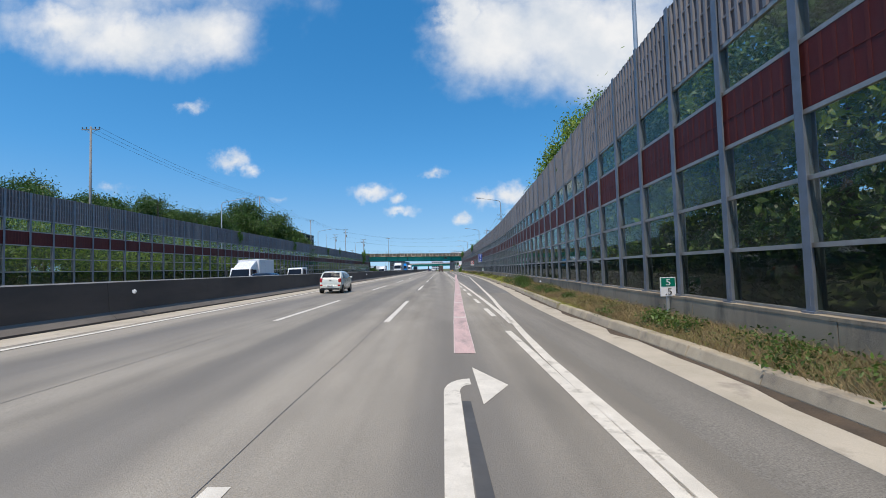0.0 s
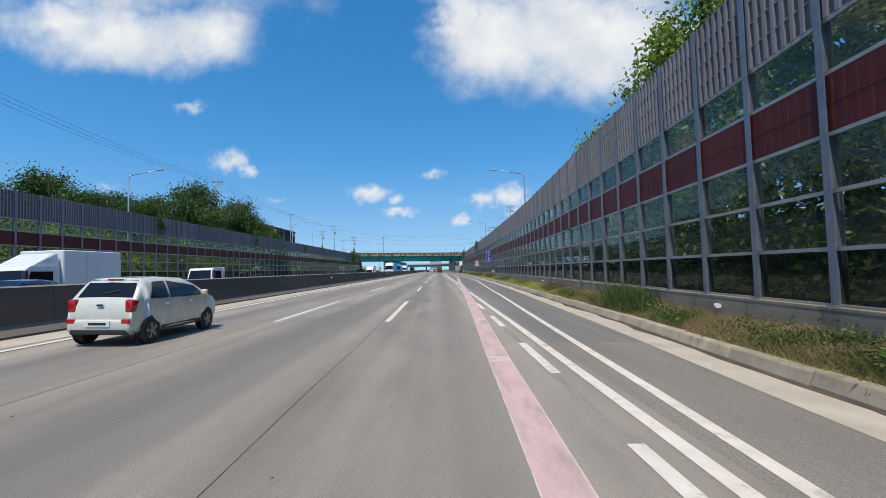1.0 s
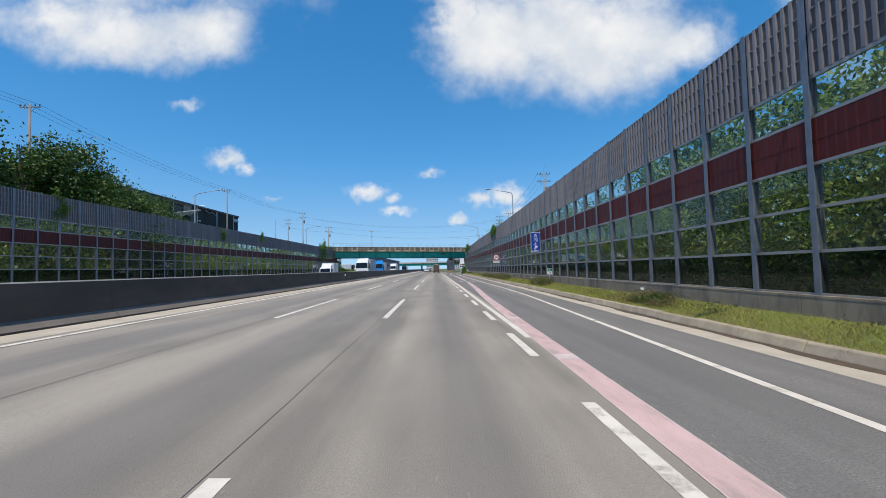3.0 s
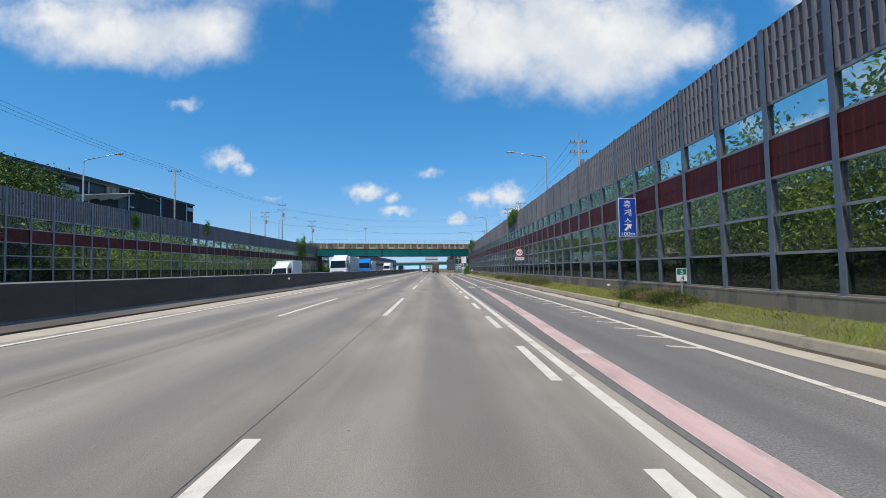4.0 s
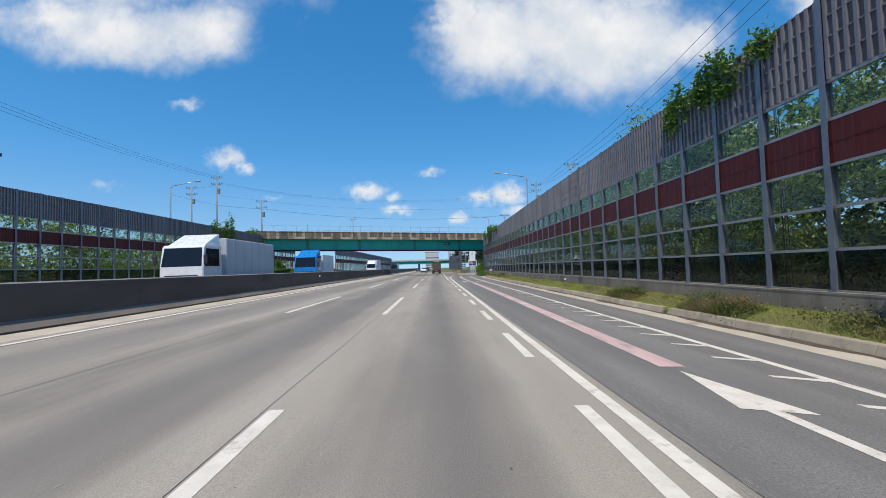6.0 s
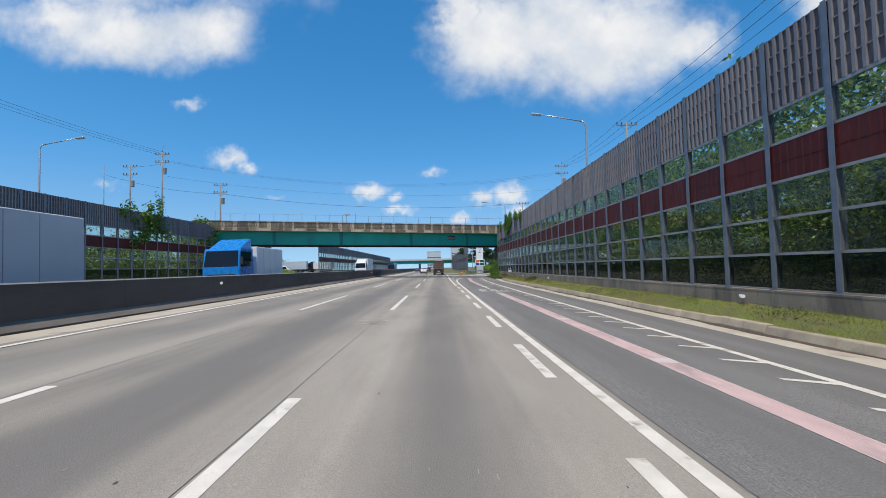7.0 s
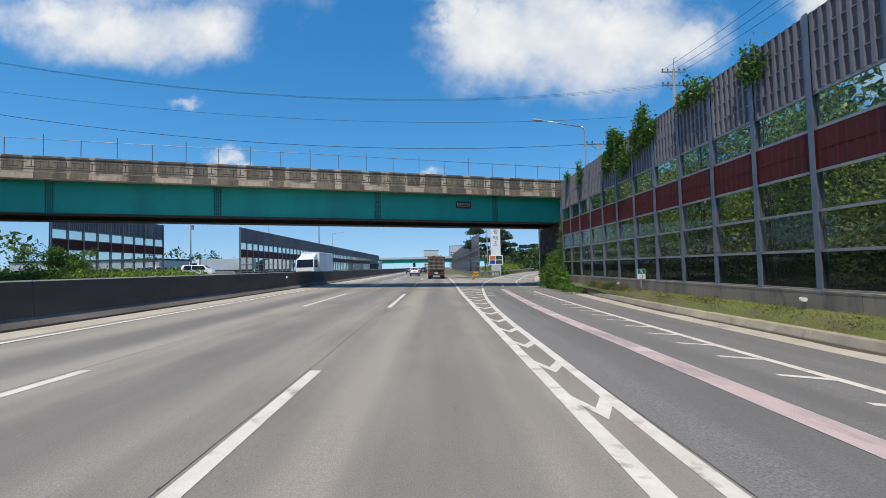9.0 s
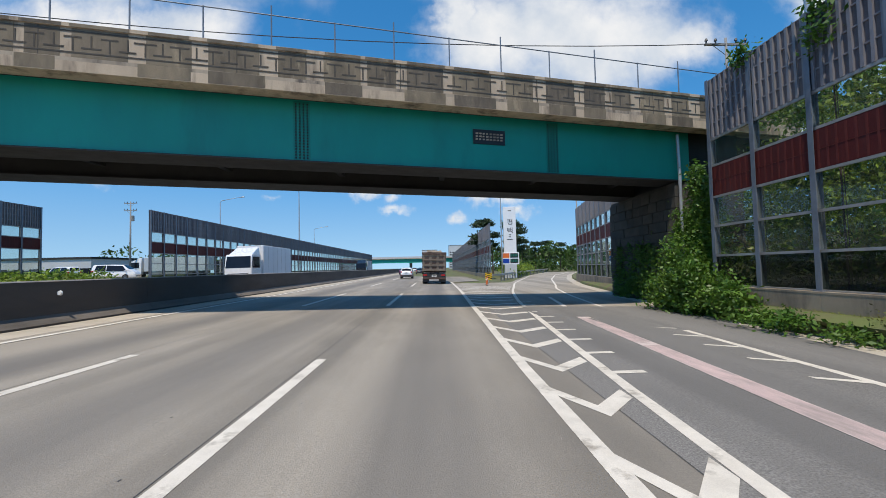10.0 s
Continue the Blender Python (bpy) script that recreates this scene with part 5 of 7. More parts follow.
def rest_pylon():
    th = thing("rest_area_pylon", "tall white rest area pylon with a fuel price board", "sign pylon", pose(12.25, 250, 0.6))
    part("tower", soft_box(-0.98, 0.98, -0.25, 0.25, 3.0, 10.4, 0.04), M_SIGNW, th)
    part("plinth", soft_box(-0.95, 0.95, -0.3, 0.3, -0.95, 1.3, 0.03), M_BLDGL, th)
    for i, ch in enumerate("평택"):
        text_part(ch, M_BLACK, th, 0, 8.0 - 1.35 * i, 0.85, 0.9, -0.262)
    for z, w in ((9.7, 0.5), (5.9, 0.35), (5.6, 0.35), (5.2, 0.9)):
        part("bar", boxes((-w / 2, w / 2, -0.262, -0.25, z, z + 0.12)), M_BLACK, th)
    part("price_board", soft_box(-1.35, 1.35, -0.3, 0.3, 1.3, 3.2, 0.04), M_SIGNW, th)
    for x0, x1, z0, z1, m in ((-1.2, -0.2, 2.35, 3.05, M_ORANGE), (-1.2, -0.2, 1.5, 2.2, M_SIGNB), (-0.05, 1.2, 2.35, 3.05, M_BLACK), (-0.05, 1.2, 1.5, 2.2, M_BLACK)):
        part("price_field", boxes((x0, x1, -0.31, -0.3, z0, z1)), m, th)
    for z in (2.55, 1.7):
        for k in range(4):
            part("digit_bar", boxes((0.1 + 0.27 * k, 0.25 + 0.27 * k, -0.322, -0.31, z, z + 0.35)), M_SIGNG, th)


rest_pylon()


def gore_marker(x, y):
    th = thing("gore_marker", "yellow and black chevron board at the road split", "road sign", pose(x, y, gz(x)))
    part("board", boxes((-0.4, 0.4, 0, 0.04, 0.3, 1.1)), M_YEL, th)
    for k in range(3):
        bm = bmesh.new()
        z = 0.36 + 0.25 * k
        for s in (-1, 1):
            bm.faces.new([bm.verts.new((a, -0.006, b)) for a, b in ((0, z + 0.14), (s * 0.38, z), (s * 0.38, z + 0.1), (0, z + 0.24))])
        part("chevron", bm, M_BLACK, th)
    part("post", boxes((-0.05, 0.05, 0.04, 0.1, 0, 1.0)), M_LAMP, th)


gore_marker(6.6, 232.5)
for x, y in ((5.5, 225.5), (5.9, 228.0), (5.2, 222.5)):
    th = thing("bollard", "flexible orange lane bollard with a white band", "bollard", pose(x, y, gz(x)), "orange bollards")
    part("post", tube([(0, 0, 0), (0, 0, 0.75)], 0.045, 8), M_ORANGE, th)
    part("band", tube([(0, 0, 0.5), (0, 0, 0.6)], 0.048, 8), M_SIGNW, th)
    part("foot", tube([(0, 0, 0), (0, 0, 0.04)], 0.12, 10), M_DARK, th)


def guard_rail(pts):
    th = thing("guard_rail", "galvanised steel guard rail along the ramp", "guard rail", kind="structure")
    for z in (0.55, 0.68):
        part("beam", tube([(x, y, z) for x, y in pts], 0.075, 6), M_RAIL, th)
    for (x, y), (x2, y2) in zip(pts, pts[1:]):
        n = max(1, int(math.hypot(x2 - x, y2 - y) / 2.5))
        for k in range(n):
            part("post", boxes((-0.05, 0.05, -0.06, 0.06, -0.6, 0.75)), M_POST, th).matrix_local = Matrix.Translation((x + (x2 - x) * k / n, y + (y2 - y) * k / n + 0.1, 0))


guard_rail([(6.6, 233), (8.6, 236), (12, 247), (17, 262), (24, 282), (31, 300)])


# ---- land beyond the bridge ----
def building(name, x0, x1, y0, y1, h, m, label, bands=0, z0=0.5):
    th = thing(name, label, "building", pose(x0, y0, z0))
    w, d = x1 - x0, y1 - y0
    part("wall", boxes((0, w, 0, d, -0.5, h)), m, th)
    part("roof", boxes((-0.2, w + 0.2, -0.2, d + 0.2, h, h + 0.35)), M_ROOFG if m is M_BLDG else M_BLDG, th)
    for k in range(bands):
        z = 1.0 + k * 3.2
        for j in range(int(d / 3)):
            part("window", boxes((w, w + 0.04, 1 + 3 * j, 3 + 3 * j, z, z + 1.5)), M_CARGL, th)
        for j in range(int(w / 3)):
            part("window", boxes((1 + 3 * j, 3 + 3 * j, -0.04, 0, z, z + 1.5)), M_CARGL, th)
    return th


def dark_hall():
    """The long dark hall behind the left barrier, with a broken pale panel and pipes on it."""
    th = thing("warehouse", "long dark clad warehouse behind the noise barrier", "building", pose(-59.3, 98, 2.5))
    part("wall", boxes((0, 11.5, 0, 54.5, -1.5, 12.6)), M_BLDG, th)
    part("cornice", boxes((-0.2, 11.7, -0.2, 54.7, 12.6, 12.95)), M_DARK, th)
    for y in np.arange(4, 54, 8.0):
        part("downpipe", tube([(11.6, y, 0), (11.6, y, 12.6)], 0.1, 6), M_LAMP, th)
    # torn cladding: a slumped pale ledge, broken panels, a lifted roof sheet and a small lamp
    bm = bmesh.new()
    rng = np.random.default_rng(17)
    ys = np.arange(13.0, 36.9, 0.8)
    top, low, out = [], [], []
    for y in ys:
        z = 10.1 + max(0.0, y - 26) * 0.19
        drop = (0.75 if y < 33 else 0.75 * (37 - y) / 4) * rng.uniform(0.6, 1.25)
        top.append(bm.verts.new((11.52, y, z + 0.1)))
        out.append(bm.verts.new((12.5 + rng.uniform(-0.1, 0.1), y, z)))
        low.append(bm.verts.new((11.9 + rng.uniform(-0.1, 0.2), y, z - 0.12 - drop)))
    for k in range(len(ys) - 1):
        bm.faces.new((top[k], top[k + 1], out[k + 1], out[k]))
        bm.faces.new((out[k], out[k + 1], low[k + 1], low[k]))
    part("ledge", bm, M_ROOFG, th, "slumped pale ledge of torn cladding")
    part("pale_panel", boxes((11.5, 11.75, 31.2, 33.7, 11.25, 12.45), (11.5, 11.68, 31.9, 33.1, 12.4, 12.58)), M_BRC, th)
    part("pale_panel", boxes((11.5, 11.62, 18.0, 26.4, 10.5, 11.25), (11.5, 11.62, 15.5, 18.6, 10.3, 10.9)), M_ROOFG, th)
    part("fascia", boxes((11.5, 11.85, 8.0, 33.6, 12.25, 12.5)), M_BRS, th)
    part("opening", boxes((11.5, 11.53, 27.5, 31.0, 10.9, 12.1), (11.5, 11.53, 33.8, 36.4, 9.0, 11.2)), M_DARK, th)
    bm = bmesh.new()
    bm.faces.new([bm.verts.new(p) for p in ((11.2, 36.8, 12.97), (12.1, 37.2, 12.99), (12.0, 39.2, 13.45), (11.2, 38.8, 13.4))])
    bmesh.ops.solidify(bm, geom=bm.faces[:], thickness=0.05)
    part("roof_sheet", bm, M_SIGNW, th, "lifted pale metal roof sheet")
    part("wall_lamp", soft_box(11.5, 11.9, 36.3, 36.9, 9.8, 10.0, 0.05), M_SIGNW, th)
    part("vent", soft_box(11.5, 11.75, 52.3, 54.2, 11.4, 12.1, 0.06), M_BLDGL, th)
    part("cable", tube([(11.6, 39.2, 12.4), (11.75, 40.6, 11.9), (11.6, 42.0, 12.3), (11.7, 43.2, 11.8)], 0.05, 5), M_LAMP, th)


dark_hall()
building("distant_block", -14, 4, 700, 720, 22, M_BLDGL, "pale distant apartment block beyond the far bridge", 5)
building("distant_block", 20, 44, 760, 790, 30, M_BLDGL, "pale distant tower block above the road", 7)
building("rest_building", -95, -62, 262, 274, 4.2, M_BLDGL, "low pale rest area building with dark windows", 1)
access = new("rest_area_road", mesh_of("rest_area_road", boxes((-75, -29.5, 232, 258, 0.2, 1.02)), M_GUTTER))
tagged(access, "pale concrete access road into the far rest area", "road", kind="structure")


# ---- plants ----
def grow(points, spread, rng, n):
    """n leaf places scattered round clump centres."""
    c = points[rng.integers(0, len(points), n)]
    return c + rng.normal(size=(n, 3)) * spread


def make_tree(name, height, width, n, leaf, m, seed, label, trunk_h=0.35):
    rng = np.random.default_rng(seed)
    th = thing(name, label, "tree", group="trees")
    bm = bmesh.new()
    tube_into(bm, [(0, 0, -0.5), (0.05 * width, 0, height * 0.3), (-0.03 * width, 0.04 * width, height * 0.6), (0, 0, height * 0.9)], [0.028 * height, 0.02 * height, 0.012 * height, 0.004 * height], 7)
    clumps = []
    for k in range(26):
        z = height * rng.uniform(trunk_h, 1.0)
        q, f = rng.uniform(0, 2 * np.pi), ((z / height - trunk_h) / (1 - trunk_h))
        r = width * 0.5 * (0.35 + 0.75 * math.sin(math.pi * min(1, 0.18 + 0.82 * f))) * rng.uniform(0.45, 1.05)
        p = np.array([r * math.cos(q), r * math.sin(q), z - 0.05 * height])
        if k < 9:
            tube_into(bm, [(0, 0, max(0.2, p[2] - 0.14 * height)), tuple(p * (0.55, 0.55, 1) - (0, 0, 0.03 * height)), tuple(p)], [0.009 * height, 0.006 * height, 0.002 * height], 5)
        clumps.append(p)
    part("trunk", bm, M_BARK, th)
    c = np.array(clumps)
    pts = grow(c, np.array([0.10 * width, 0.10 * width, 0.055 * height]), rng, n)
    part("crown", leaves("crown", pts, leaf, m, rng), None, th)
    return th


def make_pine(name, height, width, n, seed, label):
    rng = np.random.default_rng(seed)
    th = thing(name, label, "tree", group="pine trees")
    bm = bmesh.new()
    tube_into(bm, [(0, 0, -0.5), (0.15, 0, height * 0.5), (0.0, 0.1, height * 0.97)], [0.022 * height, 0.014 * height, 0.004 * height], 7)
    clumps = []
    for k in range(16):
        z = height * rng.uniform(0.42, 0.99)
        q = rng.uniform(0, 2 * np.pi)
        r = width * 0.5 * (1.15 - 0.75 * (z / height)) * rng.uniform(0.5, 1.3)
        p = np.array([r * math.cos(q), r * math.sin(q), z + 0.15])
        tube_into(bm, [(0.05, 0, z - 0.1 * r), tuple(p)], [0.006 * height, 0.002 * height], 4)
        clumps += [p, p * (0.6, 0.6, 1)]
    part("trunk", bm, M_BARK, th)
    part("crown", leaves("crown", grow(np.array(clumps), np.array([0.085 * width, 0.085 * width, 0.018 * height]), rng, n), 0.26, M_PINE, rng), None, th)
    return th


tree_a = make_tree("broadleaf_tree", 14.5, 9.5, 12500, 0.20, M_LEAFD, 1, "full dark green broadleaf tree behind the barrier", 0.25)
tree_b = make_tree("broadleaf_tree", 16, 7.5, 10500, 0.20, M_LEAFM, 2, "tall pointed green tree behind the barrier", 0.2)
tree_c = make_tree("broadleaf_tree", 13, 10.0, 12500, 0.20, M_LEAFM, 3, "wide bushy light green tree behind the barrier", 0.2)
tree_a.matrix_world = pose(-50, 62, 2.2, 0, 0, 10) @ Matrix.Scale(0.9, 4)
tree_b.matrix_world = pose(-46.5, 58.5, 2.0) @ Matrix.Scale(0.86, 4)
tree_c.matrix_world = pose(-51, 51, 2.4, 0, 0, 40) @ Matrix.Scale(0.9, 4)
rng = np.random.default_rng(21)
for t, x, y, s in ((tree_a, -55, 44, 1.1), (tree_c, -50, 68, 1.1), (tree_a, -44, 74, 1.0), (tree_c, -41, 81, 1.15), (tree_b, -40, 88, 1.05), (tree_a, -39.5, 93, 1.12), (tree_c, -39, 97, 1.0), (tree_a, -43, 84, 1.25),
                   (tree_b, -60, 60, 1.05), (tree_c, -62, 50, 1.1), (tree_a, -40, 15, 0.8), (tree_c, -44, 5, 0.8), (tree_b, -48, 30, 0.95), (tree_c, -47, 38, 1.0), (tree_a, -40.5, 66, 0.85), (tree_c, -39, 102, 0.7), (tree_a, -47, 70, 1.0), (tree_c, -46, 80, 1.1), (tree_b, -50, 76, 1.0), (tree_a, -44, 64, 0.9), (tree_c, -58, 68, 1.05), (tree_b, -44, 92, 1.0), (tree_c, -40, 106, 0.95), (tree_a, -41.5, 111, 0.85), (tree_c, -37.5, 96, 0.98), (tree_a, -36.8, 100.5, 0.72), (tree_c, -46, 46, 0.98), (tree_a, -44.5, 41, 0.78), (tree_c, -44, 76, 0.95)):
    copy_thing(t, pose(x, y, 1.8, 0, 0, rng.uniform(0, 360)) @ Matrix.Scale(s * (0.92 if y < 78 else 0.98), 4))
tree_r = make_tree("roadside_tree", 13.5, 5.0, 15000, 0.135, M_LEAF, 5, "tall slender light green tree beside the noise barrier", 0.15)
tree_r.matrix_world = pose(11.8, 24.5, 0.6)
tree_s = make_tree("roadside_tree", 10, 5.5, 12000, 0.15, M_LEAFD, 6, "dense dark green tree beside the noise barrier", 0.12)
tree_s.matrix_world = pose(12.4, 31, 0.8)
for t, x, y, s in ((tree_r, 11.2, 17, 0.92), (tree_s, 12.6, 36.0, 1.02), (tree_r, 12.6, 39.5, 0.84), (tree_s, 10.6, 11, 0.9), (tree_s, 10.2, 4, 0.85), (tree_s, 9.6, -4, 0.85), (tree_r, 13.5, 43.5, 0.52), (tree_s, 13.5, 124, 0.65), (tree_s, 13.8, 133, 0.68),
                   (tree_s, 14, 66, 0.52), (tree_s, 15, 74, 0.55), (tree_s, 14.6, 104, 0.6), (tree_s, 15, 150, 0.6), (tree_r, 14.4, 141, 0.46), (tree_s, 14.2, 160, 0.62), (tree_s, 14.5, 178, 0.62), (tree_r, 15, 186, 0.5), (tree_s, 14.0, 114, 0.62)):
    copy_thing(t, pose(x, y, 0.9, 0, 0, rng.uniform(0, 360)) @ Matrix.Scale(s, 4))
pine = make_pine("pine_tree", 10.5, 5.5, 2600, 9, "dark spreading pine tree beyond the bridge")
pine.matrix_world = pose(9.0, 262, 0.2)
for x, y, s in ((15.5, 266, 1.0), (17.5, 272, 0.92), (24, 300, 0.85), (29, 305, 0.8), (33, 310, 0.85), (38, 312, 0.8), (44, 315, 0.75), (13.5, 280, 0.9), (50, 322, 0.8)):
    copy_thing(pine, pose(x, y, 0.2, 0, 0, rng.uniform(0, 360)) @ Matrix.Scale(s, 4))


def thicket(name, label, n, size, m, place, seed):
    rng = np.random.default_rng(seed)
    pts = place(rng, n)
    ob = new(name, leaves(name, pts, size, m, rng))
    return tagged(ob, label, "bushes", kind="stuff")


def right_bushes(rng, n):
    """Clumps of undergrowth on the bank behind the right barrier."""
    k = n // 140
    y = rng.uniform(-22, 197, k)
    off = 0.8 + 4.2 * rng.random(k) ** 1.2
    top = np.interp(y, [-22, 40, 48, 60, 78, 84, 92, 100, 130, 160, 194], [6.9, 6.7, 5.0, 4.3, 4.6, 4.3, 4.7, 5.4, 5.8, 5.2, 5.6]) + np.sin(y * 0.55) * 0.55 + np.sin(y * 1.37) * 0.35
    z = 0.4 + (top - 0.6) * rng.random(k) ** 0.9
    c = np.stack([np.array([WALL(q) for q in y]) + off, y, z + 0.12 * off], 1)
    return np.repeat(c, 140, 0) + rng.normal(size=(k * 140, 3)) * (0.36, 0.46, 0.29)


def clear_of_wall(f, least, y0=-30, y1=210):
    def place(rng, n):
        p = f(rng, n)
        w = np.array([WALL(q) for q in p[:, 1]])
        p[:, 0] = np.maximum(p[:, 0], w + least)
        return p[(p[:, 2] > 0.2) & (p[:, 1] > y0) & (p[:, 1] < y1)]
    return place


# sun and shade put into the leaf tone: bright past y 42, dark elsewhere
thicket("undergrowth", "dense green bushes with sun-bright leaves behind the glass barrier", 270000, 0.075, M_LEAF, clear_of_wall(right_bushes, 0.35, 42), 31)
thicket("undergrowth", "bushes with shade-dark leaves behind the first panes of the barrier", 200000, 0.08, M_LEAFD, clear_of_wall(right_bushes, 0.35, -30, 42), 39)
thicket("undergrowth", "deep bushes with shade-dark green leaves behind the glass barrier", 40000, 0.10, M_LEAFD, clear_of_wall(right_bushes, 0.5), 32)


def backing_growth(rng, n):
    """Clumped crowns of the young trees along the bank, with gaps of sky between their tops."""
    k = n // 160
    y = rng.uniform(-22, 199, k)
    off = 1.8 + 3.6 * rng.random(k)
    top = np.interp(y, [-22, 44, 52, 62, 76, 84, 92, 100, 130, 160, 194], [10.2, 9.8, 8.8, 8.0, 7.2, 5.6, 6.6, 7.9, 8.4, 8.0, 7.9]) + np.sin(y * 0.55) * 0.7 + np.sin(y * 1.37) * 0.6 + 0.5 * np.sin(y * 3.1 + off)
    c = np.stack([np.array([WALL(q) for q in y]) + off, y, 0.8 + (top - 0.8) * rng.random(k) ** 0.75], 1)
    return np.repeat(c, 160, 0) + rng.normal(size=(k * 160, 3)) * (0.42, 0.5, 0.34)


thicket("undergrowth", "thick leafy shrubs further up the bank", 290000, 0.11, M_CROWN, clear_of_wall(backing_growth, 0.5, 42), 38)
thicket("undergrowth", "leafy green shrubs on the bank behind the first panes", 150000, 0.13, M_CROWN, clear_of_wall(backing_growth, 0.5, -30, 42), 40)


def rear_growth(rng, n):
    """Trees further back that close the gaps between the shrubs; their dark leaf tone stands for shade."""
    y = rng.uniform(-26, 199, n)
    off = 4.6 + 2.6 * rng.random(n)
    top = np.interp(y, [-22, 44, 52, 62, 76, 84, 92, 100, 130, 160, 194], [12.0, 11.5, 9.4, 8.6, 7.6, 5.4, 6.6, 8.2, 8.8, 8.2, 8.0]) + np.sin(y * 0.45 + 1) * 0.9 + np.sin(y * 1.21) * 0.7 + 0.6 * np.sin(y * 2.9 + off)
    return np.stack([np.array([WALL(q) for q in y]) + off, y, 0.6 + (top - 0.6) * rng.random(n)], 1)


# dark leaf tone gives the depth shade behind the shrubs
thicket("undergrowth", "foliage with shade-dark leaves at the back of the bank", 62000, 0.25, M_LEAFD, clear_of_wall(rear_growth, 3.0), 46)


def low_growth(rng, n):
    y = rng.uniform(-22, 197, n)
    off = 0.55 + 0.9 * rng.random(n)
    return np.stack([np.array([WALL(q) for q in y]) + off, y, 0.45 + 2.0 * rng.random(n) ** 1.3], 1)


# dark leaves carry the shade low behind the panes
thicket("undergrowth", "low tangle of shade-dark weeds at the foot of the barrier", 22000, 0.13, M_LEAFD, clear_of_wall(low_growth, 0.3, -30, 42), 37)
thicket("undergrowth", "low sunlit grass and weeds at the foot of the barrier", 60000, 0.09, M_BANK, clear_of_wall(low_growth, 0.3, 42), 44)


def left_bushes(rng, n):
    k = n // 70
    y = rng.uniform(-40, 188, k)
    off = 1.0 + 7.0 * rng.random(k)
    z = 0.8 + 7.6 * rng.random(k) * (0.72 + 0.28 * np.sin(y * 0.31) + 0.15 * np.sin(y * 0.9))
    c = np.stack([LWALL_X - off, y, z + 0.15 * off], 1)
    p = np.repeat(c, 70, 0) + rng.normal(size=(k * 70, 3)) * (0.6, 0.9, 0.45)
    p[:, 0] = np.minimum(p[:, 0], LWALL_X - 0.5)
    return p[p[:, 2] < 8.3]


thicket("undergrowth", "green bushes and vines behind the far noise barrier", 150000, 0.15, M_LEAF, left_bushes, 33)
thicket("undergrowth", "dark bushes behind the far noise barrier", 24000, 0.22, M_LEAFM, left_bushes, 34)


def bridge_end_bushes(rng, n):
    """Overgrown ground behind the last panes, beside the bridge's end."""
    k = n // 90
    c = np.stack([rng.uniform(14.8, 21, k), rng.uniform(188, 212, k), 0.6 + 6.0 * rng.random(k)], 1)
    return np.repeat(c, 90, 0) + rng.normal(size=(k * 90, 3)) * (0.6, 0.7, 0.45)


thicket("undergrowth", "dense green bushes beside the end of the bridge", 36000, 0.12, M_LEAFM, bridge_end_bushes, 45)


def far_woods(rng, n):
    k = n // 40
    x, y = rng.uniform(22, 120, k), rng.uniform(300, 380, k)
    c = np.stack([x, y, 0.5 + 6.5 * rng.random(k)], 1)
    left = np.stack([rng.uniform(-240, -70, k // 2), rng.uniform(60, 420, k // 2), 0.5 + 8 * rng.random(k // 2)], 1)
    c = np.concatenate([c, left])
    return np.repeat(c, 40, 0) + rng.normal(size=(len(c) * 40, 3)) * (1.5, 1.5, 0.8)


thicket("distant_woods", "low distant dark green woodland", 18000, 0.6, M_LEAFD, far_woods, 35)


def island_bushes(rng, n):
    k = n // 50
    x = rng.uniform(0, 1, k)
    a = np.stack([12.5 + 9 * x, 254 + 28 * x + rng.normal(size=k) * 2, 0.2 + 1.6 * rng.random(k)], 1)
    b = np.stack([-37 + 5 * rng.random(k), 198 + 22 * rng.random(k), 0.6 + 1.0 * rng.random(k)], 1)
    d = np.stack([-52 + 16 * rng.random(k), 226 + 5 * rng.random(k), 0.9 + 0.8 * rng.random(k)], 1)
    c = np.concatenate([a, b, d])
    return np.repeat(c, 50, 0) + rng.normal(size=(len(c) * 50, 3)) * (0.7, 0.7, 0.3)


thicket("shrubs", "mixed green shrubs on the traffic islands beyond the bridge", 9000, 0.2, M_LEAF, island_bushes, 36)


def vine(name, label, centres, spread, n, size, seed):
    rng = np.random.default_rng(seed)
    pts = grow(np.array(centres), np.array(spread), rng, n)
    ob = new(name, leaves(name, pts, size, M_VINE, rng, 0.3))
    return tagged(ob, label, "climbing plant", "climbing plants")


# vines over the barrier, and the mound of creeper at the bridge
def wall_vine(y, z0, z1, wide, n, seed):
    rng = np.random.default_rng(seed)
    cs = [(WALL(y + q) - 0.18 + 0.1 * rng.random(), y + q, z0 + (z1 - z0) * rng.random() ** 0.6 * (1 - 0.5 * abs(q) / wide)) for q in rng.uniform(-wide, wide, 26)]
    ob = vine("climbing_vine", "leafy green creeper hanging over the top of the barrier", cs, (0.09, 0.22, 0.18), n, 0.085, seed)
    stem = bmesh.new()
    for k in range(4):
        q = rng.uniform(-wide, wide) * 0.6
        tube_into(stem, [(WALL(y + q) + 0.3, y + q, WALL_Z), (WALL(y + q) + 0.25, y + q * 0.8, 4), (WALL(y) + 0.15, y + q * 0.5, 7.95), (WALL(y) - 0.1, y + q * 0.4, 8.2)], 0.012, 4)
    part("stem", stem, M_BARK, ob)


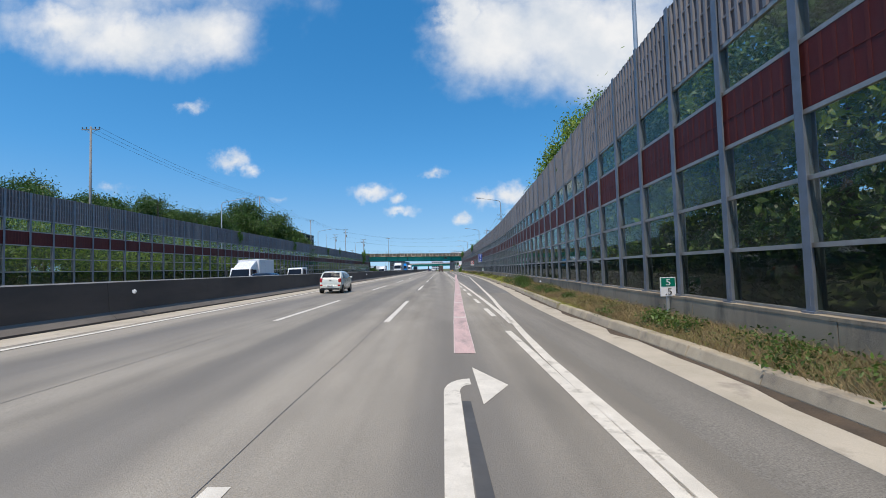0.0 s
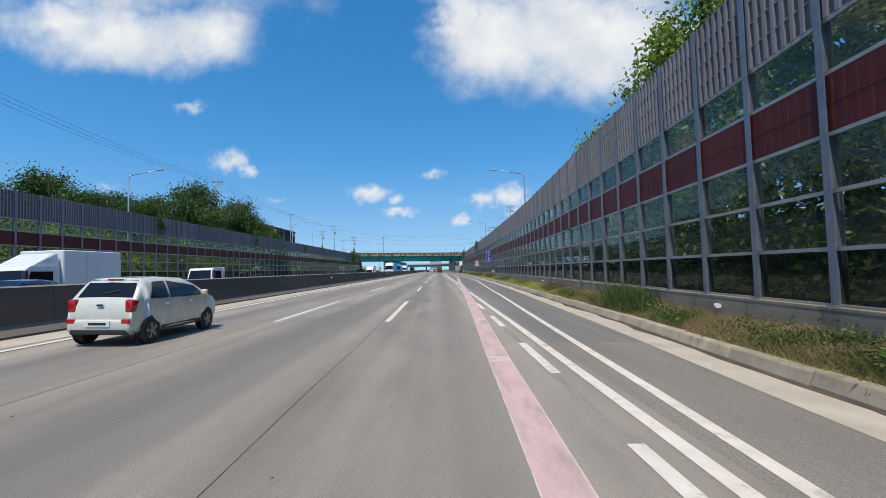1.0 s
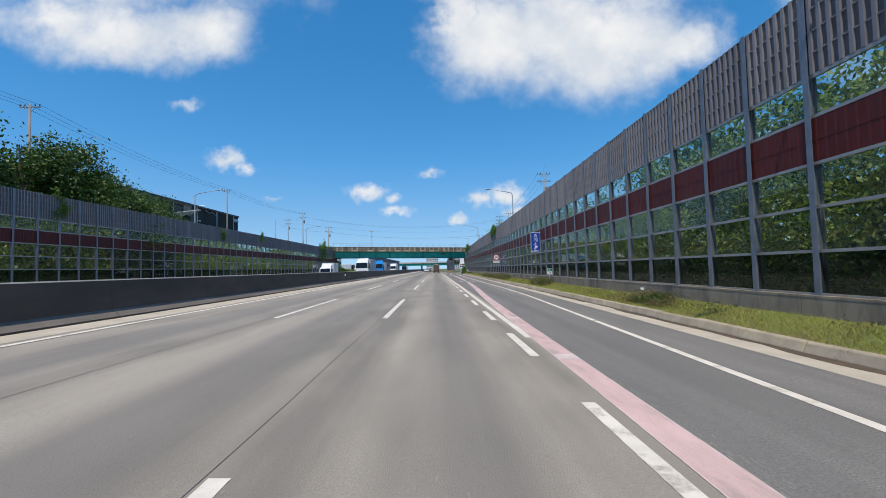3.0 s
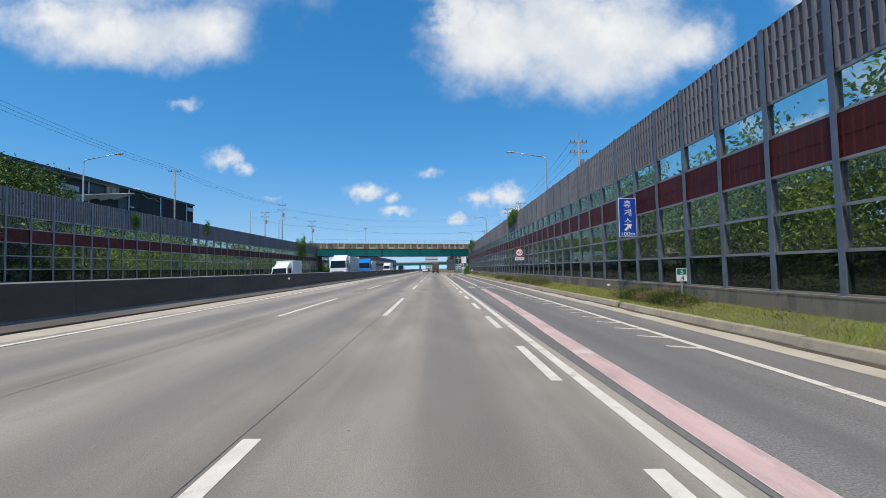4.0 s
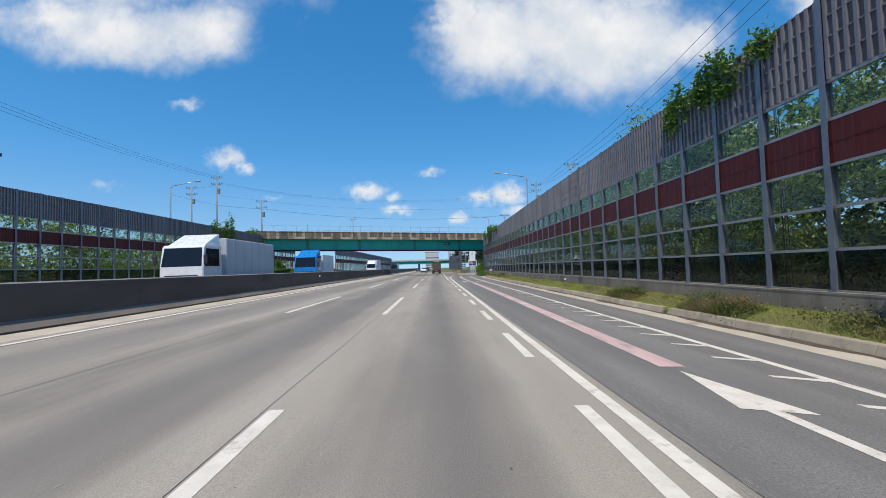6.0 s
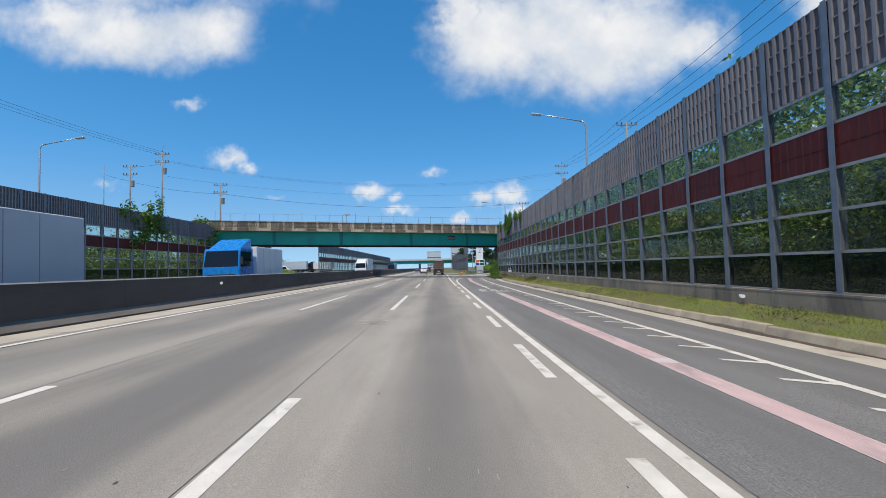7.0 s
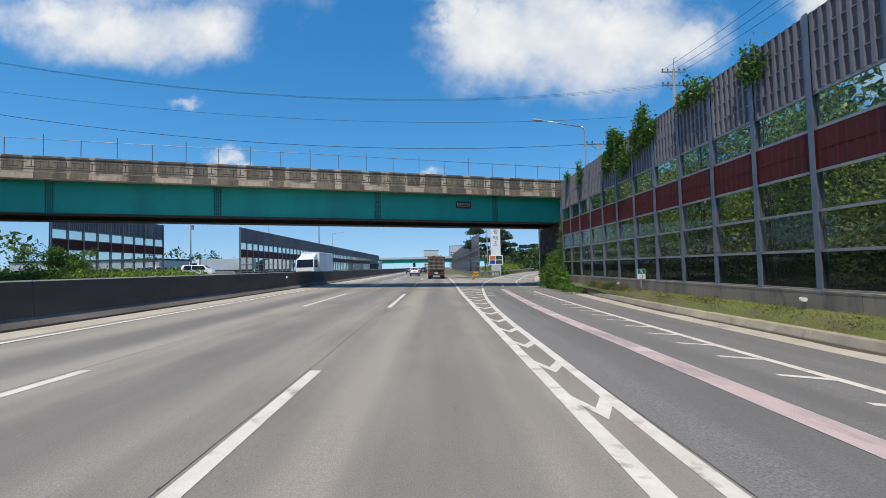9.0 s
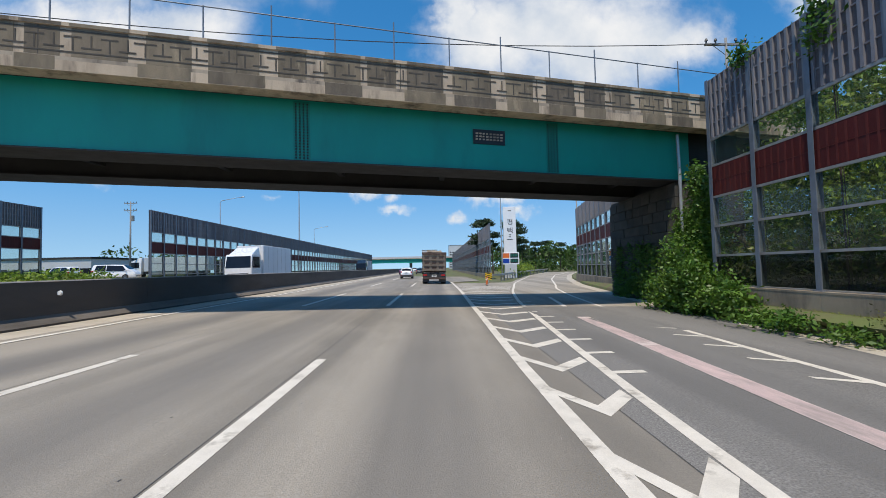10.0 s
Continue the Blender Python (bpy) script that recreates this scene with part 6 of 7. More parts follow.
wall_vine(118.4, 6.9, 8.9, 1.1, 1500, 41)
wall_vine(120.8, 6.8, 8.7, 0.8, 900, 42)
wall_vine(116.3, 7.6, 8.3, 0.5, 300, 48)
wall_vine(182.4, 7.0, 9.0, 0.9, 2200, 43)
wall_vine(185.6, 6.2, 9.2, 1.5, 5200, 44)
wall_vine(178.3, 7.6, 8.5, 0.8, 700, 49)
wall_vine(191.6, 7.1, 8.6, 0.25, 330, 45)
wall_vine(175.2, 6.9, 8.5, 0.35, 420, 46)
wall_vine(194.4, 7.9, 8.5, 0.3, 200, 47)
rng = np.random.default_rng(50)
mound = [(9.85 + 0.32 * rng.normal(), y, gz(9) + 0.15 + (0.2 + 2.5 * max(0, (y - 193.8) / 5.0)) * rng.random()) for y in 199.0 - 5.0 * rng.random(90) ** 1.2]
vine("creeper_mound", "thick mound of leafy creeper beside the bridge abutment", mound, (0.26, 0.32, 0.22), 17000, 0.085, 51)
low_creeper = [(9.4 + 0.35 * rng.normal(), 190.2 + 3.2 * rng.random(), gz(9) + 0.15 + 0.3 * rng.random()) for k in range(14)]
vine("creeper_mound", "low spreading creeper on the verge", low_creeper, (0.17, 0.3, 0.10), 1300, 0.07, 54)
face = [(11.0 + 2.6 * rng.random(), BR_Y(11) + 0.75 + 0.08 * rng.normal(), 0.2 + 3.9 * rng.random() ** 1.3) for k in range(70)]
vine("climbing_vine", "dark creeper spread over the face of the stone abutment", face, (0.22, 0.06, 0.22), 7000, 0.08, 55)
side = [(10.9 + 0.05 * rng.normal(), BR_Y(11) + 1.0 + 6.5 * rng.random(), 0.0 + 2.6 * rng.random() ** 1.4) for k in range(60)]
vine("climbing_vine", "dark creeper along the road side of the abutment", side, (0.06, 0.3, 0.22), 5000, 0.08, 56)
climb = [(10.85 + 0.06 * rng.normal(), 197.2 + 1.3 * rng.random(), 0.3 + 5.0 * rng.random()) for k in range(48)]
vine("climbing_vine", "creeper climbing the stone abutment", climb, (0.12, 0.25, 0.25), 7500, 0.08, 52)
left_vine = [(LWALL_X + 0.25, 173 + 1.8 * rng.normal(), 7.5 + 1.0 * rng.normal()) for k in range(20)]
vine("climbing_vine", "creeper hanging over the far barrier", left_vine, (0.2, 0.4, 0.4), 1500, 0.18, 53)
for y, z in ((57, 7.6), (84, 7.4), (113, 7.6), (128, 7.8)):
    vine("climbing_vine", "small creeper on the far barrier", [(LWALL_X + 0.2, y + 0.4 * rng.normal(), z + 0.6 * rng.normal()) for k in range(8)], (0.08, 0.2, 0.26), 420, 0.11, 60 + int(y))
for label, box, n, seed in (("leafy green bushes below the bridge end", (-34.5, -30.6, 188.8, 194.0, 0.4, 2.6), 9000, 59), ("dark bushes at the foot of the stone abutment", (-33.0, -30.8, 194.0, 206.0, 0.4, 1.9), 7000, 62),
                            ("tall dark bushes behind the bridge end", (-39.0, -34.8, 203.5, 209.0, 0.5, 4.2), 17000, 63), ("creeper hanging down at the end of the bridge girder", (-34.6, -33.2, 187.4, 188.6, 1.0, 7.4), 7000, 64)):
    x0, x1, y0, y1, z0, z1 = box
    heap = np.stack([rng.uniform(x0, x1, 60), rng.uniform(y0, y1, 60), z0 + (z1 - z0) * rng.random(60) ** 1.3], 1)
    vine("bush", label, heap, (0.3, 0.4, 0.22), n, 0.11, seed)
vine("bridge_creeper", "bush at the far end of the bridge", [(-34.0 + rng.normal(), 186.5 + rng.normal(), 8.0 + 1.2 * rng.normal()) for k in range(16)], (0.4, 0.4, 0.4), 1500, 0.2, 58)


# verge grass, dry weeds and taller clumps between the kerb and the barrier
def verge(n, rng, y0=-18, y1=196, lo=0.15, hi=0.98):
    y = rng.uniform(y0, y1, n)
    c, w = np.array([CURB(q) for q in y]) + 0.16, np.array([WALL(q) for q in y]) - 0.2
    f = rng.uniform(lo, hi, n)
    x = c + (w - c) * f
    edge = 0.16 - FALL * c
    z = np.where(f < 0.6, edge + (0.17 - edge) * f / 0.6, 0.17 + 0.15 * (f - 0.6) / 0.4) - 0.02
    return np.stack([x, y, z], 1)


rng = np.random.default_rng(70)
r = verge(420000, rng, lo=-0.06)
keep = (np.sin(r[:, 1] * 0.7 + r[:, 0]) + np.sin(r[:, 1] * 0.23) + rng.normal(size=len(r)) * 0.8) > np.interp(r[:, 1], [-20, 18, 30], [0.7, 0.4, -2.2])
tagged(new("grass", blades("grass", r[keep], 0.105 * np.interp(r[keep][:, 1], [-20, 35, 60], [1.3, 1.2, 1.0]), 0.006, 0.9, M_GRASS, rng)), "rough green and straw coloured verge grass", "grass", kind="stuff")
r = verge(60000, rng)
keep = (np.sin(r[:, 1] * 0.31 + 1.0) + np.sin(r[:, 1] * 0.113) + rng.normal(size=len(r)) * 0.5) > np.interp(r[:, 1], [-20, 30, 44], [-0.5, 0.2, 1.6])
r = np.concatenate([r[keep], verge(60000, rng, -18, 32, 0.1)])
tagged(new("dry_weeds", blades("dry_weeds", r, 0.22, 0.005, 0.9, M_DRY, rng)), "tall dry brown weeds in the verge", "weeds", kind="stuff")
# brushwood stands: along the road from, to, share of the verge taken, height
BRUSH = [(10, 15, 0.2, 0.9, 0.3), (19.5, 25, 0.2, 0.95, 0.6), (34, 37, 0.4, 0.95, 0.3), (79.5, 86, 0.35, 1.0, 0.5), (100, 113.5, 0.25, 1.0, 0.5), (116, 119.5, 0.05, 0.8, 0.5), (123, 126, 0.05, 0.7, 0.45), (61, 64.5, 0.3, 0.9, 0.35), (166, 168, 0.4, 0.95, 0.4), (184, 190, 0.3, 0.95, 0.45)]
for name, label, m, share, w in (("dry_brush", "tangled dry brown brush in the verge", M_DRY, 1.0, 0.006), ("tall_weeds", "clumps of taller green weeds in the verge", M_LEAFM, 0.8, 0.009)):
    made, tall = [], []
    for a, b, lo, hi, h in BRUSH:
        q = verge(int(1700 * (b - a) * share), rng, a, b, lo, hi)
        edge = np.minimum(q[:, 1] - a, b - q[:, 1]) / (0.25 * (b - a))
        patchy = 0.55 + 0.45 * np.sin(q[:, 1] * 2.3 + 3 * q[:, 0] + (0 if m is M_DRY else 2.4))
        made.append(q), tall.append(h * np.clip(edge, 0.25, 1) * (0.3 + 0.7 * patchy))
    tagged(new(name, blades(name, np.concatenate(made), np.concatenate(tall), w, 0.75, m, rng)), label, "weeds", kind="stuff")
bush = [q for a, b, lo, hi, h in BRUSH for q in (verge(int(13 * (b - a)), rng, a, b, lo, hi) + np.array((0, 0, h * 0.28)))]
tagged(new("verge_weeds", leaves("verge_weeds", grow(np.array(bush), np.array((0.18, 0.28, 0.14)), rng, 42000), 0.035, M_VERGE, rng)), "leafy green and reddish weeds among the brush", "weeds", kind="stuff")
reeds = np.array([(6.35, 21.0, 0.14), (6.4, 22.2, 0.14), (6.3, 20.2, 0.14)])[rng.integers(0, 3, 1300)] + rng.normal(size=(1300, 3)) * (0.16, 0.4, 0.0)
tagged(new("reeds", blades("reeds", reeds, 0.8, 0.013, 0.45, M_LEAFM, rng)), "tall clump of green reeds in the verge", "weeds", kind="stuff")
near = [(CURB(y) + 0.35 + (WALL(y) - 0.6 - CURB(y)) * f, y, 0.14 + 0.2 * rng.random()) for f, y in zip(rng.uniform(0.1, 0.95, 46), rng.uniform(-14, 38, 46))]
tagged(new("verge_weeds", leaves("verge_weeds", grow(np.array(near), np.array((0.17, 0.3, 0.10)), rng, 15000), 0.04, M_LEAFM, rng)), "bushy dark green weeds among dry straw", "weeds", kind="stuff")
low = [(x, y, 0.16 + 0.12 * rng.random()) for x, y in zip(rng.uniform(0.3, 1.0, 170), rng.uniform(-15, 190, 170) ** 1.0)]
low = [(CURB(y) + 0.2 + (WALL(y) - 0.4 - CURB(y)) * f, y, z) for f, y, z in low]
tagged(new("verge_weeds", leaves("verge_weeds", grow(np.array(low), np.array((0.18, 0.34, 0.10)), rng, 26000), 0.032, M_VERGE, rng)), "low broad-leaved weeds in the verge", "weeds", kind="stuff")


# ---- vehicles ----
def wheel_pair(th, x, y, r, w, rims=M_RIM, spokes=5):
    for s in (-1, 1):
        bm = bmesh.new()
        c = s * (x - w / 2)
        tube_into(bm, [(c - w / 2, y, r), (c - w / 2 + 0.03, y, r), (c + w / 2 - 0.03, y, r), (c + w / 2, y, r)], [r * 0.92, r, r, r * 0.92], 22)
        t = part("wheel", bm, M_TYRE, th)
        bm = bmesh.new()
        f = s * (x + 0.004)
        bmesh.ops.create_cone(bm, cap_ends=True, segments=22, radius1=r * 0.64, radius2=r * 0.64, depth=0.02, matrix=pose(s * (x - 0.008), y, r, 0, 90, 0))
        part("rim_back", bm, M_DARK, t)
        bm = bmesh.new()
        for k in range(spokes):
            box_into(bm, -0.01, 0.014, -0.03 * r / 0.3, 0.03 * r / 0.3, 0.02, r * 0.63, pose(f, y, r, 360 / spokes * k + 12, 0, 0))
        bmesh.ops.create_cone(bm, cap_ends=True, segments=12, radius1=r * 0.17, radius2=r * 0.17, depth=0.035, matrix=pose(f, y, r, 0, 90, 0))
        part("rim", bm, rims, t)


def car(name, label, L, W, H, top, belt, paint, at, wheels=(0.75, 3.2), wr=0.30, glass_rear=(0.08, 0.5), glass_front=(2.3, 3.0), roof=(0.6, 2.2), rear_h=0.95, tail=None, cladding=False, group=""):
    """A car along y, tail at 0 and nose at L. top: points (y, z) of the upper outline; belt: height of the window sill."""
    th = thing(name, label, "car", at, group)
    ys_t, zs_t = [p[0] for p in top], [p[1] for p in top]
    ztop = lambda y: float(np.interp(y, ys_t, zs_t))
    zb = 0.24

    def half(y):
        u = abs(2 * y / L - 1)
        return W / 2 * (1 - 0.14 * u ** 4)

    def side(y, z):
        """Half width of the body at a place along it and a height."""
        w = half(y)
        if z <= belt:
            return w * (1 - 0.05 * abs((z - 0.62) / 0.4) ** 2)
        return w * (0.985 - 0.25 * min(1.0, (z - belt) / (H - belt)) ** 1.25)

    ys = sorted(set([0, 0.03, 0.1, 0.2] + list(np.linspace(0.3, L - 0.3, 26)) + [L - 0.2, L - 0.1, L - 0.03, L] + ys_t))
    bm = bmesh.new()
    rows = []
    for y in ys:
        t = max(ztop(y), zb + 0.12)
        z0 = zb + 0.10 * max(0, 1 - min(y, L - y) / 0.4)
        zz = [z0, z0 + 0.06, z0 + (min(t, belt) - z0) * 0.5, min(t, belt) - 0.04, min(t, belt) - 0.004]
        zz += [belt + (t - belt) * f for f in (0.25, 0.5, 0.75, 0.92)] if t > belt + 0.03 else [t - 0.003] * 4
        ring = [(side(y, z) * (0.93 if i == 0 else 1), z) for i, z in enumerate(zz)]
        wt = side(y, t)
        ring += [(wt * 0.90, t + 0.006), (wt * 0.5, t + 0.018), (0.0, t + 0.022)]
        full = [(-x, z) for x, z in ring] + [(x, z) for x, z in ring[:-1]][::-1]
        rows.append([bm.verts.new((x, y, z)) for x, z in full])
    n = len(rows[0])
    for r, s in zip(rows, rows[1:]):
        for k in range(n):
            bm.faces.new((r[k], r[(k + 1) % n], s[(k + 1) % n], s[k]))
    bm.faces.new(rows[0]), bm.faces.new(rows[-1][::-1])
    part("body", bm, paint, th, smooth=True)

    def side_patch(nm, pts, m, out, parent=th):
        for s in (-1, 1):
            b = bmesh.new()
            b.faces.new([b.verts.new((s * (side(y, z) + out), y, z)) for y, z in pts])
            part(nm, b, m, parent)

    def side_glass(corners):
        """A pane that follows the bulge of the side: corners run sill rear, sill front, top front, top rear."""
        (ya, za), (yb, zb_), (yc, zc), (yd, zd) = corners
        for s in (-1, 1):
            b = bmesh.new()
            g = []
            for j in range(6):
                v = j / 5
                row = []
                for i in range(8):
                    u = i / 7
                    y = (ya + (yb - ya) * u) * (1 - v) + (yd + (yc - yd) * u) * v
                    z = (za + (zb_ - za) * u) * (1 - v) + (zd + (zc - zd) * u) * v
                    row.append(b.verts.new((s * (side(y, z) + 0.008), y, z)))
                g.append(row)
            for r, q in zip(g, g[1:]):
                for i in range(7):
                    b.faces.new((r[i], r[i + 1], q[i + 1], q[i]))
            part("side_window", b, M_CARGL, th, smooth=True)

    def top_patch(nm, y0, y1, inset, m, out):
        b = bmesh.new()
        grid = []
        for k in range(5):
            y = y0 + (y1 - y0) * k / 4
            t = ztop(y)
            w = side(y, t) * inset
            grid.append([b.verts.new((w * f, y, t + out + 0.022 * (1 - abs(f) * 0.6))) for f in (-1, -0.5, 0, 0.5, 1)])
        for r, s in zip(grid, grid[1:]):
            for k in range(4):
                b.faces.new((r[k], r[k + 1], s[k + 1], s[k]))
        return part(nm, b, m, th)

    # windows: sill line to just under the roof, between the pillars
    a, c = roof
    zt = lambda y: ztop(y) - 0.075
    mid = (a + c) / 2 - 0.12
    side_glass([(a + 0.10, belt + 0.03), (mid - 0.03, belt + 0.02), (mid - 0.03, zt(mid)), (a + 0.30, zt(a + 0.30))])
    side_glass([(mid + 0.05, belt + 0.02), (glass_front[1] - 0.18, belt + 0.01), (c + 0.15, zt(c + 0.15)), (mid + 0.05, zt(mid))])
    top_patch("rear_window", glass_rear[0], glass_rear[1], 0.86, M_CARGL, 0.006)
    top_patch("windscreen", glass_front[0], glass_front[1], 0.88, M_CARGL, 0.006)
    # tail
    part("rear_bumper", soft_box(-W / 2 + 0.10, W / 2 - 0.10, -0.05, 0.30, 0.30, 0.60, 0.09, 4), M_TRIM if cladding else paint, th, smooth=True)
    part("lower_valance", soft_box(-W / 2 + 0.2, W / 2 - 0.2, -0.058, 0.1, 0.26, 0.38, 0.03), M_TRIM, th)
    part("number_plate", boxes((-0.26, 0.26, -0.068, -0.05, 0.44, 0.56) if not tail else (-0.26, 0.26, -0.012 - 0.05, 0.0, tail, tail + 0.12)), M_PLATE, th)
    part("plate_bar", boxes((-0.19, 0.19, -0.072, -0.068, 0.475, 0.525) if not tail else (-0.19, 0.19, -0.066, -0.062, tail + 0.035, tail + 0.085)), M_BLACK, th)
    for s in (-1, 1):
        x0, x1 = sorted((s * (W / 2 - 0.27), s * (W / 2 - 0.095)))
        part("tail_lamp", soft_box(x0, x1, -0.025 + 0.03, 0.30, rear_h - 0.27, rear_h + 0.02, 0.035, 2), M_TAIL, th, smooth=True)
        x0, x1 = sorted((s * (W / 2 - 0.30), s * (W / 2 - 0.12)))
        part("reflector", soft_box(x0, x1, -0.056, 0.0, 0.50, 0.60, 0.02), M_TAIL, th)
        x0, x1 = sorted((s * (W / 2 - 0.42), s * (W / 2 - 0.10)))
        part("head_lamp", soft_box(x0, x1, L - 0.34, L - 0.02, 0.60, 0.76, 0.04, 2), M_HEAD, th, smooth=True)
        x0, x1 = sorted((s * (W / 2 - 0.02), s * (W / 2 + 0.15)))
        part("wing_mirror", soft_box(x0, x1, glass_front[0] + 0.28, glass_front[0] + 0.40, belt + 0.0, belt + 0.15, 0.035, 2), paint, th, smooth=True)
        for y in (mid - 0.20, mid + 0.75):
            w = side(y, belt - 0.10)
            x0, x1 = sorted((s * (w - 0.01), s * (w + 0.03)))
            part("door_handle", soft_box(x0, x1, y, y + 0.19, belt - 0.13, belt - 0.09, 0.008), M_CHROME if not cladding else paint, th)
        for y in wheels:
            b = bmesh.new()
            bmesh.ops.create_cone(b, cap_ends=True, segments=24, radius1=wr + 0.035, radius2=wr + 0.035, depth=0.03, matrix=pose(s * (half(y) - 0.013), y, wr + 0.01, 0, 90, 0))
            part("wheel_arch", b, M_TRIM, th)
    side_patch("sill", [(wheels[0] + wr + 0.06, zb + 0.02), (wheels[1] - wr - 0.06, zb + 0.02), (wheels[1] - wr - 0.06, zb + 0.12), (wheels[0] + wr + 0.06, zb + 0.12)], M_TRIM, 0.004)
    for y in (mid + 0.01, a + 0.08, c + 0.55):
        side_patch("door_seam", [(y, zb + 0.16), (y + 0.012, zb + 0.16), (y + 0.012, belt - 0.01), (y, belt - 0.01)], M_TRIM, 0.003)
    part("high_stop_lamp", soft_box(-0.16, 0.16, glass_rear[1] - 0.05, glass_rear[1] + 0.04, ztop(glass_rear[1]) + 0.012, ztop(glass_rear[1]) + 0.045, 0.01), M_TAIL, th)
    part("wiper", tube([(-0.05, glass_rear[0] + 0.05, ztop(glass_rear[0] + 0.05) + 0.05), (0.28, glass_rear[0] + 0.10, ztop(glass_rear[0] + 0.10) + 0.05)], 0.01, 5), M_TRIM, th)
    part("badge", soft_box(-0.07, 0.07, -0.008, 0.02, rear_h - 0.13, rear_h - 0.08, 0.008), M_CHROME, th)
    part("front_grille", soft_box(-W / 2 + 0.35, W / 2 - 0.35, L - 0.06, L + 0.02, 0.38, 0.52, 0.02), M_TRIM, th)
    for y in wheels:
        wheel_pair(th, half(y) + 0.006, y, wr, 0.2)
    return th


def on_road(x, y, turn=0.0):
    return pose(x, y, gz(x) + 0.004, 0, math.degrees(math.atan(FALL)) * (1 if x > MEDIAN_X else -0.5), turn)


HATCH = [(0, 0.62), (0.03, 0.86), (0.10, 1.0), (0.18, 1.08), (0.42, 1.40), (0.60, 1.46), (1.3, 1.485), (2.0, 1.45), (2.35, 1.33), (2.95, 1.0), (3.3, 0.9), (3.52, 0.78), (3.6, 0.55)]
car("hatchback", "small milky beige hatchback with red tail lamps in the far lane", 3.6, 1.6, 1.49, HATCH, 0.98, P_CREAM, on_road(-7.5, 15.4), (0.55, 2.95), 0.29, (0.14, 0.46), (2.28, 2.9), (0.42, 2.2), 1.0)
SUVP = [(0, 0.70), (0.03, 0.95), (0.10, 1.06), (0.16, 1.12), (0.45, 1.50), (0.62, 1.60), (1.5, 1.65), (2.3, 1.60), (2.6, 1.50), (3.25, 1.12), (3.8, 1.04), (4.3, 0.92), (4.42, 0.80), (4.48, 0.6)]
car("suv", "white compact sport utility car with dark rear glass", 4.48, 1.85, 1.65, SUVP, 1.08, P_WHITE, on_road(-4.0, 247.0), (0.85, 3.52), 0.35, (0.18, 0.50), (2.55, 3.2), (0.50, 2.45), 1.10, 0.80, True)
SED = [(0, 0.62), (0.03, 0.86), (0.08, 0.98), (0.75, 1.05), (1.45, 1.39), (1.9, 1.44), (2.6, 1.42), (3.4, 1.04), (4.2, 0.92), (4.6, 0.78), (4.7, 0.55)]
for paint, x, y, lab in ((P_NAVY, -7.4, 286, "dark blue saloon car in the far lane"), (P_BLACK, -3.6, 292, "black saloon car ahead on the road"), (P_WHITE, -7.5, 318, "white saloon car far ahead")):
    car("saloon_car", lab, 4.7, 1.82, 1.44, SED, 1.0, paint, on_road(x, y), (0.95, 3.75), 0.32, (0.80, 1.40), (2.65, 3.35), (1.42, 2.5), 0.98, 0.70)
for paint, x, y, lab in ((P_BLACK, -3.9, 312, "dark sport utility car far ahead"), (P_SILVER, -7.2, 345, "silver sport utility car far ahead")):
    car("suv", lab, 4.48, 1.85, 1.65, SUVP, 1.08, paint, on_road(x, y), (0.85, 3.52), 0.35, (0.18, 0.50), (2.55, 3.2), (0.50, 2.45), 1.10, 0.80, True)
VANP = [(0, 0.7), (0.03, 1.2), (0.06, 1.3), (0.16, 1.85), (0.3, 1.93), (2.5, 1.95), (3.6, 1.88), (4.4, 1.25), (4.9, 1.0), (5.05, 0.7)]
car("minivan", "white people carrier parked in the rest area", 5.05, 1.92, 1.95, VANP, 1.1, P_WHITE, pose(-52, 246, 1.03, 0, 0, 70), (0.95, 3.95), 0.34, (0.07, 0.15), (3.65, 4.3), (0.3, 3.4), 1.2, 0.8)
car("minivan", "white people carrier crossing the rest area road", 5.05, 1.92, 1.95, VANP, 1.1, P_WHITE, pose(-43.5, 238.5, 1.03, 0, 0, -80), (0.95, 3.95), 0.34, (0.07, 0.15), (3.65, 4.3), (0.3, 3.4), 1.2, 0.8)
car("saloon_car", "white saloon car parked in the rest area", 4.7, 1.82, 1.44, SED, 1.0, P_WHITE, pose(-60, 250, 1.03, 0, 0, 80), (0.95, 3.75), 0.32, (0.80, 1.40), (2.65, 3.35), (1.42, 2.5), 0.98, 0.70)


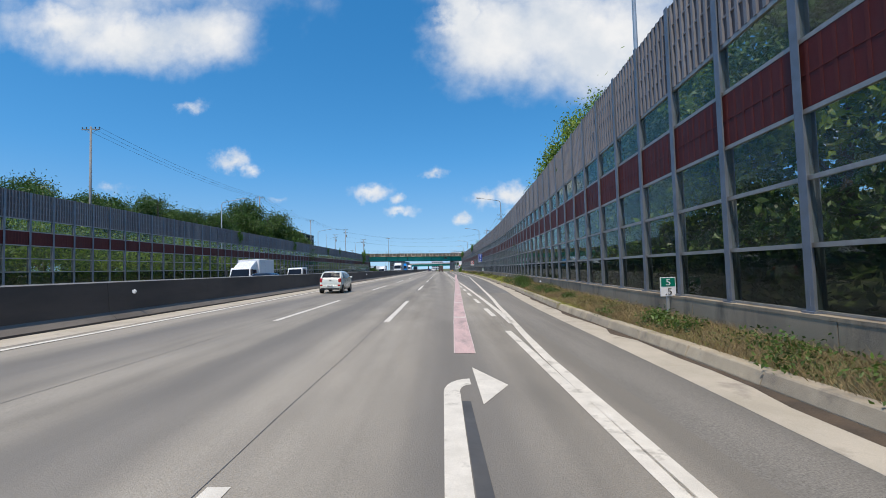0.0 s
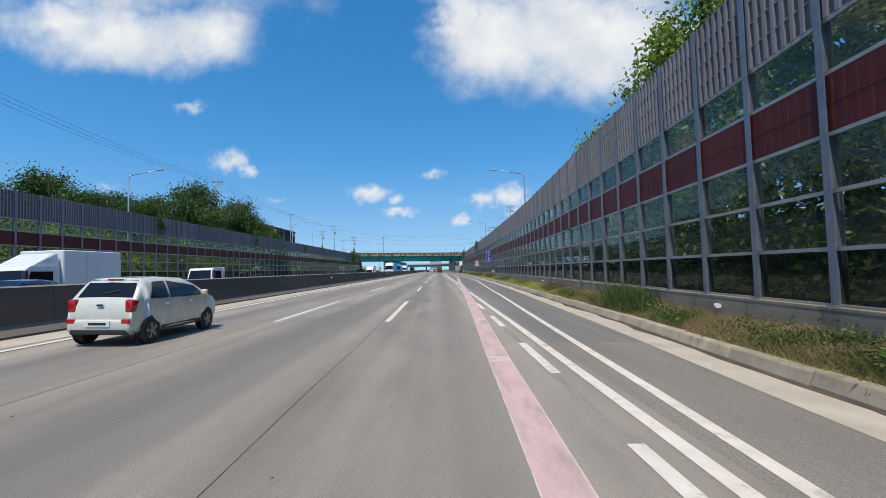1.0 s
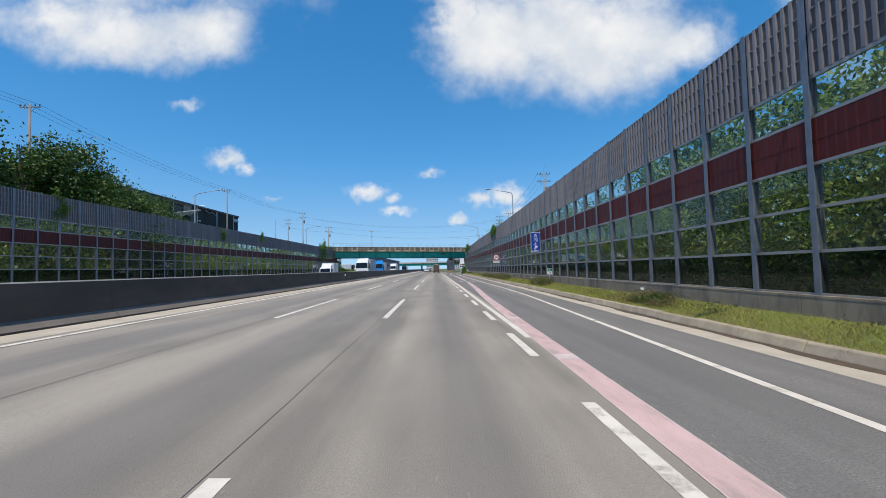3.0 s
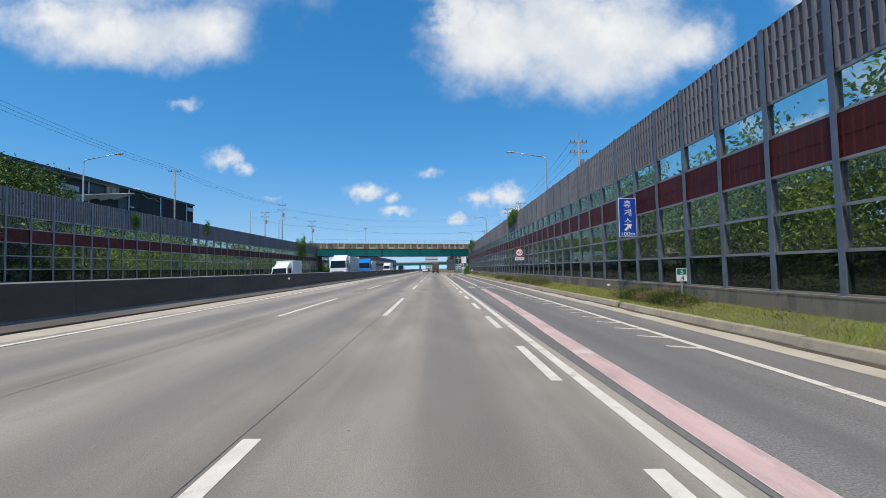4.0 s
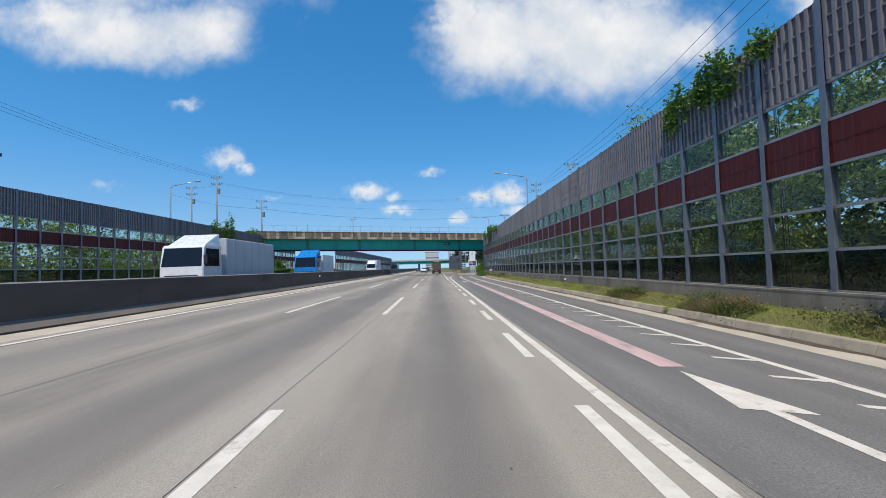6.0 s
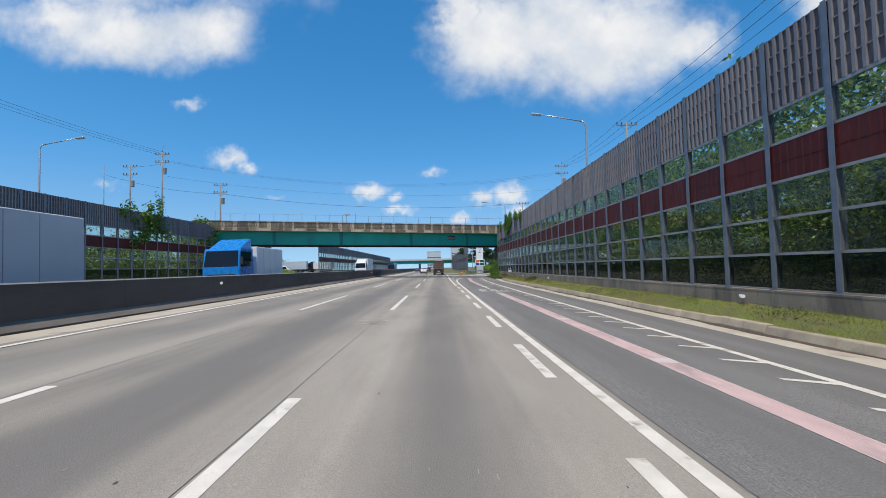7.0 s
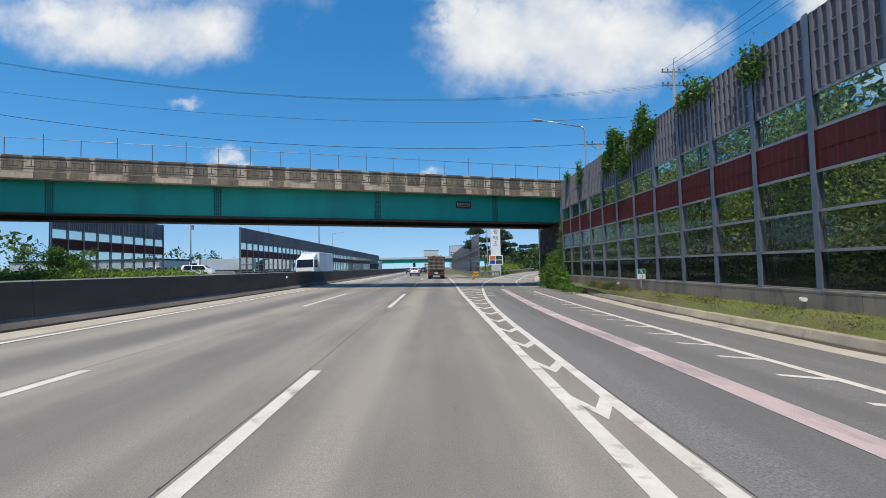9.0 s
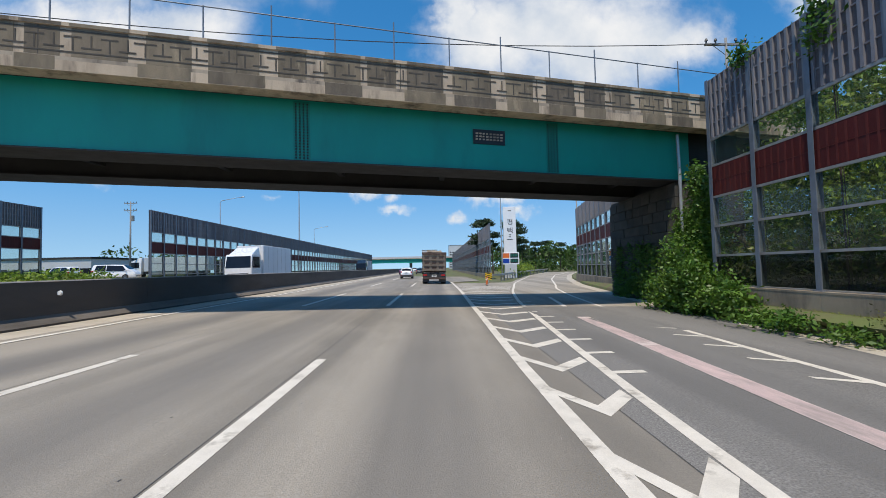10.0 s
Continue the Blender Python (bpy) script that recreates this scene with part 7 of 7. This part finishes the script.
def dump_truck(at):
    """Tipper seen from behind: ribbed worn tailboard, covered load, dark chassis."""
    th = thing("dump_truck", "worn brown dump truck with a ribbed tailboard and covered load", "truck", at)
    part("bed", boxes((-1.22, -1.14, 0, 5.6, 1.25, 3.15), (1.14, 1.22, 0, 5.6, 1.25, 3.15), (-1.2, 1.2, 5.5, 5.6, 1.25, 3.3), (-1.2, 1.2, 0, 5.6, 1.15, 1.27)), M_DUMPD, th)
    gate = part("tailboard", boxes((-1.16, 1.16, -0.06, 0.04, 1.32, 3.0)), M_DUMP, th)
    for z in (1.36, 1.86, 2.40, 2.92):
        part("rib", boxes((-1.2, 1.2, -0.15, -0.06, z, z + 0.11)), M_DUMP, gate)
    for x in (-1.16, -0.42, 0.30, 1.02):
        part("upright", boxes((x, x + 0.13, -0.14, -0.058, 1.32, 3.02)), M_DUMP, gate)
    # dark plates on the flat board stand for the shade of its hollows
    for z in (1.5, 2.0, 2.54):
        for x in (-0.92, -0.2, 0.5):
            part("recess", boxes((x, x + 0.42, -0.066, -0.06, z + 0.04, z + 0.24)), M_DUMPD, gate)
    bm = bmesh.new()
    rng = np.random.default_rng(4)
    n, k = 9, 13
    g = [[bm.verts.new((-1.25 + 2.5 * i / (n - 1), -0.12 + 5.7 * j / (k - 1), 3.12 + 0.32 * math.sin(math.pi * i / (n - 1)) + 0.06 * rng.normal() - (0.14 if j == 0 else 0))) for i in range(n)] for j in range(k)]
    for r, s in zip(g, g[1:]):
        for i in range(n - 1):
            bm.faces.new((r[i], r[i + 1], s[i + 1], s[i]))
    part("cover", bm, M_TARP, th, "crumpled brown load cover", smooth=True)
    part("cover_flap", soft_box(-1.25, 1.25, -0.17, -0.12, 2.98, 3.24, 0.02), M_DUMPD, th)
    part("chassis", boxes((-0.45, -0.3, 0.1, 8.0, 0.75, 1.12), (0.3, 0.45, 0.1, 8.0, 0.75, 1.12), (-1.15, 1.15, 0.0, 0.12, 0.62, 1.1)), M_DARK, th)
    bar = part("bumper", soft_box(-1.18, 1.18, -0.12, 0.02, 0.48, 0.66, 0.02), M_DUMPD, th)
    for x0 in (-1.12, 0.72):
        part("tail_lamp", soft_box(x0, x0 + 0.4, -0.03, 0.0, 0.82, 0.98, 0.012), M_TAIL, th)
    part("number_plate", boxes((-0.24, 0.24, -0.03, -0.005, 0.72, 0.94)), M_PLATE, th)
    part("plate_bar", boxes((-0.17, 0.17, -0.034, -0.03, 0.78, 0.88)), M_BLACK, th)
    for s in (-1, 1):
        part("mud_flap", boxes(tuple(sorted((s * 0.5, s * 1.15))) + (0.06, 0.09, 0.2, 0.8)), M_DARK, th)
    part("cab", soft_box(-1.22, 1.22, 6.1, 8.2, 0.8, 2.95, 0.08, 3), P_WHITE, th, smooth=True)
    part("windscreen", boxes((-1.05, 1.05, 8.2, 8.22, 1.75, 2.7)), M_CARGL, th)
    for y in (0.9, 2.2, 7.0):
        wheel_pair(th, 1.2, y, 0.5, 0.5 if y < 5 else 0.3, M_RIM, 8)


dump_truck(on_road(0.2, 226.0))


def cab(th, W, H, y0, y1, paint, deflector=None, z0=0.45):
    """A forward-control cab whose front looks towards -y at y0."""
    bm = bmesh.new()
    w = W / 2
    prof = [(y0 + 0.02, z0), (y0, z0 + 0.35), (y0 + 0.02, z0 + (H - z0) * 0.48), (y0 + 0.26, H - 0.12), (y0 + 0.42, H), (y1, H), (y1, z0)]
    rows = [[bm.verts.new((x, y, z)) for y, z in prof] for x in (-w, -w + 0.05, w - 0.05, w)]
    for v in rows[0] + rows[3]:
        v.co.y += 0.05 if v.co.y < y1 - 0.1 else 0
        if v.co.z > H - 0.2:
            v.co.x *= 0.95
    for r, s in zip(rows, rows[1:]):
        for k in range(len(prof)):
            bm.faces.new((r[k], r[(k + 1) % len(prof)], s[(k + 1) % len(prof)], s[k]))
    bm.faces.new(rows[0]), bm.faces.new(rows[3][::-1])
    body = part("cab", bm, paint, th)
    za, zb = z0 + (H - z0) * 0.50, H - 0.16
    f = lambda z: y0 + 0.02 + 0.24 * (z - (z0 + (H - z0) * 0.48)) / (H - 0.12 - (z0 + (H - z0) * 0.48)) - 0.012
    bm = bmesh.new()
    bm.faces.new([bm.verts.new(c) for c in ((-w + 0.09, f(za), za), (w - 0.09, f(za), za), (w - 0.16, f(zb), zb), (-w + 0.16, f(zb), zb))])
    part("windscreen", bm, M_CARGL, body)
    for s in (-1, 1):
        bm = bmesh.new()
        bm.faces.new([bm.verts.new((s * (w + 0.006 - (0.02 if z > za + 0.2 else 0)), y, z)) for y, z in ((y0 + 0.22, za), (y1 - 0.35, za), (y1 - 0.35, zb - 0.05), (y0 + 0.42, zb - 0.05))])
        part("side_window", bm, M_CARGL, body)
        part("head_lamp", soft_box(*sorted((s * (w - 0.42), s * (w - 0.1))), y0 - 0.02, y0 + 0.1, z0 + 0.12, z0 + 0.30, 0.02), M_HEAD, body)
        part("wing_mirror", soft_box(*sorted((s * (w + 0.08), s * (w + 0.26))), y0 - 0.1, y0 + 0.02, za + 0.1, za + 0.6, 0.03), M_DARK, body)
    part("grille", boxes((-w + 0.3, w - 0.3, y0 - 0.03, y0, z0 + 0.35, z0 + 0.72)), M_TRIM, body)
    part("bumper", soft_box(-w, w, y0 - 0.08, y0 + 0.3, z0 - 0.14, z0 + 0.1, 0.03), M_TRIM if paint is not P_WHITE else paint, body)
    if deflector:
        bm = bmesh.new()
        v = [bm.verts.new(c) for c in ((-w * 0.85, y0 + 0.55, H), (w * 0.85, y0 + 0.55, H), (w * 0.9, y1, H), (-w * 0.9, y1, H), (-w * 0.8, y1 - 0.15, H + deflector), (w * 0.8, y1 - 0.15, H + deflector), (w * 0.85, y1, H + deflector), (-w * 0.85, y1, H + deflector))]
        for q in ((0, 1, 5, 4), (1, 2, 6, 5), (2, 3, 7, 6), (3, 0, 4, 7), (4, 5, 6, 7)):
            bm.faces.new([v[i] for i in q])
        part("wind_deflector", bm, paint, body)


def cargo(th, W, y0, y1, z0, z1, m):
    box = part("cargo_box", soft_box(-W / 2, W / 2, y0, y1, z0, z1, 0.03, 1), m, th)
    part("corner_rail", boxes((-W / 2 - 0.012, -W / 2 + 0.05, y0 - 0.012, y1 + 0.012, z0 - 0.02, z0 + 0.06), (W / 2 - 0.05, W / 2 + 0.012, y0 - 0.012, y1 + 0.012, z0 - 0.02, z0 + 0.06)), M_RAIL, box)
    for k in range(1, int((y1 - y0) / 1.2)):
        y = y0 + 1.2 * k
        part("panel_seam", boxes((W / 2, W / 2 + 0.008, y, y + 0.02, z0 + 0.08, z1 - 0.05)), M_RAIL, box)


def light_truck(at, label, kind="box", paint=P_WHITE):
    th = thing("light_truck", label, "truck", at, "oncoming trucks")
    cab(th, 1.75, 2.0, 0, 1.75, paint, 0.55 if kind == "box" else None, 0.45)
    if kind == "box":
        cargo(th, 1.85, 1.85, 5.2, 0.75, 2.7, M_BOXW)
    else:
        part("flatbed", boxes((-0.88, 0.88, 1.85, 5.0, 0.75, 0.85), (-0.88, -0.84, 1.85, 5.0, 0.85, 1.2), (0.84, 0.88, 1.85, 5.0, 0.85, 1.2), (-0.88, 0.88, 1.85, 1.9, 0.85, 2.05)), M_BOXG, th)
    part("chassis", boxes((-0.4, 0.4, 1.2, 5.0, 0.42, 0.75)), M_DARK, th)
    for y in (0.75, 3.9):
        wheel_pair(th, 0.85, y, 0.31, 0.2)
    return th


def heavy_truck(at, label, paint, length, cargo_m, z1=3.9, gap=0.5, deflector=0.7):
    th = thing("heavy_truck", label, "truck", at, "oncoming trucks")
    cab(th, 2.4, 3.0, 0, 2.2, paint, deflector, 0.6)
    cargo(th, 2.48, 2.2 + gap, length, 1.15, z1, cargo_m)
    part("chassis", boxes((-0.45, 0.45, 1.5, length - 0.3, 0.6, 1.1)), M_DARK, th)
    part("side_guard", boxes((1.1, 1.16, 3.6, length - 4, 0.5, 0.95), (-1.16, -1.1, 3.6, length - 4, 0.5, 0.95)), M_RAIL, th)
    for y in (1.3, length - 3.2, length - 1.9):
        wheel_pair(th, 1.2, y, 0.5, 0.32, M_RIM, 8)
    return th


light_truck(on_road(-16.8, 22.6), "small white box truck with a roof fairing, oncoming", "box")
light_truck(on_road(-16.9, 36.8), "small white open truck with a dark windscreen, oncoming", "flat")
light_truck(on_road(-17.0, 113.0), "white box truck with a roof fairing in the oncoming lane", "box")
heavy_truck(on_road(-13.9, 128.2), "white tractor unit with a long pale grey trailer", P_WHITE, 10.5, M_BOXG, 3.5)
heavy_truck(on_road(-13.9, 151.2), "blue cab lorry with a long white cargo box", P_BLUE, 7.8, M_BOXW, 3.2)
heavy_truck(on_road(-17.0, 220.0), "white lorry with a plain white cargo box", P_WHITE, 10.5, M_BOXW, 3.9)
heavy_truck(on_road(-17.2, 286.0), "dark cab lorry far along the oncoming lane", P_BLACK, 9.0, M_BOXG, 3.5)
heavy_truck(pose(-56, 264, 1.03, 0, 0, -85), "white lorry with a blue-lettered trailer in the rest area", P_WHITE, 14.0, M_BOXG, 3.7)
heavy_truck(pose(-44, 272, 1.0, 0, 0, -100), "dark red lorry parked in the rest area", P_BLACK, 9.0, M_BOXW, 3.4)
saloon_on = car("saloon_car", "dark blue saloon car in the oncoming lane", 4.7, 1.82, 1.44, SED, 1.0, P_NAVY, on_road(-13.6, 22.0, 180), (0.95, 3.75), 0.32, (0.80, 1.40), (2.65, 3.35), (1.42, 2.5), 0.98, 0.70)
